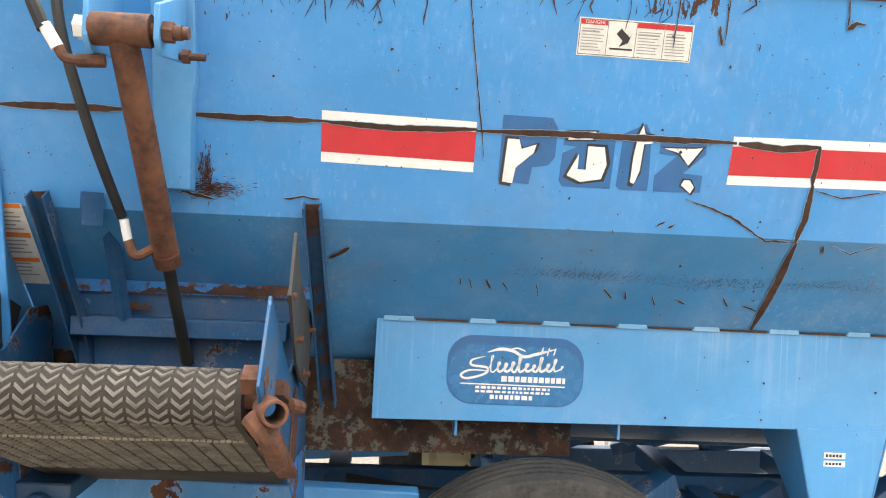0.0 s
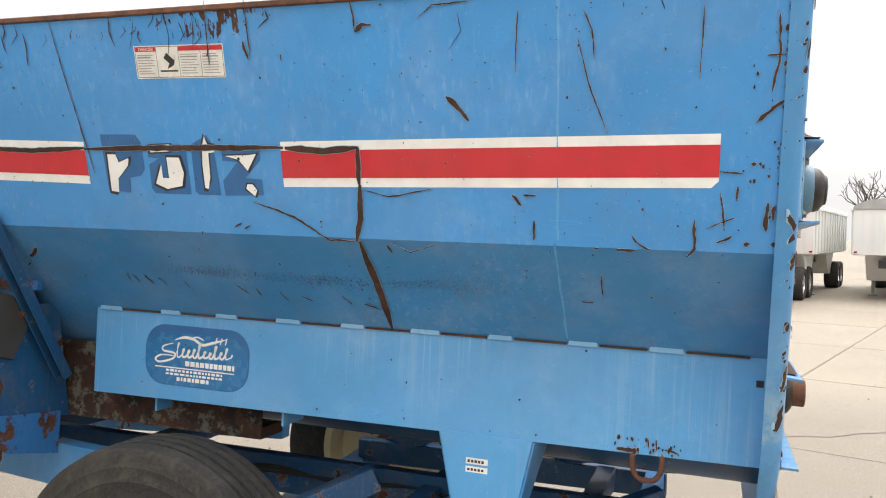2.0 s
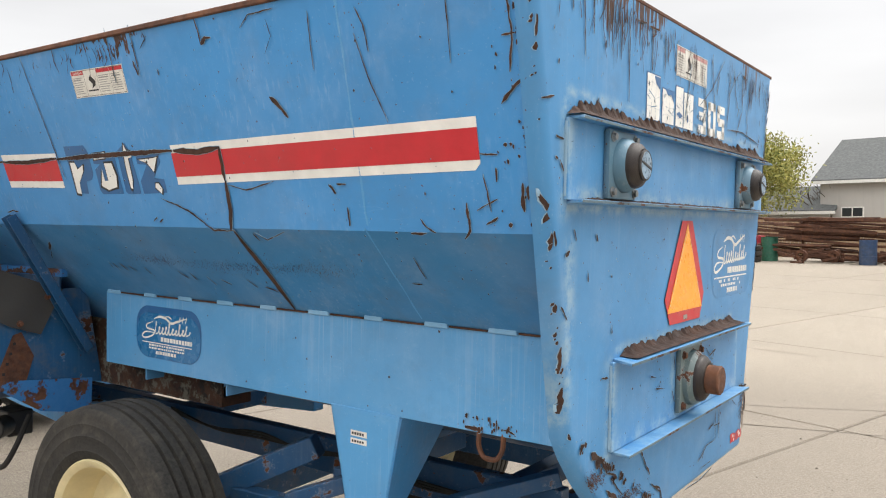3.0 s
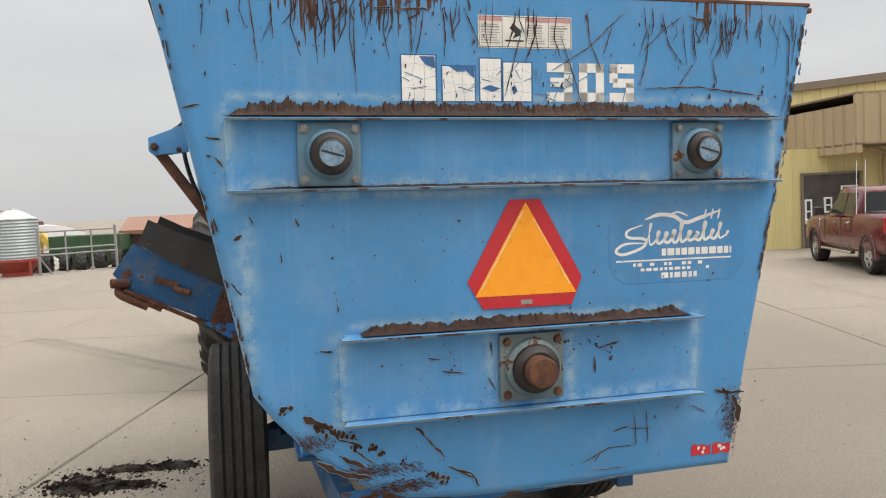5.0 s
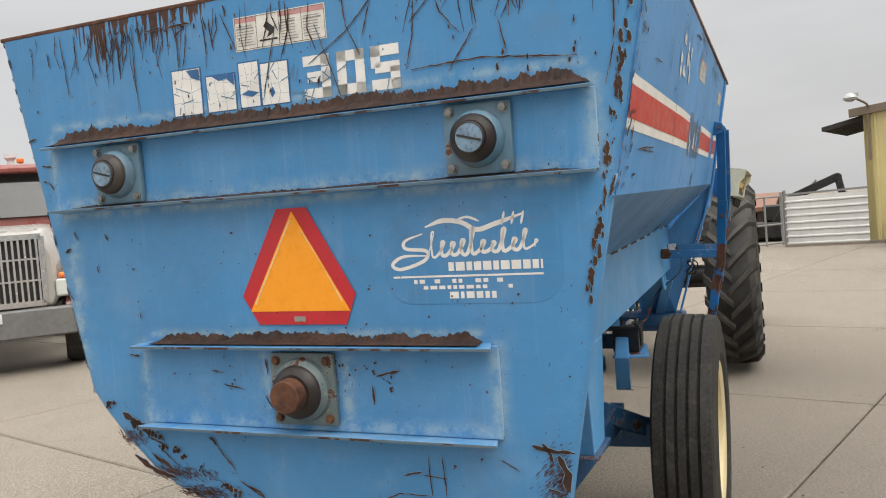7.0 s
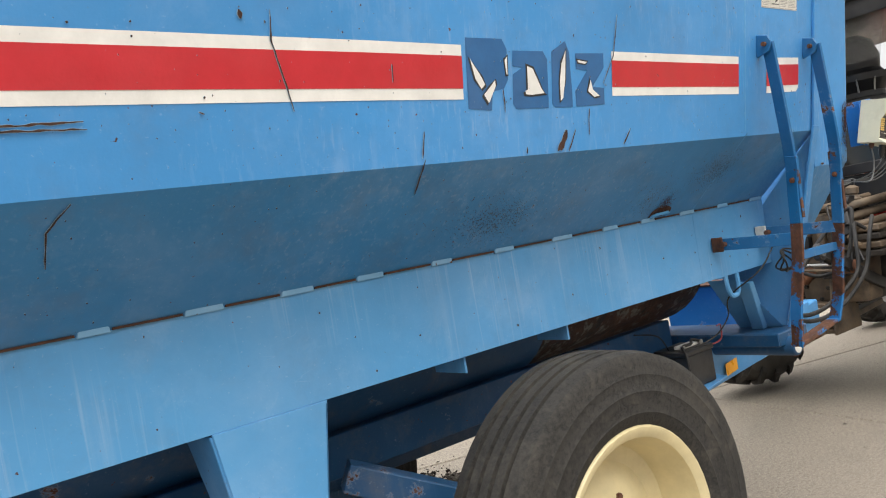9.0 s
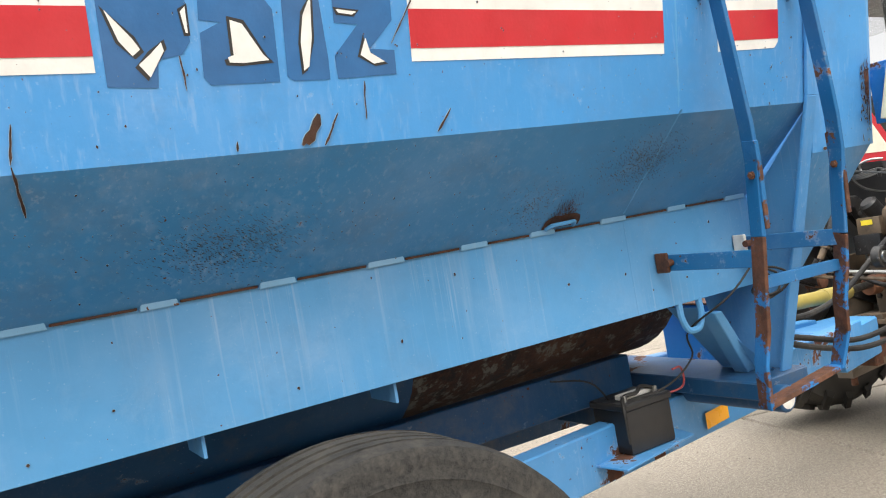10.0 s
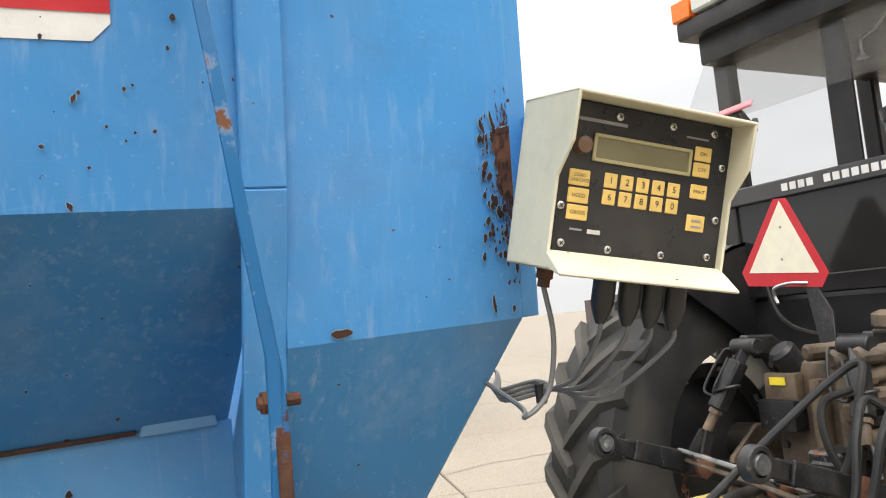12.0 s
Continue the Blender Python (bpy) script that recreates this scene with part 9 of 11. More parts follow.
shed = empty("metal_building", "long yellow ribbed metal building with brown eave trim", "building")
bm = B()
e = at1(30)
ribbed(bm, A0, (e.x, e.y), -0.4, 3.78, 0.62, 0.05, 0.04, 0.2, 6.2)
part("wall", bm, M_YWALL, shed, "yellow ribbed sheet wall")
bm = B()
q = at1(0, -12)
ribbed(bm, (q.x, q.y), A0, -0.4, 3.5, 0.62, 0.05, 0.04, 0.2, 3.78)
part("wall", bm, M_YWALL, shed)
bm = B()
n1 = Vector((D1.y, -D1.x, 0))
a = at1(-0.35, 0.14) + Vector((0, 0, 3.70))
solid(bm, [a, a + Vector((0, 0, 0.24)), a + D1 * 30 + Vector((0, 0, 2.72)), a + D1 * 30 + Vector((0, 0, 2.42))], n1 * -0.18)
part("eave_trim", bm, M_TRIM, shed, "brown metal rake trim", bev=0.01)
bm = B()
a = at1(-0.30, 0.10) + Vector((0, 0, 3.80))
solid(bm, [a, a + D1 * 30 + Vector((0, 0, 2.45)), a + D1 * 30 - n1 * 14 + Vector((0, 0, 2.45)), a - n1 * 14], (0, 0, 0.08))
part("roof", bm, M_TRIM, shed)
bm = B()
a = at1(0.0, -0.1) + Vector((0, 0, 3.62))
solid(bm, [a, a - D1 * 1.15 + Vector((0, 0, -0.22)), a - D1 * 1.15 - n1 * 4 + Vector((0, 0, -0.22)), a - n1 * 4], (0, 0, 0.12))
rafters = [B() for k in range(9)]
for k in range(9):
    c = a - D1 * 1.10 - n1 * (0.05 + 0.42 * k) + Vector((0, 0, -0.20))
    bar(rafters[k], c, c + D1 * 1.0 + Vector((0, 0, 0.19)), 0.12, 0.06)
over_ = part("side_overhang", bm, M_SHADOW_IN, shed, "ragged side overhang, shadow put into its colour")
for r_ in rafters:
    part("rafter", r_, M_SHADOW_IN, over_)
bm = B()
wall_box(bm, A0, D1, 7.35, 9.1, -0.3, 1.95, 0.05, 0.13)
door = part("sliding_door", bm, M_DOORWOOD, shed, "dark weathered sliding door")
for k in range(7):
    bm = B()
    wall_box(bm, A0, D1, 7.36 + k * 0.25, 7.36 + k * 0.25 + 0.235, -0.28, 1.93, 0.13, 0.15)
    part("board", bm, M_DOORWOOD, door)
bm = B()
wall_box(bm, A0, D1, 7.75, 7.95, 0.95, 1.10, 0.15, 0.156)
part("door_sign", bm, M_PAPER, door, "small white sign")
bm = B()
wall_box(bm, A0, D1, 7.2, 9.3, 1.95, 2.03, 0.03, 0.16)
part("door_track", bm, M_TRIM, shed)
bm = B()
wall_box(bm, A0, D1, 0.0, 26, -0.4, 0.06, 0.04, 0.30)
part("kerb", bm, M_CONC, shed, "concrete base kerb")


def arm_lamp(parent, s, z):
    bm = B()
    a = at1(s, 0.10) + Vector((0, 0, z - 1.55))
    rod(bm, a, a + Vector((0, 0, 1.5)), 0.035, 10)
    hose(bm, [a + Vector((0, 0, 1.45)), a + Vector((0, 0, 1.62)) + n1 * 0.12, a + Vector((0, 0, 1.78)) + n1 * 0.5 - D1 * 0.2], 0.035, 8)
    la = part("lamp_arm", bm, M_TRIM, parent, "bent lamp arm on the wall")
    bm = B()
    c = a + Vector((0, 0, 1.84)) + n1 * 0.72 - D1 * 0.32
    lathe(bm, c + Vector((0, 0, 0.10)), (0, 0, -1), [(0.05, 0), (0.14, 0.05), (0.20, 0.14), (0.17, 0.20), (0.06, 0.25)], 18, closed=False)
    bar(bm, c + Vector((0, 0, 0.05)) - n1 * 0.25 + D1 * 0.12, c + Vector((0, 0, 0.03)), 0.16, 0.10)
    part("lamp_head", bm, M_LAMP, la, "grey yard lamp head")


arm_lamp(shed, 0.15, 3.95)
arm_lamp(shed, 11.9, 4.15)
# canopy block with a tan fascia in front of the long wall
C1 = Vector((-14.6, 14.6, 0))
annex = empty("canopy_annex", "low annex with tan ribbed fascia over yellow wall", "building")
S1 = at1(11.65)
bm = B()
ribbed(bm, (S1.x, S1.y), (C1.x, C1.y), 2.50, 3.75, 0.42, 0.04, 0.04, 0.15)
part("fascia", bm, M_TAN, annex, "tan ribbed fascia")
bm = B()
E1 = C1 + D1 * 21.0
ribbed(bm, (C1.x, C1.y), (E1.x, E1.y), 2.72, 4.05, 0.42, 0.04, 0.04, 0.15)
part("fascia", bm, M_TAN, annex, "tan ribbed fascia")
bm = B()
nb = Vector((-D1.y, D1.x, 0))
for z in (2.70, 3.98):
    solid(bm, [C1 + Vector((0, 0, z)), E1 + Vector((0, 0, z)), E1 + nb * 5 + Vector((0, 0, z)), S1 + nb * 0.5 + Vector((0, 0, z)), S1 + Vector((0, 0, z))], (0, 0, 0.05))
part("canopy_roof", bm, M_TRIM, annex)
W1 = C1 + nb * 1.6
W0 = W1 - D1 * 1.75
bm = B()
We = W1 + D1 * 13
ribbed(bm, (W0.x, W0.y), (We.x, We.y), -0.4, 2.72, 0.5, 0.05, 0.035, 0.2)
part("wall", bm, M_YWALL, annex, "yellow ribbed sheet wall")
ab = (W1.x, W1.y)
bm = B()
wall_box(bm, ab, D1, -0.69, 0.84, -0.3, 2.0, 0.04, 0.07)
od = part("double_door", bm, M_DOORWOOD, annex, "tall dark double door")
bm = B()
for s0, s1, z0, z1 in ((-0.75, -0.69, -0.3, 2.06), (0.84, 0.90, -0.3, 2.06), (-0.75, 0.90, 2.0, 2.06)):
    wall_box(bm, ab, D1, s0, s1, z0, z1, 0.04, 0.09)
part("door_frame", bm, M_TRIM, od)
for s0, s1, z0, z1 in ((-0.67, -0.47, 0.68, 1.34), (-0.14, 0.08, 0.95, 1.38), (0.33, 0.80, 1.40, 1.68)):
    bm = B()
    wall_box(bm, ab, D1, s0, s1, z0, z1, 0.07, 0.10)
    wf = part("door_window", bm, M_WHITE, od, "white framed window")
    bm = B()
    zm = (z0 + z1) / 2
    for za, zb in ((z0 + 0.05, zm - 0.02), (zm + 0.02, z1 - 0.05)):
        wall_box(bm, ab, D1, s0 + 0.05, s1 - 0.05, za, zb, 0.10, 0.105)
    part("pane", bm, M_PANE, wf)
for s0 in (3.2,):
    bm = B()
    wall_box(bm, ab, D1, s0, s0 + 1.3, -0.3, 2.0, 0.04, 0.08)
    part("side_door", bm, M_DOORWOOD, annex, "dark closed door")
bm = B()
a = Vector((*ab, 0)) + D1 * 1.5 - nb * 0.15
hose(bm, [a + Vector((0, 0, -0.1)), a + Vector((0, 0, 2.3)), a + Vector((0, 0, 2.5)) - nb * 0.1, a + Vector((0, 0, 2.66)) - D1 * 0.8 - nb * 0.7], 0.05, 8)
part("downspout", bm, M_TAN, annex, "tan downspout")
bm = B()
a = E1 + D1 * -1.5 + nb * 1.0
rod(bm, a + Vector((0, 0, 4.0)), a + Vector((0, 0, 5.2)), 0.05, 10)
hose(bm, [a + Vector((0, 0, 5.1)), a + Vector((0.1, -0.1, 5.4)), a + Vector((0.7, -0.5, 5.7))], 0.045, 8)
bar(bm, a + Vector((0.6, -0.4, 5.66)), a + Vector((1.6, -1.1, 6.05)), 0.35, 0.16)
part("roof_lamp", bm, M_LAMP, annex, "grey street-type lamp on the roof", bev=0.03)

bm = B()
a = C1 + D1 * 0.95 + nb * 0.1
rod(bm, a + Vector((0, 0, 4.0)), a + Vector((0, 0, 5.15)), 0.045, 10, 0.035)
hose(bm, [a + Vector((0, 0, 5.1)), a + Vector((0.02, 0.05, 5.35)), a + D1 * 0.30 + Vector((0, 0, 5.62))], 0.035, 8)
lathe(bm, a + D1 * 0.42 + Vector((0, 0, 5.75)), D1 * 0.8 + Vector((0, 0, 0.7)), [(0.08, -0.28), (0.16, -0.15), (0.20, 0.05), (0.15, 0.18), (0.05, 0.22)], 16, closed=False)
part("roof_lamp", bm, M_LAMP, annex, "grey street-type lamp on the roof")

# white sheet fence, gate and pipe fence
fence_w = empty("sheet_fence", "white horizontal ribbed sheet fence beside the building", "fence")
f0, f1 = Vector((-25.0, 1.75, 0)), Vector((-24.5, 4.0, 0))
df = (f1 - f0).normalized()
for k in range(7):
    bm = B()
    z0 = 0.02 + k * 0.215
    nf = Vector((df.y, -df.x, 0))
    solid(bm, [f0 + nf * o + Vector((0, 0, z)) for o, z in ((0, z0), (0.05, z0 + 0.03), (0.05, z0 + 0.06), (0.015, z0 + 0.085), (0.015, z0 + 0.213), (-0.02, z0 + 0.213), (-0.02, z0))], f1 - f0)
    part("panel", bm, M_WHITE_SHEET, fence_w)
bm = B()
solid(bm, [f0 + nf * 0.3 + Vector((0, 0, -0.2)), f1 + nf * 0.3 + Vector((0, 0, -0.2)), f1 + nf * 0.3 + Vector((0, 0, 0.04)), f0 + nf * 0.3 + Vector((0, 0, 0.04))], nf * -0.4)
part("kerb", bm, M_CONC, fence_w)
bm = B()
rod(bm, f0 + Vector((0, 0, -0.2)), f0 + Vector((0, 0, 1.72)), 0.05, 10)
bar(bm, f0 + Vector((0, 0, 1.58)), f1 + Vector((0, 0, 1.62)), 0.05, 0.06)
part("post", bm, M_PIPE, fence_w, "grey steel post and rail")


def pipe_gate(p, q, h, ups, label, mesh=False):
    g = empty("pipe_gate", label, "gate")
    p, q = vec(p), vec(q)
    for z in ((0.12, h * 0.45, h) if not mesh else (0.12, h * 0.5, h * 0.62, h)):
        bm = B()
        rod(bm, p + Vector((0, 0, z)), q + Vector((0, 0, z)), 0.028, 8)
        part("rail", bm, M_PIPE, g)
    for k in range(ups + 1):
        bm = B()
        a = p.lerp(q, k / ups)
        rod(bm, a + Vector((0, 0, 0.05)), a + Vector((0, 0, h + (0.12 if k in (0, ups) else 0))), 0.03 if k not in (0, ups) else 0.045, 8)
        part("post", bm, M_PIPE, g)
    bm = B()
    rod(bm, p + Vector((0, 0, 0.7)), p.lerp(q, 0.15) + Vector((0, 0, 0.1)), 0.03, 8)
    part("brace", bm, M_PIPE, g)


pipe_gate((-25.34, -6.81, -0.12), (-27.2, -4.76, -0.14), 1.50, 3, "galvanised pipe yard gate standing closed", True)
pipe_gate((-23.6, 0.7, 0), (-24.9, 1.65, 0), 1.55, 2, "galvanised pipe gate beside the white fence")
pipe_gate((-23.3, 0.55, 0), (-23.6, -0.9, 0), 1.5, 2, "tall grey pipe gate standing open")


def gable_house(name, label, c, rz, lx, ly, eave, ridge, m_wall, m_roof, windows=(), base=0.0, over=0.35, cat="building"):
    h = empty(name, label, cat, m=pose(c[0], c[1], base, 0, 0, rz))
    x, y = lx / 2, ly / 2
    bm = B()
    solid(bm, [(-x, -y, 0), (-x, y, 0), (-x, y, eave), (-x, 0, ridge), (-x, -y, eave)], (lx, 0, 0))
    part("wall", bm, m_wall, h)
    for s in (-1, 1):
        bm = B()
        k = (ridge - eave) / y
        solid(bm, [(-x - over, s * (y + over), eave - k * over), (-x - over, 0, ridge + 0.02), (-x - over, 0, ridge + 0.17), (-x - over, s * (y + over), eave - k * over + 0.15)], (lx + 2 * over, 0, 0))
        part("roof", bm, m_roof, h)
        bm = B()
        bar(bm, (-x - over, s * (y + over), eave - k * over + 0.02), (x + over, s * (y + over), eave - k * over + 0.02), 0.06, 0.16)
        part("gutter", bm, M_WHITE if name == "house" else m_roof, h)
    for side, u, z0, w, hh in windows:
        bm = B()
        if side == "x":
            span(bm, x, x + 0.05, u - w / 2, u + w / 2, z0, z0 + hh)
        else:
            span(bm, u - w / 2, u + w / 2, -y - 0.05, -y, z0, z0 + hh)
        wn_ = part("window", bm, M_WHITE, h, "white framed window")
        for k in (0, 1):
            bm = B()
            a = u - w / 2 + 0.06 + k * (w / 2 - 0.03)
            b = a + w / 2 - 0.09
            if side == "x":
                span(bm, x + 0.05, x + 0.056, a, b, z0 + 0.06, z0 + hh - 0.06)
            else:
                span(bm, a, b, -y - 0.056, -y - 0.05, z0 + 0.06, z0 + hh - 0.06)
            part("pane", bm, M_PANE, wn_)
    return h


def shingles(name, colour):
    k = Nodes(name)
    br = k.n("TexBrick", Vector=k.at((1, 1, 1)), Scale=3.0)
    c = k.mix(k.ramp(k.noise(8.0, 4.0), 0.3, 0.7), rgb(*(v * 0.7 for v in colour)), rgb(*(v * 1.2 for v in colour)))
    k.set(Base__Color=c, Roughness=0.9)
    k.bump(k.noise(14.0, 5.0), 0.6, 0.03)
    return k.m


M_SIDING = sheet_metal("pale_grey_siding", (0.50, 0.48, 0.45), 0.06)
M_SHINGLE = shingles("dark_grey_shingles", (0.085, 0.09, 0.09))
M_BROWN_ROOF = sheet_metal("brown_metal_roof", (0.16, 0.075, 0.06))
M_TAN_WALL = sheet_metal("tan_barn_wall", (0.58, 0.42, 0.24))
M_BROWN_WALL = sheet_metal("dark_brown_wall", (0.055, 0.03, 0.028))
M_RUST_ROOF = sheet_metal("rusty_barn_roof", (0.25, 0.12, 0.07))
h = gable_house("house", "pale grey house with dark shingle roof", (-3.7, 46.5), -10, 6.5, 8.0, 3.75, 5.9, M_SIDING, M_SHINGLE,
                [("y", u, 1.75, w, 0.55) for u, w in ((-1.65, 1.1), (1.75, 1.3))] + [("x", -0.2, 4.2, 0.5, 0.8)], base=-0.3)
bm = B()
lathe(bm, (2.3, -0.3, 5.7), (0, 0, 1), [(0.14, 0), (0.14, 0.35), (0.2, 0.38), (0.2, 0.5)], 12, closed=False)
part("roof_vent", bm, M_BLACK, h)
bm = B()
rod(bm, (3.3, -3.96, 0.2), (3.3, -3.96, 3.6), 0.05, 10)
part("downpipe", bm, M_WHITE, h, "white downpipe at the corner")
gable_house("house", "low grey outbuilding with dark shingle roof", (-9.2, 45.5), 0, 4.2, 5.5, 2.05, 3.2, M_SIDING, M_SHINGLE, [("y", 0.3, 1.2, 0.9, 0.5)], base=-0.2)
gable_house("barn", "tan metal barn with a brown metal roof", (-49.5, -17.1), 145, 8, 6.4, 3.38, 4.15, M_TAN_WALL, M_BROWN_ROOF, base=-1.85, over=0.2)
gable_house("barn", "dark brown wooden barn with a rusty roof", (-46.5, -2.4), 84, 8, 4.6, 2.35, 3.0, M_BROWN_WALL, M_RUST_ROOF, base=-1.5, over=0.2)
gable_house("barn", "long white shed under a rusty brown roof", (-53.9, -29.4), 118, 9, 8, 4.0, 4.95, M_WHITE_SHEET, M_RUST_ROOF, base=-2.0, over=0.2)
bm = B()
ring_ = [(3.4 * math.cos(math.pi * k / 14), 2.5 * math.sin(math.pi * k / 14)) for k in range(15)]
solid(bm, [(0, y, z) for y, z in ring_], (14, 0, 0))
thing("hoop_shed", bm, plain("white_tarp", rgb(0.8, 0.8, 0.8), 0.6, vary=0.05), "white fabric hoop shed far off", "shed", m=pose(-66, -15.5, -1.1, 0, 0, 14))

# dark panelled container wall with a pole behind it
cont = empty("container_wall", "dark brown panelled steel container wall", "container")
c0, c1 = Vector((-23.1, -22.9, 0)), Vector((-29.3, -19.6, 0))
dc = (c1 - c0).normalized()
bm = B()
wall_box(bm, (c0.x, c0.y), dc, 0, 7.0, -0.3, 1.93, -2.2, 0)
part("body", bm, M_BROWN_WALL, cont)
for i in range(5):
    leaf = sub("door_leaf", cont)
    for j in range(2):
        for k in range(4):
            bm = B()
            s0 = 0.15 + i * 1.38 + j * 0.60
            z0 = 0.06 + k * 0.46
            wall_box(bm, (c0.x, c0.y), dc, s0, s0 + 0.50, z0, z0 + 0.40, 0, 0.05)
            part("panel", bm, M_BROWN_WALL, leaf, bev=0.03)
    bm = B()
    wall_box(bm, (c0.x, c0.y), dc, i * 1.38 + 0.01, i * 1.38 + 0.07, -0.2, 1.98, 0, 0.10)
    part("bar", bm, M_BLACK, leaf)
pole = empty("utility_pole", "weathered wooden utility pole behind the container", "utility pole", m=pose(-33.6, -30.1, 0))
bm = B()
rod(bm, (0, 0, -1), (0, 0, 5.7), 0.13, 10, 0.10)
part("pole", bm, plain("weathered_pole", rgb(0.17, 0.14, 0.115), 0.85, vary=0.3), pole)
bm = B()
hose(bm, [(0, 0, 4.9), (-2.2, -0.6, 5.0), (-6, -2, 4.4), (-12, -4, 4.6)], 0.02, 5)
hose(bm, [(0, 0, 5.0), (0.35, 0.1, 4.2), (0.2, 0.1, 3.0)], 0.02, 5)
part("wire", bm, M_BLACK, pole)

# board fence, tree, scrap by the house
M_BOARD = plain("weathered_fence_board", rgb(0.34, 0.235, 0.14), 0.8, vary=0.3, scale=2.5)
bf = empty("board_fence", "weathered tan wooden board fence behind the scrap", "fence")
p, q = Vector((-12.5, 31.2, 0)), Vector((0.5, 34.2, 0))
n = 90
bm = B()
span(bm, -0.07, 0.07, -0.012, 0.012, -0.3, 1.5)
board_me = build("board", bm, M_BOARD)
ang = math.atan2(q.y - p.y, q.x - p.x)
for i in range(n):
    ob = new("board", board_me)
    ob.parent = bf
    ob.matrix_basis = Matrix.Translation(p.lerp(q, (i + 0.5) / n) + Vector((0, 0, random.uniform(-0.03, 0.03)))) @ Matrix.Rotation(ang, 4, "Z")

# ---- scrap, trees and loose things ----
M_SCRAP = rusted("scrap_steel", 0.85)
rack = empty("steel_rack", "untidy rack heaped with long rusty steel bars and pipes", "rack")
for x in (-5.4, -2.2):
    bm = B()
    rod(bm, (x, 28.4, -0.1), (x, 28.4, 1.45), 0.05, 8)
    for z in (0.35, 0.75, 1.1, 1.4):
        bar(bm, (x, 27.9, z), (x, 28.9, z), 0.05, 0.05)
    part("upright", bm, M_SCRAP, rack, "rusty rack upright")
for z in (0.06, 0.25, 0.48, 0.70, 0.92, 1.12, 1.28, 1.40):
    for k in range(6):
        y = 27.95 + 0.16 * k + random.uniform(-0.08, 0.08)
        x0 = -6.6 + random.uniform(-0.9, 2.2)
        bm = B()
        a, b = Vector((x0, y, z + random.uniform(0, 0.22))), Vector((x0 + random.uniform(2.2, 5.6), y + random.uniform(-0.4, 0.4), max(0.05, z + random.uniform(-0.30, 0.14))))
        if k % 2:
            rod(bm, a, b, random.uniform(0.025, 0.05), 7)
        else:
            bar(bm, a, b, 0.07, 0.09)
        part("steel_bar", bm, M_SCRAP, rack)


def plain_tyre(bm, c, r, w, ax=(0, 0, 1)):
    lathe(bm, c, ax, [(r * 0.58, 0), (r * 0.75, -w * 0.04), (r * 0.95, 0.05 * w), (r, 0.2 * w), (r, 0.8 * w), (r * 0.95, 0.95 * w), (r * 0.75, 1.04 * w), (r * 0.58, w), (r * 0.62, 0.5 * w)], 24)


for k in range(3):
    bm = B()
    plain_tyre(bm, (-6.95 + 0.02 * (k % 2), 27.3, 0.01 + 0.2 * k), 0.38, 0.19)
    thing("stacked_tyre", bm, M_TYRE, "old black tyre lying in a stack", "tyre", "stacked tyres")
bm = B()
span(bm, -8.7, -7.45, 26.7, 27.5, 0.0, 0.40)
crate = thing("metal_crate", bm, M_BEIGE, "dirty cream metal box lying on skids", "box", bev=0.02)
bm = B()
span(bm, -8.8, -7.4, 26.65, 27.55, 0.40, 0.47)
part("lid", bm, M_TYRE, crate, "dark box lid")
bm = B()
lathe(bm, (-6.5, 28.2, 0.0), (0, 0, 1), [(0.29, 0), (0.29, 0.28), (0.30, 0.29), (0.29, 0.30), (0.29, 0.58), (0.30, 0.59), (0.29, 0.60), (0.29, 0.88), (0.26, 0.88), (0.26, 0.86)], 20, closed=False)
thing("oil_drum", bm, plain("green_drum_paint", rgb(0.02, 0.12, 0.075), 0.5, vary=0.3), "dark green steel drum beside the rack", "drum")
bm = B()
lathe(bm, (-3.1, 27.0, 0.0), (0, 0, 1), [(0.27, 0), (0.27, 0.28), (0.28, 0.29), (0.27, 0.30), (0.27, 0.82), (0.24, 0.82), (0.24, 0.80)], 20, closed=False)
thing("oil_drum", bm, plain("blue_drum_paint", rgb(0.02, 0.05, 0.12), 0.5, vary=0.3), "dark blue steel drum in front of the rack", "drum")
bm = B()
span(bm, -7.75, -7.0, 29.0, 29.6, 0.0, 0.9)
thing("red_bin", bm, plain("red_bin_paint", rgb(0.45, 0.03, 0.05), 0.5, vary=0.3), "faded red steel bin beside the fence", "bin", bev=0.03)
for i, (x, y) in enumerate(((-4.2, 27.3), (-3.2, 27.1), (-2.2, 27.3), (-5.2, 27.2), (-1.4, 27.5))):
    bm = B()
    for k in range(7):
        a = Vector((x + random.uniform(-0.4, 0.4), y + random.uniform(-0.2, 0.2), random.uniform(0.02, 0.35)))
        bar(bm, a, a + Vector((random.uniform(-0.7, 0.7), random.uniform(-0.2, 0.2), random.uniform(-0.1, 0.25))), 0.08, 0.08)
    lathe(bm, (x, y, 0.25), (0.2, 1, 0.1), [(0.22, -0.05), (0.22, 0.05), (0.12, 0.05), (0.12, -0.05)], 14)
    thing("scrap_heap", bm, M_SCRAP, "small heap of rusty scrap iron", "scrap", "scrap heaps")


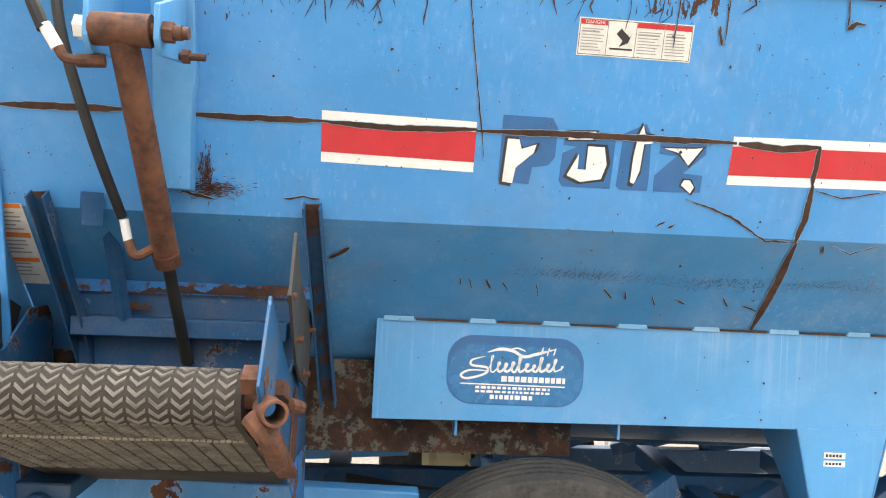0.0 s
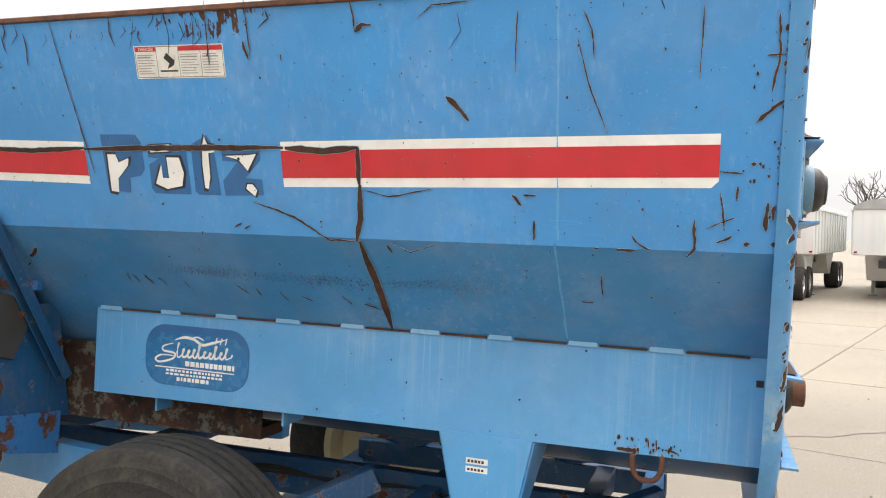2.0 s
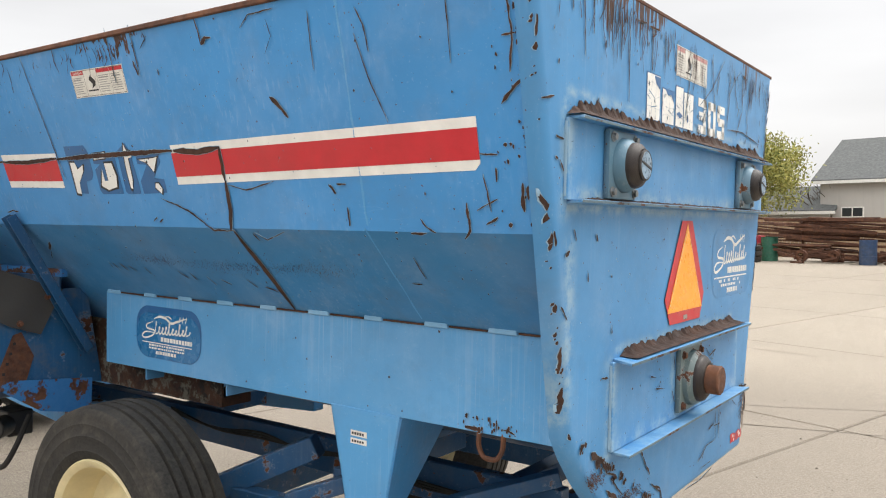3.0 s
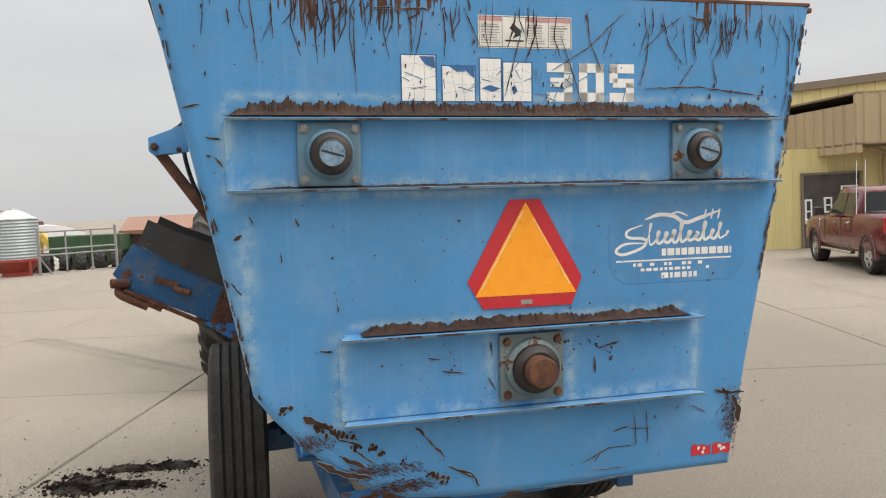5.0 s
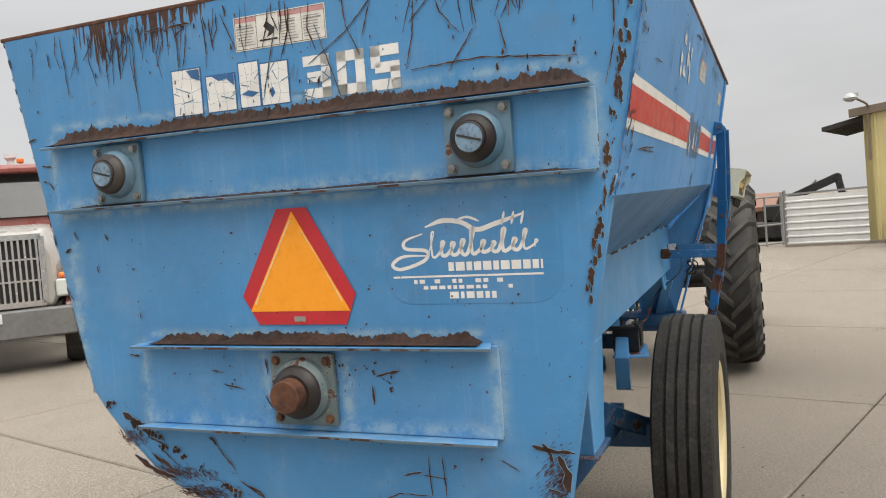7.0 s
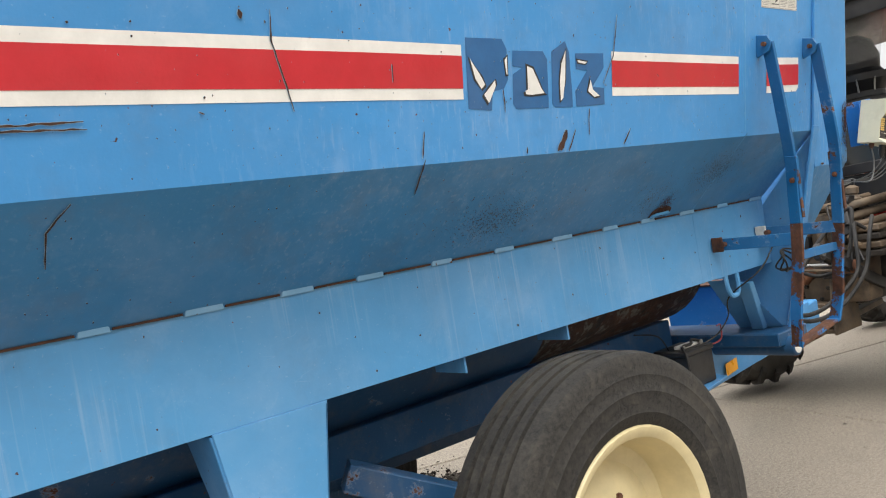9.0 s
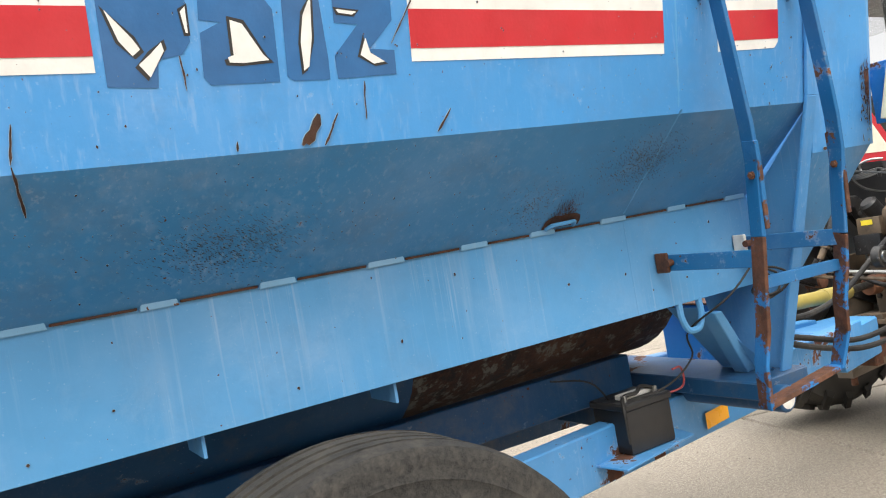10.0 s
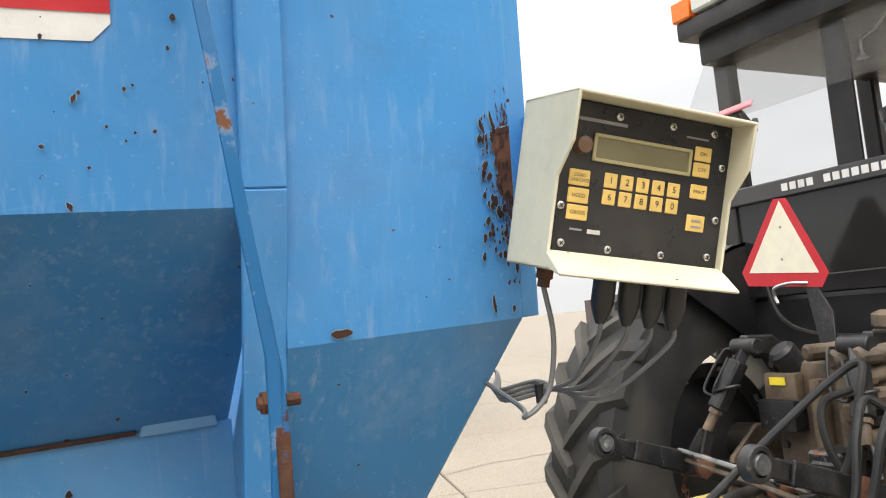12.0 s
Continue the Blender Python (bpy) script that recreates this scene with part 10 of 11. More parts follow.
def tree(c, h, r, leaf_mat, leaves, label, seed, bare=False):
    rnd = random.Random(seed)
    t_ob = empty("tree", label, "tree", m=pose(*c))
    bm = B()
    tips = []

    def grow(p, d, ln, rad, depth):
        q = p + d * ln
        rod(bm, p, q, rad, 7 if depth < 2 else 4, rad * 0.68)
        if depth >= (5 if bare else 4):
            tips.append(q)
            return
        for k in range(3 if depth < 3 else 2):
            a = rnd.uniform(0, 2 * math.pi)
            tilt = rnd.uniform(0.35, 0.8)
            side = d.orthogonal().normalized()
            nd = (Matrix.Rotation(a, 3, d) @ (Matrix.Rotation(tilt, 3, side) @ d) + Vector((0, 0, 0.12))).normalized()
            grow(q, nd, ln * rnd.uniform(0.62, 0.82), rad * 0.62, depth + 1)
            tips.append(q)
    grow(Vector((0, 0, -0.3)), Vector((0, 0, 1)), h * 0.26, h * 0.022, 0)
    part("trunk", bm, plain("grey_bark", rgb(0.09, 0.075, 0.06), 0.9, vary=0.3), t_ob, "grey branching trunk", flat=True)
    if bare:
        return
    verts, faces = [], []
    pts = []
    while len(pts) < 170:
        v = Vector((rnd.uniform(-1, 1), rnd.uniform(-1, 1), rnd.uniform(-0.85, 1)))
        if 0.25 < v.length < 1 + 0.12 * noise.noise(v * 3):
            pts.append(Vector((v.x * r, v.y * r, h * 0.60 + v.z * h * 0.38)))
    for _ in range(leaves):
        p = rnd.choice(pts) + Vector((rnd.gauss(0, 0.34), rnd.gauss(0, 0.34), rnd.gauss(0, 0.26)))
        a = Vector((rnd.gauss(0, 1), rnd.gauss(0, 1), rnd.gauss(0, 1))).normalized()
        b = a.orthogonal().normalized()
        s = rnd.uniform(0.05, 0.10)
        i = len(verts)
        verts += [p, p + a * s + b * s * 0.45, p + a * s * 2.1, p + a * s - b * s * 0.45]
        faces.append((i, i + 1, i + 2, i + 3))
    me = bpy.data.meshes.new("crown")
    me.from_pydata(verts, [], faces)
    me.materials.append(leaf_mat)
    ob = new("crown", me)
    ob.parent = t_ob
    ob["label"] = "yellow-green autumn leaves"
    tagged(ob, kind="stuff")


def leaf_material(name, a, b, c):
    k = Nodes(name)
    isl = k.n("NewGeometry").outputs["Random Per Island"]
    k.set(Base__Color=k.mix(k.ramp(isl, 0.1, 0.9), k.mix(k.ramp(k.noise(0.6), 0.4, 0.6), rgb(*a), rgb(*b)), rgb(*c)), Roughness=0.7)
    return k.m


tree((-10.6, 38.0, 0), 6.3, 3.3, leaf_material("willow_leaves", (0.10, 0.13, 0.02), (0.20, 0.20, 0.03), (0.30, 0.27, 0.05)), 26000, "leafy yellow-green tree behind the board fence", 4)
tree((-7.2, 43.0, 0), 5.0, 2.2, None, 0, "bare leafless tree behind the fence", 9, True)
tree((9.3, 52.0, 0), 7.6, 3.2, None, 0, "bare leafless tree behind the grain trailers", 23, True)
tree((-4.8, 50.5, 0), 4.6, 2.2, None, 0, "bare leafless tree behind the fence", 17, True)

# grass along the fence
bm = B()
for _ in range(2600):
    u = random.random()
    x, y = -12.0 + 7.0 * u, 30.2 + 1.4 * u + random.uniform(-0.5, 0.4)
    hgt = random.uniform(0.15, 0.5)
    a = random.uniform(0, math.pi)
    w = Vector((math.cos(a), math.sin(a), 0)) * 0.02
    lean = Vector((random.uniform(-0.1, 0.1), random.uniform(-0.1, 0.1), hgt))
    bm.faces.new([bm.verts.new(Vector((x, y, 0)) + o) for o in (w, -w, lean)])
thing("dry_grass", bm, plain("dry_grass", rgb(0.36, 0.27, 0.13), 0.8, vary=0.3), "dry tan grass along the board fence", "grass", kind="stuff", flat=True)
bm = B()
for _ in range(1800):
    u = random.random()
    x, y = -40.0 + 6.0 * u, -27.5 + 9.0 * u + random.uniform(-1.0, 1.0)
    z = -1.1
    hgt = random.uniform(0.2, 0.55)
    a = random.uniform(0, math.pi)
    w = Vector((math.cos(a), math.sin(a), 0)) * 0.03
    bm.faces.new([bm.verts.new(Vector((x, y, z)) + o) for o in (w, -w, Vector((random.uniform(-0.15, 0.15), random.uniform(-0.15, 0.15), hgt)))])
thing("dry_grass", bm, plain("brown_weeds", rgb(0.22, 0.15, 0.08), 0.8, vary=0.3), "brown dry weeds at the yard's edge", "grass", kind="stuff", flat=True)

# grain bin on a red stand, container, tyre row
gb = empty("hopper_bin", "round corrugated grey bin on a red stand", "grain bin", m=pose(-26.4, -7.72, -0.15))
bm = B()
prof = [(0.72, 0.62)]
for k in range(13):
    prof += [(0.735, 0.65 + k * 0.1), (0.715, 0.70 + k * 0.1)]
prof += [(0.73, 1.98)]
lathe(bm, (0, 0, 0), (0, 0, 1), prof, 32, closed=False)
part("bin_wall", bm, plain("galvanised_bin", rgb(0.36, 0.40, 0.41), 0.4, 0.35, vary=0.15), gb, "grey corrugated bin wall")
bm = B()
lathe(bm, (0, 0, 0), (0, 0, 1), [(0.75, 1.96), (0.30, 2.22), (0.12, 2.28), (0.10, 2.36)], 24, closed=False)
part("bin_roof", bm, plain("galvanised_roof", rgb(0.5, 0.53, 0.53), 0.35, 0.35), gb, "pale conical bin roof")
M_BIN_RED = plain("faded_red_stand", rgb(0.33, 0.045, 0.03), 0.55, vary=0.3)
bm = B()
lathe(bm, (0, 0, 0), (0, 0, 1), [(0.74, 0.68), (0.74, 0.60), (0.45, 0.25), (0.45, 0.0), (0.40, 0.0)], 24, closed=False)
part("hopper", bm, M_BIN_RED, gb, "red hopper cone")
for k in range(4):
    a = math.pi / 4 + k * math.pi / 2
    bm = B()
    bar(bm, (0.72 * math.cos(a), 0.72 * math.sin(a), 0.66), (0.74 * math.cos(a), 0.74 * math.sin(a), 0.0), 0.07, 0.07)
    bar(bm, (0.74 * math.cos(a), 0.74 * math.sin(a), 0.05), (0.74 * math.cos(a + math.pi / 2), 0.74 * math.sin(a + math.pi / 2), 0.05), 0.06, 0.06)
    part("leg", bm, M_BIN_RED, gb)
dm = empty("dumpster", "black steel rubbish skip with sloping ends", "dumpster", m=pose(-28.9, -10.55, -0.15, 0, 0, 78) @ Matrix.Scale(0.9, 4))
bm = B()
solid(bm, [(-0.95, -0.75, 0.12), (0.75, -0.75, 0.12), (1.05, -0.75, 1.05), (-1.05, -0.75, 1.05)], (0, 1.5, 0))
part("body", bm, M_BLACK_PAINT, dm, bev=0.03)
bm = B()
for a, b in (((-1.08, -0.78, 1.05), (1.08, -0.78, 1.05)), ((-1.08, 0.78, 1.05), (1.08, 0.78, 1.05)), ((-1.08, -0.78, 1.05), (-1.08, 0.78, 1.05)), ((1.08, -0.78, 1.05), (1.08, 0.78, 1.05))):
    bar(bm, a, b, 0.07, 0.07)
part("rim", bm, M_BLACK_PAINT, dm)
for x in (-0.7, 0.6):
    bm = B()
    span(bm, x - 0.06, x + 0.06, -0.6, 0.6, 0, 0.12)
    part("skid", bm, M_BLACK_PAINT, dm)
bm = B()
span(bm, -30.9, -28.6, -9.6, -8.2, -0.3, 0.75)
thing("red_header", bm, plain("dull_red_steel", rgb(0.20, 0.03, 0.025), 0.6, vary=0.4), "dull red machine body beside the skip", "machine", bev=0.08)
bm = B()
span(bm, -30.2, -30.0, -9.4, -8.3, 0.75, 1.6)
span(bm, -30.1, -29.2, -9.3, -8.4, 1.45, 1.62)
thing("black_guard", bm, M_BLACK_PAINT, "black steel guard panel standing behind the skip", "panel", bev=0.03)
for k in range(8):
    bm = B()
    c = Vector((-27.6 - 0.14 * k + 0.25 * (k % 2), -7.6 + 0.55 * k, -0.2))
    lug_tyre(bm, c + Vector((0, 0, 0.40)), 0.42, 0.34, 16, 0.02)
    ft = thing("farm_tyre", bm, M_TRACTOR_TYRE, "used lugged farm tyre standing in a row", "tyre", "tyre row", m=Matrix())
    add_lugs(ft, c + Vector((0, 0, 0.40)), 0.42, 0.34, 14, 0.02)

# gravity wagons
M_GREEN = plain("green_wagon_paint", rgb(0.055, 0.19, 0.045), 0.45, vary=0.25, scale=2.0)
M_GREEN_DARK = plain("dark_green_box", rgb(0.03, 0.075, 0.03), 0.6, vary=0.3, scale=2.0)


def grain_wagon(c, rz, mat, label, scale=1.0):
    g = empty("grain_wagon", label, "wagon", m=pose(c[0], c[1], c[2], 0, 0, rz) @ Matrix.Scale(scale, 4))
    bm = B()
    solid(bm, [(-2.0, -1.1, 1.7), (2.0, -1.1, 1.7), (2.0, 1.1, 1.7), (-2.0, 1.1, 1.7)], (0, 0, 0.9))
    part("box", bm, mat, g, bev=0.03)
    bm = B()
    lo = [bm.verts.new(p) for p in ((-0.9, -0.7, 0.8), (0.9, -0.7, 0.8), (0.9, 0.7, 0.8), (-0.9, 0.7, 0.8))]
    hi = [bm.verts.new(p) for p in ((-2.0, -1.1, 1.7), (2.0, -1.1, 1.7), (2.0, 1.1, 1.7), (-2.0, 1.1, 1.7))]
    bm.faces.new(lo)
    bm.faces.new(hi)
    for k in range(4):
        bm.faces.new((lo[k], lo[(k + 1) % 4], hi[(k + 1) % 4], hi[k]))
    part("hopper", bm, mat, g)
    for k in range(6):
        bm = B()
        x = -1.9 + k * 0.76
        span(bm, x - 0.04, x + 0.04, -1.15, -1.1, 1.7, 2.6)
        part("rib", bm, mat, g)
    bm = B()
    span(bm, -1.9, 1.9, -0.1, 0.1, 0.55, 0.7)
    for x in (-1.5, 1.5):
        bar(bm, (x, -0.6, 0.45), (x, 0.6, 0.45), 0.1, 0.1)
        bar(bm, (x, -0.5, 0.5), (x * 0.9, -0.9, 1.7), 0.06, 0.06)
    part("running_gear", bm, M_BLACK_PAINT, g)
    for x in (-1.5, 1.5):
        for y in (-0.7, 0.7):
            bm = B()
            plain_tyre(bm, (x, y - 0.11, 0.42), 0.42, 0.22, (0, 1, 0))
            part("wheel", bm, M_TYRE, g)


grain_wagon((-44.5, -8.2, -1.65), 76, M_GREEN_DARK, "dark green grain wagon parked behind the gate", 0.95)
grain_wagon((-41.5, -24.6, -1.35), 62, M_GREEN, "bright green grain wagon parked at the yard's edge")
grain_wagon((-44.5, -29.5, -1.6), 62, plain("red_wagon_paint", rgb(0.36, 0.05, 0.03), 0.5, vary=0.2), "dull red grain wagon parked at the yard's edge")


def digger(c, rz, mat, arm, label, scale=1.0):
    """Excavator: tracks, house, boom, stick and bucket."""
    g = empty("excavator", label, "excavator", m=pose(*c, 0, 0, rz) @ Matrix.Scale(scale, 4))
    for y in (-0.9, 0.9):
        bm = B()
        solid(bm, [(-1.5, y - 0.22, 0.1), (-1.2, y - 0.22, 0.0), (1.2, y - 0.22, 0.0), (1.5, y - 0.22, 0.1), (1.6, y - 0.22, 0.4), (1.3, y - 0.22, 0.65), (-1.3, y - 0.22, 0.65), (-1.6, y - 0.22, 0.4)], (0, 0.44, 0))
        part("track", bm, M_TYRE, g, bev=0.03)
    bm = B()
    span(bm, -1.7, 0.7, -1.0, 1.0, 0.75, 1.5)
    part("house", bm, mat, g, bev=0.08)
    bm = B()
    span(bm, -0.3, 0.8, 0.2, 1.0, 1.5, 2.3)
    part("cab", bm, M_GLASS_DARK, g, bev=0.08)
    bm = B()
    for a, b, w in zip(arm, arm[1:], (0.34, 0.36, 0.30, 0.26)):
        bar(bm, a, b, 0.28, w)
        lathe(bm, vec(b) + Vector((0, -0.16, 0)), (0, 1, 0), [(w * 0.5, 0), (w * 0.5, 0.32)], 12, closed=False)
    part("boom", bm, mat, g, "bent excavator boom", bev=0.03)
    bm = B()
    rod(bm, vec(arm[0]) + Vector((0.3, 0.1, 0.35)), vec(arm[1]).lerp(vec(arm[2]), 0.55) + Vector((0, 0.1, 0.3)), 0.06, 8)
    part("ram", bm, M_STEEL, g)
    return g


digger((-38.5, 1.2, -1.2), 82, M_BLACK_PAINT, [(0.2, 0, 1.3), (1.0, 0, 2.55), (3.0, 0, 3.35), (3.35, 0, 1.6)], "black excavator with raised arm behind the fence")
digger((-35.0, -1.3, -0.7), -60, plain("grey_machine_paint", rgb(0.17, 0.17, 0.17), 0.5, vary=0.2), [(0.2, 0, 1.3), (0.5, 0, 2.3), (-1.4, 0, 3.1), (-2.2, 0, 1.9)], "grey excavator with folded arm behind the gate", 0.8)
bm = B()
bar(bm, (-47, -11.5, -1.0), (-46.5, -11.2, 1.0), 0.3, 0.5)
bar(bm, (-46.5, -11.2, 1.0), (-46.3, -10.6, 0.2), 0.3, 0.4)
thing("loader_arm", bm, plain("yellow_machine_paint", rgb(0.60, 0.42, 0.08), 0.5, vary=0.2), "folded yellow loader arm far behind the gate", "machine", bev=0.04)
mast = empty("radio_mast", "thin lattice radio mast on the skyline", "mast", m=pose(-65.3, -42.0, -2))
bm = B()
rod(bm, (0, 0, 0), (0, 0, 7.6), 0.07, 6, 0.03)
for z in (6.2, 6.8):
    bar(bm, (-0.5, 0, z), (0.5, 0, z), 0.05, 0.05)
part("mast_tube", bm, M_PIPE, mast)

# spilled feed beside the wheel, one heap of many crumbs
M_SPILL = plain("dark_wet_feed", rgb(0.012, 0.008, 0.006), 0.95, vary=0.5, scale=40.0, relief=0.6, spec=0.1)
rnd = random.Random(3)
verts, faces = [], []
for _ in range(3000):
    g1, g2 = rnd.gauss(0, 1), rnd.gauss(0, 1)
    far_ = rnd.random() < 0.2
    k = 2.3 if far_ else 0.75
    cx, cy, dx, dy = rnd.choice(((-3.20, -1.90, 0.11, 0.13), (-3.14, -1.94, 0.09, 0.12), (-3.42, -1.64, 0.045, 0.13), (-3.38, -1.34, 0.05, 0.075), (-3.08, -1.66, 0.045, 0.15)))
    x, y = cx + dx * g1 * k + 0.25 * dy * g2 * k, cy + dy * g2 * k
    s = rnd.uniform(0.003, 0.011) if far_ else rnd.uniform(0.006, 0.022)
    hh = max(0, 0.022 * (1 - (g1 * g1 + g2 * g2) / 2.2)) if not far_ else 0
    c = Vector((x, y, hh * rnd.random() + s * 0.35))
    m3 = Matrix.Rotation(rnd.uniform(0, 3), 3, "Z") @ Matrix.Rotation(rnd.uniform(-0.6, 0.6), 3, "X")
    i = len(verts)
    sx, sy, sz = s * rnd.uniform(0.6, 1.4), s * rnd.uniform(0.6, 1.4), s * 0.6
    verts += [c + m3 @ Vector(v) for v in ((sx, 0, 0), (0, sy, 0), (-sx, 0, 0), (0, -sy, 0), (0, 0, sz), (0, 0, -sz))]
    for a, b in ((0, 1), (1, 2), (2, 3), (3, 0)):
        faces += [(i + a, i + b, i + 4), (i + b, i + a, i + 5)]
me = bpy.data.meshes.new("spilled_feed")
me.from_pydata(verts, [], faces)
me.materials.append(M_SPILL)
tagged(new("spilled_feed", me), "dark clumps of spilled feed on the concrete", "spilled feed", kind="stuff")

# ---- parked vehicles: x forward, y to their left ----
M_CHROME = plain("dull_chrome", rgb(0.62, 0.62, 0.61), 0.18, 0.95, vary=0.1)
M_TAIL = plain("red_tail_lens", rgb(0.42, 0.012, 0.015), 0.15, vary=0.1)
M_TRIM_BLACK = plain("black_trim_plastic", rgb(0.02, 0.02, 0.021), 0.55)
M_CAR_GLASS = plain("dark_car_glass", rgb(0.025, 0.03, 0.032), 0.05, vary=0.1, relief=0.0)
M_PLATE = plain("plain_plate", rgb(0.70, 0.70, 0.68), 0.4)


def gloss(name, colour):
    k = Nodes(name)
    dust = k.noise(3.0, 5.0, 0.6)
    z = k.xyz()[2]
    c = k.mix(k.ramp(dust, 0.45, 0.8, 0.0, 0.25), rgb(*colour), rgb(0.25, 0.22, 0.18))
    k.set(Base__Color=c, Roughness=k.ramp(dust, 0.3, 0.7, 0.22, 0.4), Coat__Weight=0.5, Coat__Roughness=0.08)
    return k.m


def loft(bm, rings):
    vs = [[bm.verts.new(vec(p)) for p in r] for r in rings]
    n = len(vs[0])
    bm.faces.new(vs[0][::-1])
    bm.faces.new(vs[-1])
    for a, b in zip(vs, vs[1:]):
        for i in range(n):
            bm.faces.new((a[i], a[(i + 1) % n], b[(i + 1) % n], b[i]))


def hull(bm, stations):
    """Body from stations x, half width, bottom, shoulder, top, half width at the top."""
    rings = []
    for x, w, zb, zs, zt, wt in stations:
        half_ = [(w * 0.93, zb), (w, zb + 0.12), (w, (zb + zs) / 2), (w * 0.985, zs), (wt, zt - 0.02), (wt * 0.8, zt)]
        rings.append([(x, y, z) for y, z in half_] + [(x, -y, z) for y, z in half_[::-1]])
    loft(bm, rings)


def cabin(bm, stations):
    rings = []
    for x, wb, zb, wt, zt in stations:
        rings.append([(x, wb, zb), (x, wt, zt - 0.04), (x, wt * 0.85, zt), (x, -wt * 0.85, zt), (x, -wt, zt - 0.04), (x, -wb, zb)])
    loft(bm, rings)


def road_wheel(v, x, y, r, w, rim, s):
    wl = sub("wheel", v)
    bm = B()
    lathe(bm, (x, y - w / 2, r), (0, 1, 0), [(r * 0.66, 0), (r * 0.9, -0.01), (r * 0.98, 0.03), (r, 0.07), (r, w - 0.07), (r * 0.98, w - 0.03), (r * 0.9, w + 0.01), (r * 0.66, w)], 28)
    part("tyre", bm, M_TYRE, wl)
    bm = B()
    lathe(bm, (x, y, r), (0, s, 0), [(r * 0.68, w * 0.46), (r * 0.62, w * 0.44), (r * 0.58, w * 0.15), (r * 0.2, w * 0.2), (r * 0.18, w * 0.32), (0.001, w * 0.34), (0.001, 0), (r * 0.66, 0)], 28)
    for k in range(6):
        a = k * math.pi / 3
        d = Vector((math.cos(a), 0, math.sin(a)))
        bar(bm, Vector((x, y + s * w * 0.30, r)) + d * r * 0.15, Vector((x, y + s * w * 0.38, r)) + d * r * 0.62, 0.09 * r / 0.35, 0.03, (0, 1, 0))
    part("rim", bm, rim, wl, "spoked wheel rim")


def arch_ring(bm, x, y, z, r0, r1, t):
    """The upper half of a wheel opening's rim."""
    arc = [radians(-8 + 196 * i / 16) for i in range(17)]
    solid(bm, [(x + r1 * math.cos(a), y, z + r1 * math.sin(a)) for a in arc] + [(x + r0 * math.cos(a), y, z + r0 * math.sin(a)) for a in arc[::-1]], (0, t, 0))


def bits(v, items):
    """Small parts: name, material, box, and maybe a label."""
    for it in items:
        bm = B()
        span(bm, *it[2])
        part(it[0], bm, it[1], v, it[3] if len(it) > 3 else "", bev=min(0.02, 0.3 * min(abs(it[2][1] - it[2][0]), abs(it[2][3] - it[2][2]), abs(it[2][5] - it[2][4]))))


def panel(v, name, mat, pts, label="", t=0.012):
    """A thin pane laid over a body surface."""
    p = [vec(q) for q in pts]
    n = (p[1] - p[0]).cross(p[2] - p[0]).normalized()
    bm = B()
    solid(bm, p, n * t)
    return part(name, bm, mat, v, label)


# grey crossover, tail to the yard
suv = empty("crossover", "dark grey crossover car parked by the yellow wall", "car", m=pose(-22.9, 5.55, 0, 0, 0, 180) @ Matrix.Scale(0.97, 4))
M_SUV = gloss("grey_car_paint", (0.075, 0.08, 0.088))
bm = B()
hull(bm, [(-2.30, 0.80, 0.45, 0.88, 1.00, 0.74), (-2.18, 0.90, 0.34, 0.92, 1.06, 0.80), (-1.2, 0.93, 0.26, 0.95, 1.05, 0.82), (0.6, 0.93, 0.26, 0.93, 1.02, 0.82), (1.5, 0.92, 0.28, 0.86, 0.98, 0.78), (2.1, 0.86, 0.35, 0.74, 0.84, 0.66), (2.28, 0.70, 0.42, 0.62, 0.70, 0.5)])
part("body", bm, M_SUV, suv, bev=0.02)
bm = B()
cabin(bm, [(-2.20, 0.80, 1.0, 0.66, 1.14), (-1.80, 0.82, 1.0, 0.64, 1.60), (-1.5, 0.82, 1.0, 0.64, 1.66), (-0.2, 0.82, 1.0, 0.64, 1.68), (0.35, 0.82, 1.0, 0.62, 1.60), (1.25, 0.78, 0.98, 0.60, 1.02)])
part("roof", bm, M_SUV, suv, bev=0.03)
panel(suv, "rear_window", M_CAR_GLASS, [(-2.195, -0.66, 1.12), (-1.86, -0.58, 1.53), (-1.86, 0.58, 1.53), (-2.195, 0.66, 1.12)], "dark rear window")
for s in (-1, 1):
    for x0, x1, a in ((-1.75, -0.95, 0.10), (-0.88, -0.05, 0.0), (0.02, 0.75, -0.35)):
        panel(suv, "side_window", M_CAR_GLASS, [(x0, s * 0.815, 1.06), (x1, s * 0.815, 1.06), (x1 + min(0, a), s * 0.69, 1.50), (x0 + max(0, a), s * 0.69, 1.50)][::s])
    panel(suv, "tail_light", M_TAIL, [(-2.31, s * 0.52, 0.98), (-2.24, s * 0.86, 0.96), (-2.16, s * 0.90, 1.10), (-2.23, s * 0.55, 1.04)], "red tail light", 0.03)
    bits(suv, [("roof_rail", M_CHROME, (-1.4, 0.1, s * 0.58, s * 0.62, 1.70, 1.74)), ("mirror", M_SUV, (0.55, 0.75, s * 0.95, s * 1.14, 1.03, 1.18), "grey door mirror")])
bits(suv, [("bumper", M_TRIM_BLACK, (-2.36, -2.10, -0.88, 0.88, 0.32, 0.56), "dark lower bumper"), ("chrome_bar", M_CHROME, (-2.33, -2.28, -0.36, 0.36, 0.99, 1.03)), ("number_plate", M_PLATE, (-2.34, -2.30, -0.20, 0.20, 0.82, 0.95)), ("wiper", M_TRIM_BLACK, (-2.19, -2.13, -0.1, 0.35, 1.17, 1.20))])
for x in (-1.36, 1.38):
    for s in (-1, 1):
        road_wheel(suv, x, s * 0.80, 0.355, 0.24, M_CHROME, s)

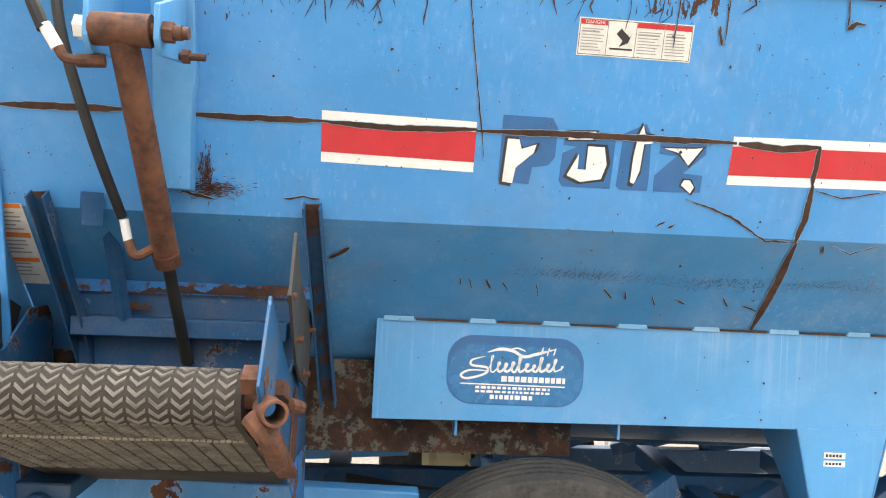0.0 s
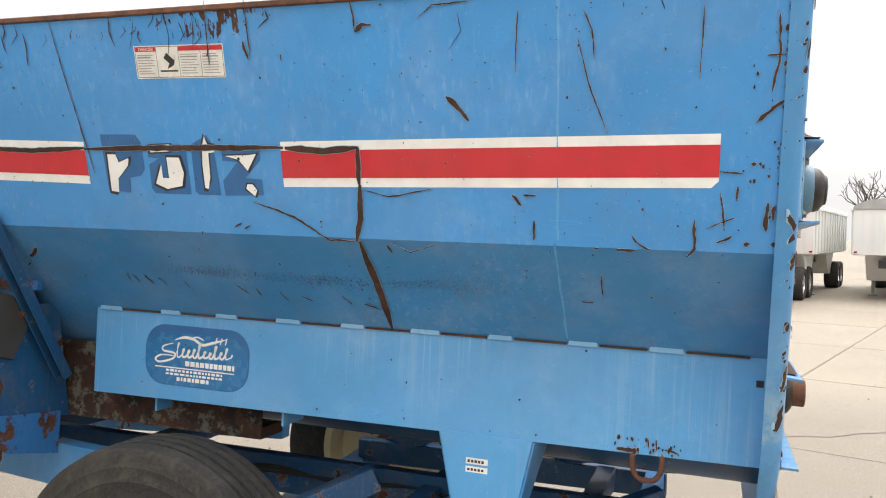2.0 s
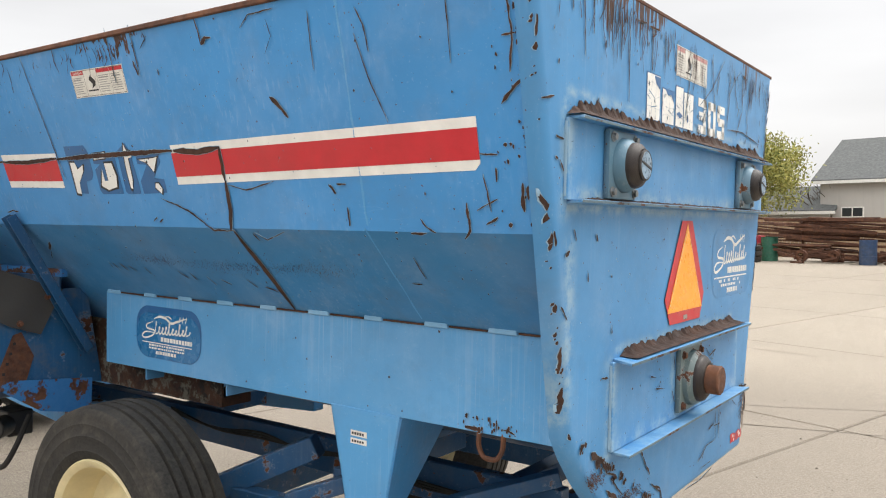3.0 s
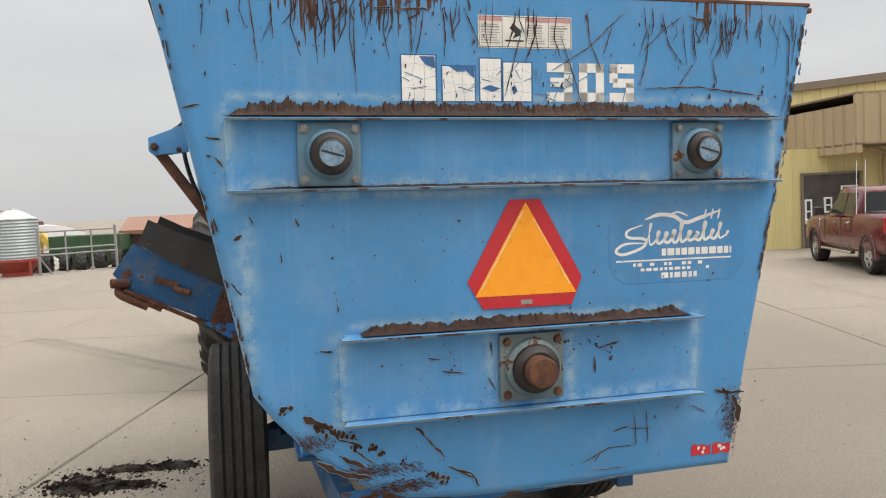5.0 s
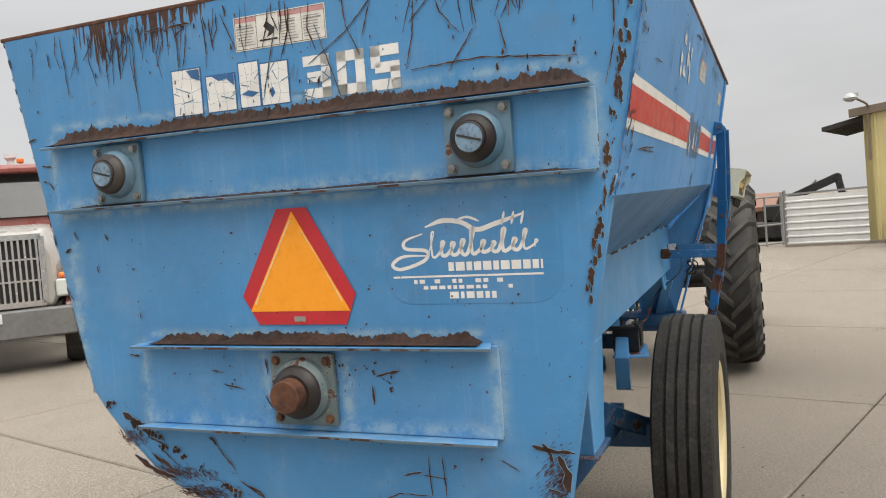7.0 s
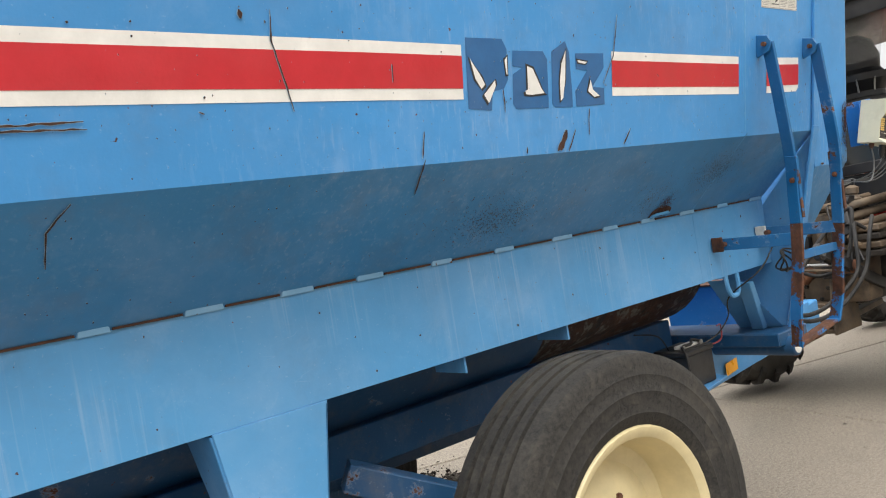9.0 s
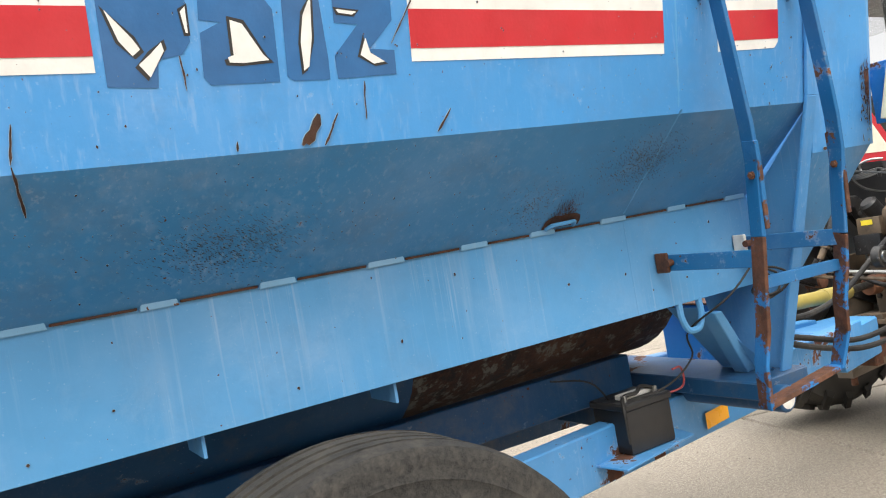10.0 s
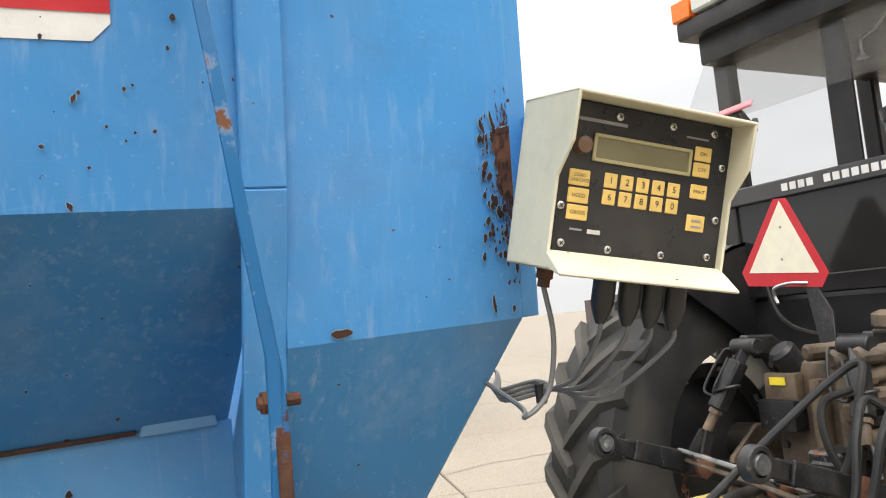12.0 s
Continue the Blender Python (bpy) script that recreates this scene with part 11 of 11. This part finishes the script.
# black flatbed pickup, tail to the yard
flat = empty("flatbed_pickup", "black flatbed pickup truck parked by the yellow wall", "pickup", m=pose(-18.1, 8.25, 0, 0, 0, 160) @ Matrix.Scale(0.86, 4))
M_FLAT = gloss("black_truck_paint", (0.014, 0.015, 0.017))
bm = B()
hull(bm, [(0.0, 0.98, 0.5, 1.10, 1.20, 0.90), (1.5, 1.0, 0.5, 1.12, 1.22, 0.90), (2.2, 0.98, 0.5, 1.08, 1.18, 0.85), (3.0, 0.93, 0.5, 1.0, 1.10, 0.75)])
part("body", bm, M_FLAT, flat, bev=0.02)
bm = B()
cabin(bm, [(0.02, 0.92, 1.18, 0.74, 1.90), (0.4, 0.92, 1.18, 0.74, 1.95), (1.2, 0.92, 1.18, 0.72, 1.93), (2.1, 0.9, 1.16, 0.70, 1.24)])
part("cab", bm, M_FLAT, flat, bev=0.03)
panel(flat, "rear_window", M_CAR_GLASS, [(0.015, -0.66, 1.30), (0.015, -0.60, 1.80), (0.015, 0.60, 1.80), (0.015, 0.66, 1.30)], "wide rear window")
bits(flat, [("flatbed", M_FLAT, (-2.7, -0.15, -1.18, 1.18, 0.86, 0.97), "black steel flatbed"), ("rear_skirt", M_FLAT, (-2.78, -2.70, -1.18, 1.18, 0.62, 0.98), "black rear skirt board"), ("step_bumper", M_TRIM_BLACK, (-2.86, -2.62, -0.95, 0.95, 0.42, 0.60)), ("number_plate", M_PLATE, (-2.80, -2.775, -0.20, 0.20, 0.70, 0.84)), ("headboard_rail", M_FLAT, (-0.22, -0.14, -1.05, 1.05, 1.86, 1.94))])
for s in (-1, 1):
    for k in range(3):
        bits(flat, [("headboard_post", M_FLAT, (-0.22, -0.14, s * (0.25 + 0.38 * k) - 0.03, s * (0.25 + 0.38 * k) + 0.03, 0.97, 1.90))])
    bits(flat, [("tail_light", M_TAIL, (-2.80, -2.775, s * 0.86, s * 1.04, 0.74, 0.88), "red tail light"), ("clear_light", M_PLATE, (-2.80, -2.775, s * 0.76, s * 0.84, 0.74, 0.88)), ("mirror", M_TRIM_BLACK, (1.25, 1.38, s * 1.12, s * 1.38, 1.22, 1.52), "large black mirror"), ("mirror_arm", M_TRIM_BLACK, (1.28, 1.34, s * 0.9, s * 1.15, 1.30, 1.35)), ("mudflap", M_TRIM_BLACK, (-1.65, -1.60, s * 0.72, s * 1.12, 0.15, 0.80)), ("side_light", M_TAIL, (-0.30, -0.26, s * 0.45, s * 0.62, 1.78, 1.84))])
for i in range(9):
    bm = B()
    x, y = -2.3 + 0.23 * i, random.uniform(-0.8, 0.8)
    if i % 3:
        lathe(bm, (x, y, 1.12), (random.uniform(-1, 1), 1, random.uniform(-1, 1)), [(0.16, -0.08), (0.16, 0.08), (0.08, 0.10)], 12, closed=False)
    else:
        box(bm, (x, y, 1.16), (0.3, 0.4, 0.36), Matrix.Rotation(i, 4, "Z"))
    thing("truck_tool", bm, M_BLACK_PAINT, "dark tool or fitting lying on the flatbed", "tool", "flatbed load", bev=0.01, m=flat.matrix_basis.copy())
for x, ys in ((-1.2, (-0.86, 0.86)), (2.35, (-0.84, 0.84))):
    for y in ys:
        road_wheel(flat, x, y, 0.40, 0.30, M_CHROME, 1 if y > 0 else -1)

# dark red crew-cab pickup seen from its rear quarter
rp = empty("pickup_truck", "shiny dark red crew-cab pickup with chrome wheels", "pickup", m=pose(-11.28, 12.2, 0, 0, 0, 157) @ Matrix.Scale(0.86, 4))
M_RP = gloss("dark_red_paint", (0.10, 0.004, 0.009))
bm = B()
hull(bm, [(-2.88, 0.94, 0.55, 1.22, 1.36, 0.90), (-2.80, 1.0, 0.48, 1.24, 1.37, 0.93), (-0.95, 1.01, 0.45, 1.22, 1.34, 0.93), (-0.90, 1.01, 0.45, 1.20, 1.26, 0.90), (1.35, 1.01, 0.45, 1.16, 1.24, 0.88), (2.5, 0.98, 0.45, 1.10, 1.20, 0.84), (2.95, 0.90, 0.48, 1.0, 1.10, 0.76)])
body = part("body", bm, M_RP, rp, bev=0.025)
bm = B()
cabin(bm, [(-0.95, 0.93, 1.24, 0.74, 1.84), (-0.80, 0.93, 1.24, 0.75, 1.92), (0.0, 0.93, 1.24, 0.76, 1.95), (0.55, 0.93, 1.22, 0.74, 1.92), (1.55, 0.90, 1.20, 0.72, 1.26)])
part("cab", bm, M_RP, rp, bev=0.03)
bm = B()
span(bm, -2.72, -1.05, -0.80, 0.80, 0.95, 1.375)
part("bed", bm, M_TRIM_BLACK, rp, "dark open bed")
panel(rp, "rear_window", M_CAR_GLASS, [(-0.965, -0.78, 1.38), (-0.95, -0.66, 1.80), (-0.95, 0.66, 1.80), (-0.965, 0.78, 1.38)], "dark rear window")
for s in (-1, 1):
    for x0, x1, c0, c1 in ((-0.80, -0.20, 0.10, 0.0), (-0.12, 0.95, 0.0, -0.55)):
        panel(rp, "side_window", M_CAR_GLASS, [(x0, s * 0.925, 1.30), (x1, s * 0.925, 1.30), (x1 + c1, s * 0.80, 1.80), (x0 + c0, s * 0.80, 1.80)][::s], "dark door window", 0.02)
    for x0 in (-0.72, 0.20):
        bits(rp, [("door_handle", M_CHROME, (x0, x0 + 0.18, s * 1.0, s * 1.04, 1.08, 1.12), "chrome door handle")])
    for xa in (-0.16, 1.02, -0.86):
        bits(rp, [("door_gap", M_TRIM_BLACK, (xa, xa + 0.012, s * 1.0, s * 1.012, 0.62, 1.22))])
    bits(rp, [("mirror", M_TRIM_BLACK, (0.95, 1.15, s * 1.02, s * 1.26, 1.26, 1.46), "black door mirror"), ("running_board", M_CHROME, (-0.9, 1.2, s * 0.92, s * 1.06, 0.38, 0.45), "chrome running board"), ("tail_light", M_TAIL, (-2.92, -2.78, s * 0.86, s * 1.02, 0.95, 1.30), "red tail light"), ("headlight", M_LENS_CLEAR, (2.70, 2.98, s * 0.62, s * 0.92, 0.92, 1.08)), ("fender_vent", M_CHROME, (1.35, 1.40, s * 0.99, s * 1.025, 0.92, 1.14))])
    for x in (-1.85, 1.85):
        road_wheel(rp, x, s * 0.86, 0.41, 0.28, M_CHROME, s)
        bm = B()
        arch_ring(bm, x, s * 0.95, 0.42, 0.46, 0.52, s * 0.075)
        part("wheel_arch", bm, M_RP, rp)
        bm = B()
        arch_ring(bm, x, s * 0.80, 0.44, 0.40, 0.47, s * 0.218)
        part("arch_shade", bm, M_TRIM_BLACK, rp)
bits(rp, [("rear_bumper", M_CHROME, (-3.0, -2.80, -0.95, 0.95, 0.50, 0.72), "chrome rear bumper"), ("number_plate", M_PLATE, (-3.01, -2.99, -0.18, 0.18, 0.55, 0.67)), ("tailgate_trim", M_TRIM_BLACK, (-2.895, -2.87, -0.6, 0.6, 1.02, 1.10))])
for x, y in ((-0.98, 0.92), (-1.35, 0.86)):
    bm = B()
    rod(bm, (x, y, 1.30), (x - 0.05, y, 2.55), 0.012, 6, 0.006)
    part("whip_aerial", bm, M_WHITE, rp, "white whip aerial")

# old blue pickup, side-on
bp = empty("pickup_truck", "old dark blue pickup with a loaded bed", "pickup", m=pose(-25.8, -12.85, -0.05, 0, 0, 235) @ Matrix.Scale(0.88, 4))
M_BP = gloss("dark_blue_paint", (0.009, 0.024, 0.075))
bm = B()
hull(bm, [(-2.4, 0.84, 0.45, 0.95, 1.06, 0.80), (-0.5, 0.87, 0.40, 0.95, 1.06, 0.80), (-0.45, 0.87, 0.40, 0.92, 1.0, 0.80), (0.9, 0.86, 0.40, 0.90, 0.98, 0.76), (2.0, 0.82, 0.42, 0.84, 0.92, 0.70), (2.25, 0.76, 0.45, 0.78, 0.84, 0.62)])
part("body", bm, M_BP, bp, bev=0.02)
bm = B()
cabin(bm, [(-0.5, 0.80, 0.98, 0.62, 1.45), (-0.35, 0.80, 0.98, 0.62, 1.55), (0.35, 0.80, 0.98, 0.62, 1.54), (1.05, 0.78, 0.96, 0.60, 1.02)])
part("cab", bm, M_BP, bp, bev=0.03)
panel(bp, "rear_window", M_CAR_GLASS, [(-0.51, -0.62, 1.10), (-0.46, -0.55, 1.43), (-0.46, 0.55, 1.43), (-0.51, 0.62, 1.10)])
for s in (-1, 1):
    panel(bp, "side_window", M_CAR_GLASS, [(-0.38, s * 0.79, 1.03), (0.72, s * 0.79, 1.03), (0.36, s * 0.66, 1.46), (-0.34, s * 0.66, 1.46)][::s], "", 0.02)
    bits(bp, [("tail_light", M_TAIL, (-2.43, -2.36, s * 0.68, s * 0.84, 0.68, 0.98), "red tail light"), ("mirror", M_TRIM_BLACK, (0.5, 0.6, s * 0.88, s * 1.05, 1.02, 1.18))])
    for x in (-1.35, 1.45):
        road_wheel(bp, x, s * 0.74, 0.35, 0.22, M_CHROME, s)
bits(bp, [("bed", M_TRIM_BLACK, (-2.3, -0.6, -0.72, 0.72, 0.7, 1.075)), ("bumper", M_CHROME, (-2.55, -2.38, -0.84, 0.84, 0.42, 0.58)), ("number_plate", M_PLATE, (-2.57, -2.54, -0.16, 0.16, 0.46, 0.58))])
for k in range(5):
    bm = B()
    x, y = -2.0 + 0.32 * k, random.uniform(-0.4, 0.4)
    box(bm, (x, y, 1.14), (0.35, 0.3, 0.16), Matrix.Rotation(k * 1.3, 4, "Z"))
    thing("bed_load", bm, M_PAPER if k % 2 else M_CABLE, "pale sack lying in the pickup bed", "sack", "pickup load", bev=0.05, m=bp.matrix_basis.copy())


# conventional road tractors
def semi(c, rz, red, name, label, scale=1.0, stack=True, nose_mat=None, bumper=None):
    g = empty(name, label, "truck", m=pose(*c, 0, 0, rz) @ Matrix.Scale(scale, 4))
    bm = B()
    hull(bm, [(-0.2, 0.92, 0.85, 1.55, 1.92, 0.80), (1.3, 0.86, 0.80, 1.50, 1.84, 0.72), (1.75, 0.80, 0.80, 1.45, 1.76, 0.66)])
    part("hood", bm, nose_mat or red, g, "long square hood", bev=0.04)
    bm = B()
    cabin(bm, [(-1.45, 1.05, 1.0, 1.0, 2.80), (-1.0, 1.05, 1.0, 1.0, 2.86), (-0.35, 1.0, 1.0, 0.92, 2.82), (-0.1, 0.98, 1.0, 0.86, 1.95)])
    part("cab", bm, red, g, bev=0.05)
    panel(g, "windscreen", M_CAR_GLASS, [(-0.09, -0.78, 2.02), (-0.33, -0.76, 2.66), (-0.33, 0.76, 2.66), (-0.09, 0.78, 2.02)][::-1], "split windscreen", 0.03)
    bits(g, [("windscreen_bar", red, (-0.24, -0.04, -0.03, 0.03, 2.0, 2.68)), ("sun_visor", red, (-0.42, -0.10, -0.9, 0.9, 2.68, 2.76))])
    bm = B()
    for a, b in (((1.78, -0.66, 0.86), (1.78, 0.66, 0.86)), ((1.78, -0.66, 1.70), (1.78, 0.66, 1.70)), ((1.78, -0.66, 0.86), (1.78, -0.66, 1.70)), ((1.78, 0.66, 0.86), (1.78, 0.66, 1.70))):
        bar(bm, a, b, 0.07, 0.07)
    gr = part("grille", bm, M_CHROME, g, "chrome framed grille")
    bm = B()
    span(bm, 1.74, 1.765, -0.64, 0.64, 0.88, 1.68)
    part("grille_back", bm, M_DARK, gr)
    for k in range(19):
        y = -0.60 + k * 0.0667
        bits_bm = B()
        span(bits_bm, 1.77, 1.80, y - 0.013, y + 0.013, 0.88, 1.68)
        part("grille_bar", bits_bm, M_CHROME, gr)
    for z in (1.15, 1.42):
        bm = B()
        span(bm, 1.765, 1.785, -0.64, 0.64, z - 0.012, z + 0.012)
        part("grille_bar", bm, M_CHROME, gr)
    bits(g, [("bumper", bumper or M_CHROME, (1.72, 1.98, -1.15, 1.15, 0.45, 0.80), "chrome front bumper"), ("number_plate", M_PLATE, (1.985, 2.0, -0.16, 0.16, 0.66, 0.78)), ("hood_emblem", M_PLATE, (1.70, 1.80, -0.12, 0.12, 1.74, 1.90)), ("frame", M_TRIM_BLACK, (-5.0, 1.6, -0.45, 0.45, 0.70, 0.95))])
    for s in (-1, 1):
        bits(g, [("headlight", M_LENS_CLEAR, (1.60, 1.80, s * 0.78, s * 1.08, 0.92, 1.14), "square headlight"), ("indicator", M_LENS_ORANGE, (1.60, 1.79, s * 0.82, s * 1.04, 1.15, 1.22)), ("roof_light", M_LENS_ORANGE, (-0.7, -0.6, s * 0.4, s * 0.5, 2.86, 2.94)), ("step", M_CHROME, (-1.4, -0.4, s * 0.95, s * 1.15, 0.55, 0.75)), ("mirror", M_CHROME, (-0.10, -0.02, s * 1.30, s * 1.48, 1.95, 2.45), "tall chrome mirror"), ("mirror_arm", M_CHROME, (-0.10, -0.04, s * 1.0, s * 1.40, 2.45, 2.50))])
        bm = B()
        arch_ring(bm, 1.15, s * 0.88, 0.55, 0.57, 0.63, s * 0.24)
        part("wheel_arch", bm, red, g)
        road_wheel(g, 1.15, s * 0.98, 0.52, 0.28, M_CHROME, s)
        for x in (-2.9, -4.15):
            road_wheel(g, x, s * 0.92, 0.52, 0.5, M_CHROME, s)
        if stack:
            bm = B()
            rod(bm, (-1.6, s * 0.9, 0.9), (-1.6, s * 0.9, 3.1), 0.075, 12)
            part("exhaust_stack", bm, M_CHROME, g)
    bm = B()
    lathe(bm, (-1.2, 0.3, 2.86), (0, 0, 1), [(0.05, 0), (0.05, 0.1), (0.09, 0.14), (0.09, 0.2)], 12, closed=False)
    part("beacon", bm, M_PLATE, g)
    bm = B()
    hose(bm, [(-1.0, -0.2, 2.86), (-1.0, -0.2, 3.0), (-0.85, -0.2, 3.06)], 0.06, 8)
    part("air_horn", bm, M_PLATE, g)
    return g


M_TARP = plain("grey_tarp", rgb(0.36, 0.35, 0.34), 0.7, vary=0.2, scale=2.0)


def grain_trailer(c, rz, mat, label):
    g = empty("grain_trailer", label, "trailer", m=pose(*c, 0, 0, rz) @ Matrix.Scale(0.91, 4))
    bm = B()
    solid(bm, [(0, -1.25, 1.45), (-9.5, -1.25, 1.45), (-9.5, -1.25, 2.95), (0, -1.25, 2.95)], (0, 2.5, 0))
    part("box", bm, mat, g, bev=0.03)
    arch = [(1.27 * math.cos(a), 2.94 + 0.36 * math.sin(a)) for a in (math.pi * i / 10 for i in range(11))]
    bm = B()
    solid(bm, [(0.04, y, z) for y, z in arch], (-9.58, 0, 0))
    part("tarp", bm, M_TARP, g, "grey roll tarp over hoops")
    bm = B()
    span(bm, -9.4, -0.1, -0.5, 0.5, 1.05, 1.30)
    part("frame", bm, M_TRIM_BLACK, g)
    bits(g, [("top_rail", mat, (0.05, -9.55, s * 1.24, s * 1.32, 2.86, 2.98)) for s in (-1, 1)] + [("marker_light", M_TAIL, (-0.02, 0.02, s * 1.1, s * 1.2, 1.52, 1.58)) for s in (-1, 1)])
    bits(g, [("foot_pad", M_PIPE, (-2.8, -3.1, s * 0.65, s * 0.95, 0.0, 0.06)) for s in (-1, 1)] + [("leg_post", M_PIPE, (-2.89, -3.01, s * 0.74, s * 0.86, 0.05, 1.4)) for s in (-1, 1)])
    for k in range(13):
        for s in (-1, 1):
            bits(g, [("rib", mat, (-0.1 - 0.77 * k, -0.16 - 0.77 * k, s * 1.25, s * 1.30, 1.5, 2.9))])
    for x in (-1.6, -7.4):
        bm = B()
        solid(bm, [(x - 1.3, -0.9, 1.45), (x + 1.3, -0.9, 1.45), (x + 0.3, -0.9, 0.6), (x - 0.3, -0.9, 0.6)], (0, 1.8, 0))
        part("hopper", bm, mat, g)
    for x in (-8.3, -9.3):
        for s in (-1, 1):
            road_wheel(g, x, s * 0.92, 0.52, 0.5, M_CHROME, s)
    bits(g, [("leg_brace", M_PIPE, (-2.92, -2.98, -0.8, 0.8, 0.75, 0.85))])


M_CAR_GREY = plain("dull_steel_bumper", rgb(0.16, 0.16, 0.155), 0.45, vary=0.2)
M_SEMI = gloss("red_truck_paint", (0.34, 0.02, 0.025))
M_SEMI_DULL = gloss("faded_red_truck", (0.24, 0.05, 0.035))
M_SEMI_WHITE = gloss("dull_white_truck", (0.42, 0.40, 0.36))
semi((0.58, 19.75, 0), 256, M_SEMI, "road_truck", "bright red road truck with chrome grille parked", 0.92)
grain_trailer((1.38, 22.2, 0), 257, M_WHITE_SHEET, "white grain trailer behind the red truck")
grain_trailer((4.72, 22.75, 0), 257, M_WHITE_SHEET, "white tarped grain trailer standing on its landing leg")
semi((-7.15, -10.33, 0), 48, M_SEMI_DULL, "road_truck", "faded red and white road truck, tall grille", 1.14, nose_mat=M_SEMI_WHITE, bumper=M_CAR_GREY)
van = empty("van", "dark red van parked far behind the gate", "van", m=pose(-40.0, -2.6, -1.1, 0, 0, 20))
bm = B()
hull(bm, [(-2.2, 0.85, 0.4, 0.95, 1.10, 0.8), (1.2, 0.9, 0.35, 0.95, 1.08, 0.8), (2.2, 0.8, 0.4, 0.75, 0.85, 0.66)])
part("body", bm, M_SEMI_DULL, van, bev=0.03)
bm = B()
cabin(bm, [(-2.15, 0.8, 1.08, 0.7, 1.75), (-0.2, 0.8, 1.08, 0.7, 1.8), (0.5, 0.8, 1.08, 0.68, 1.72), (1.4, 0.78, 1.05, 0.66, 1.12)])
part("roof", bm, M_CAR_GLASS, van, bev=0.03)
for x in (-1.4, 1.4):
    for s in (-1, 1):
        road_wheel(van, x, s * 0.76, 0.34, 0.22, M_CHROME, s)
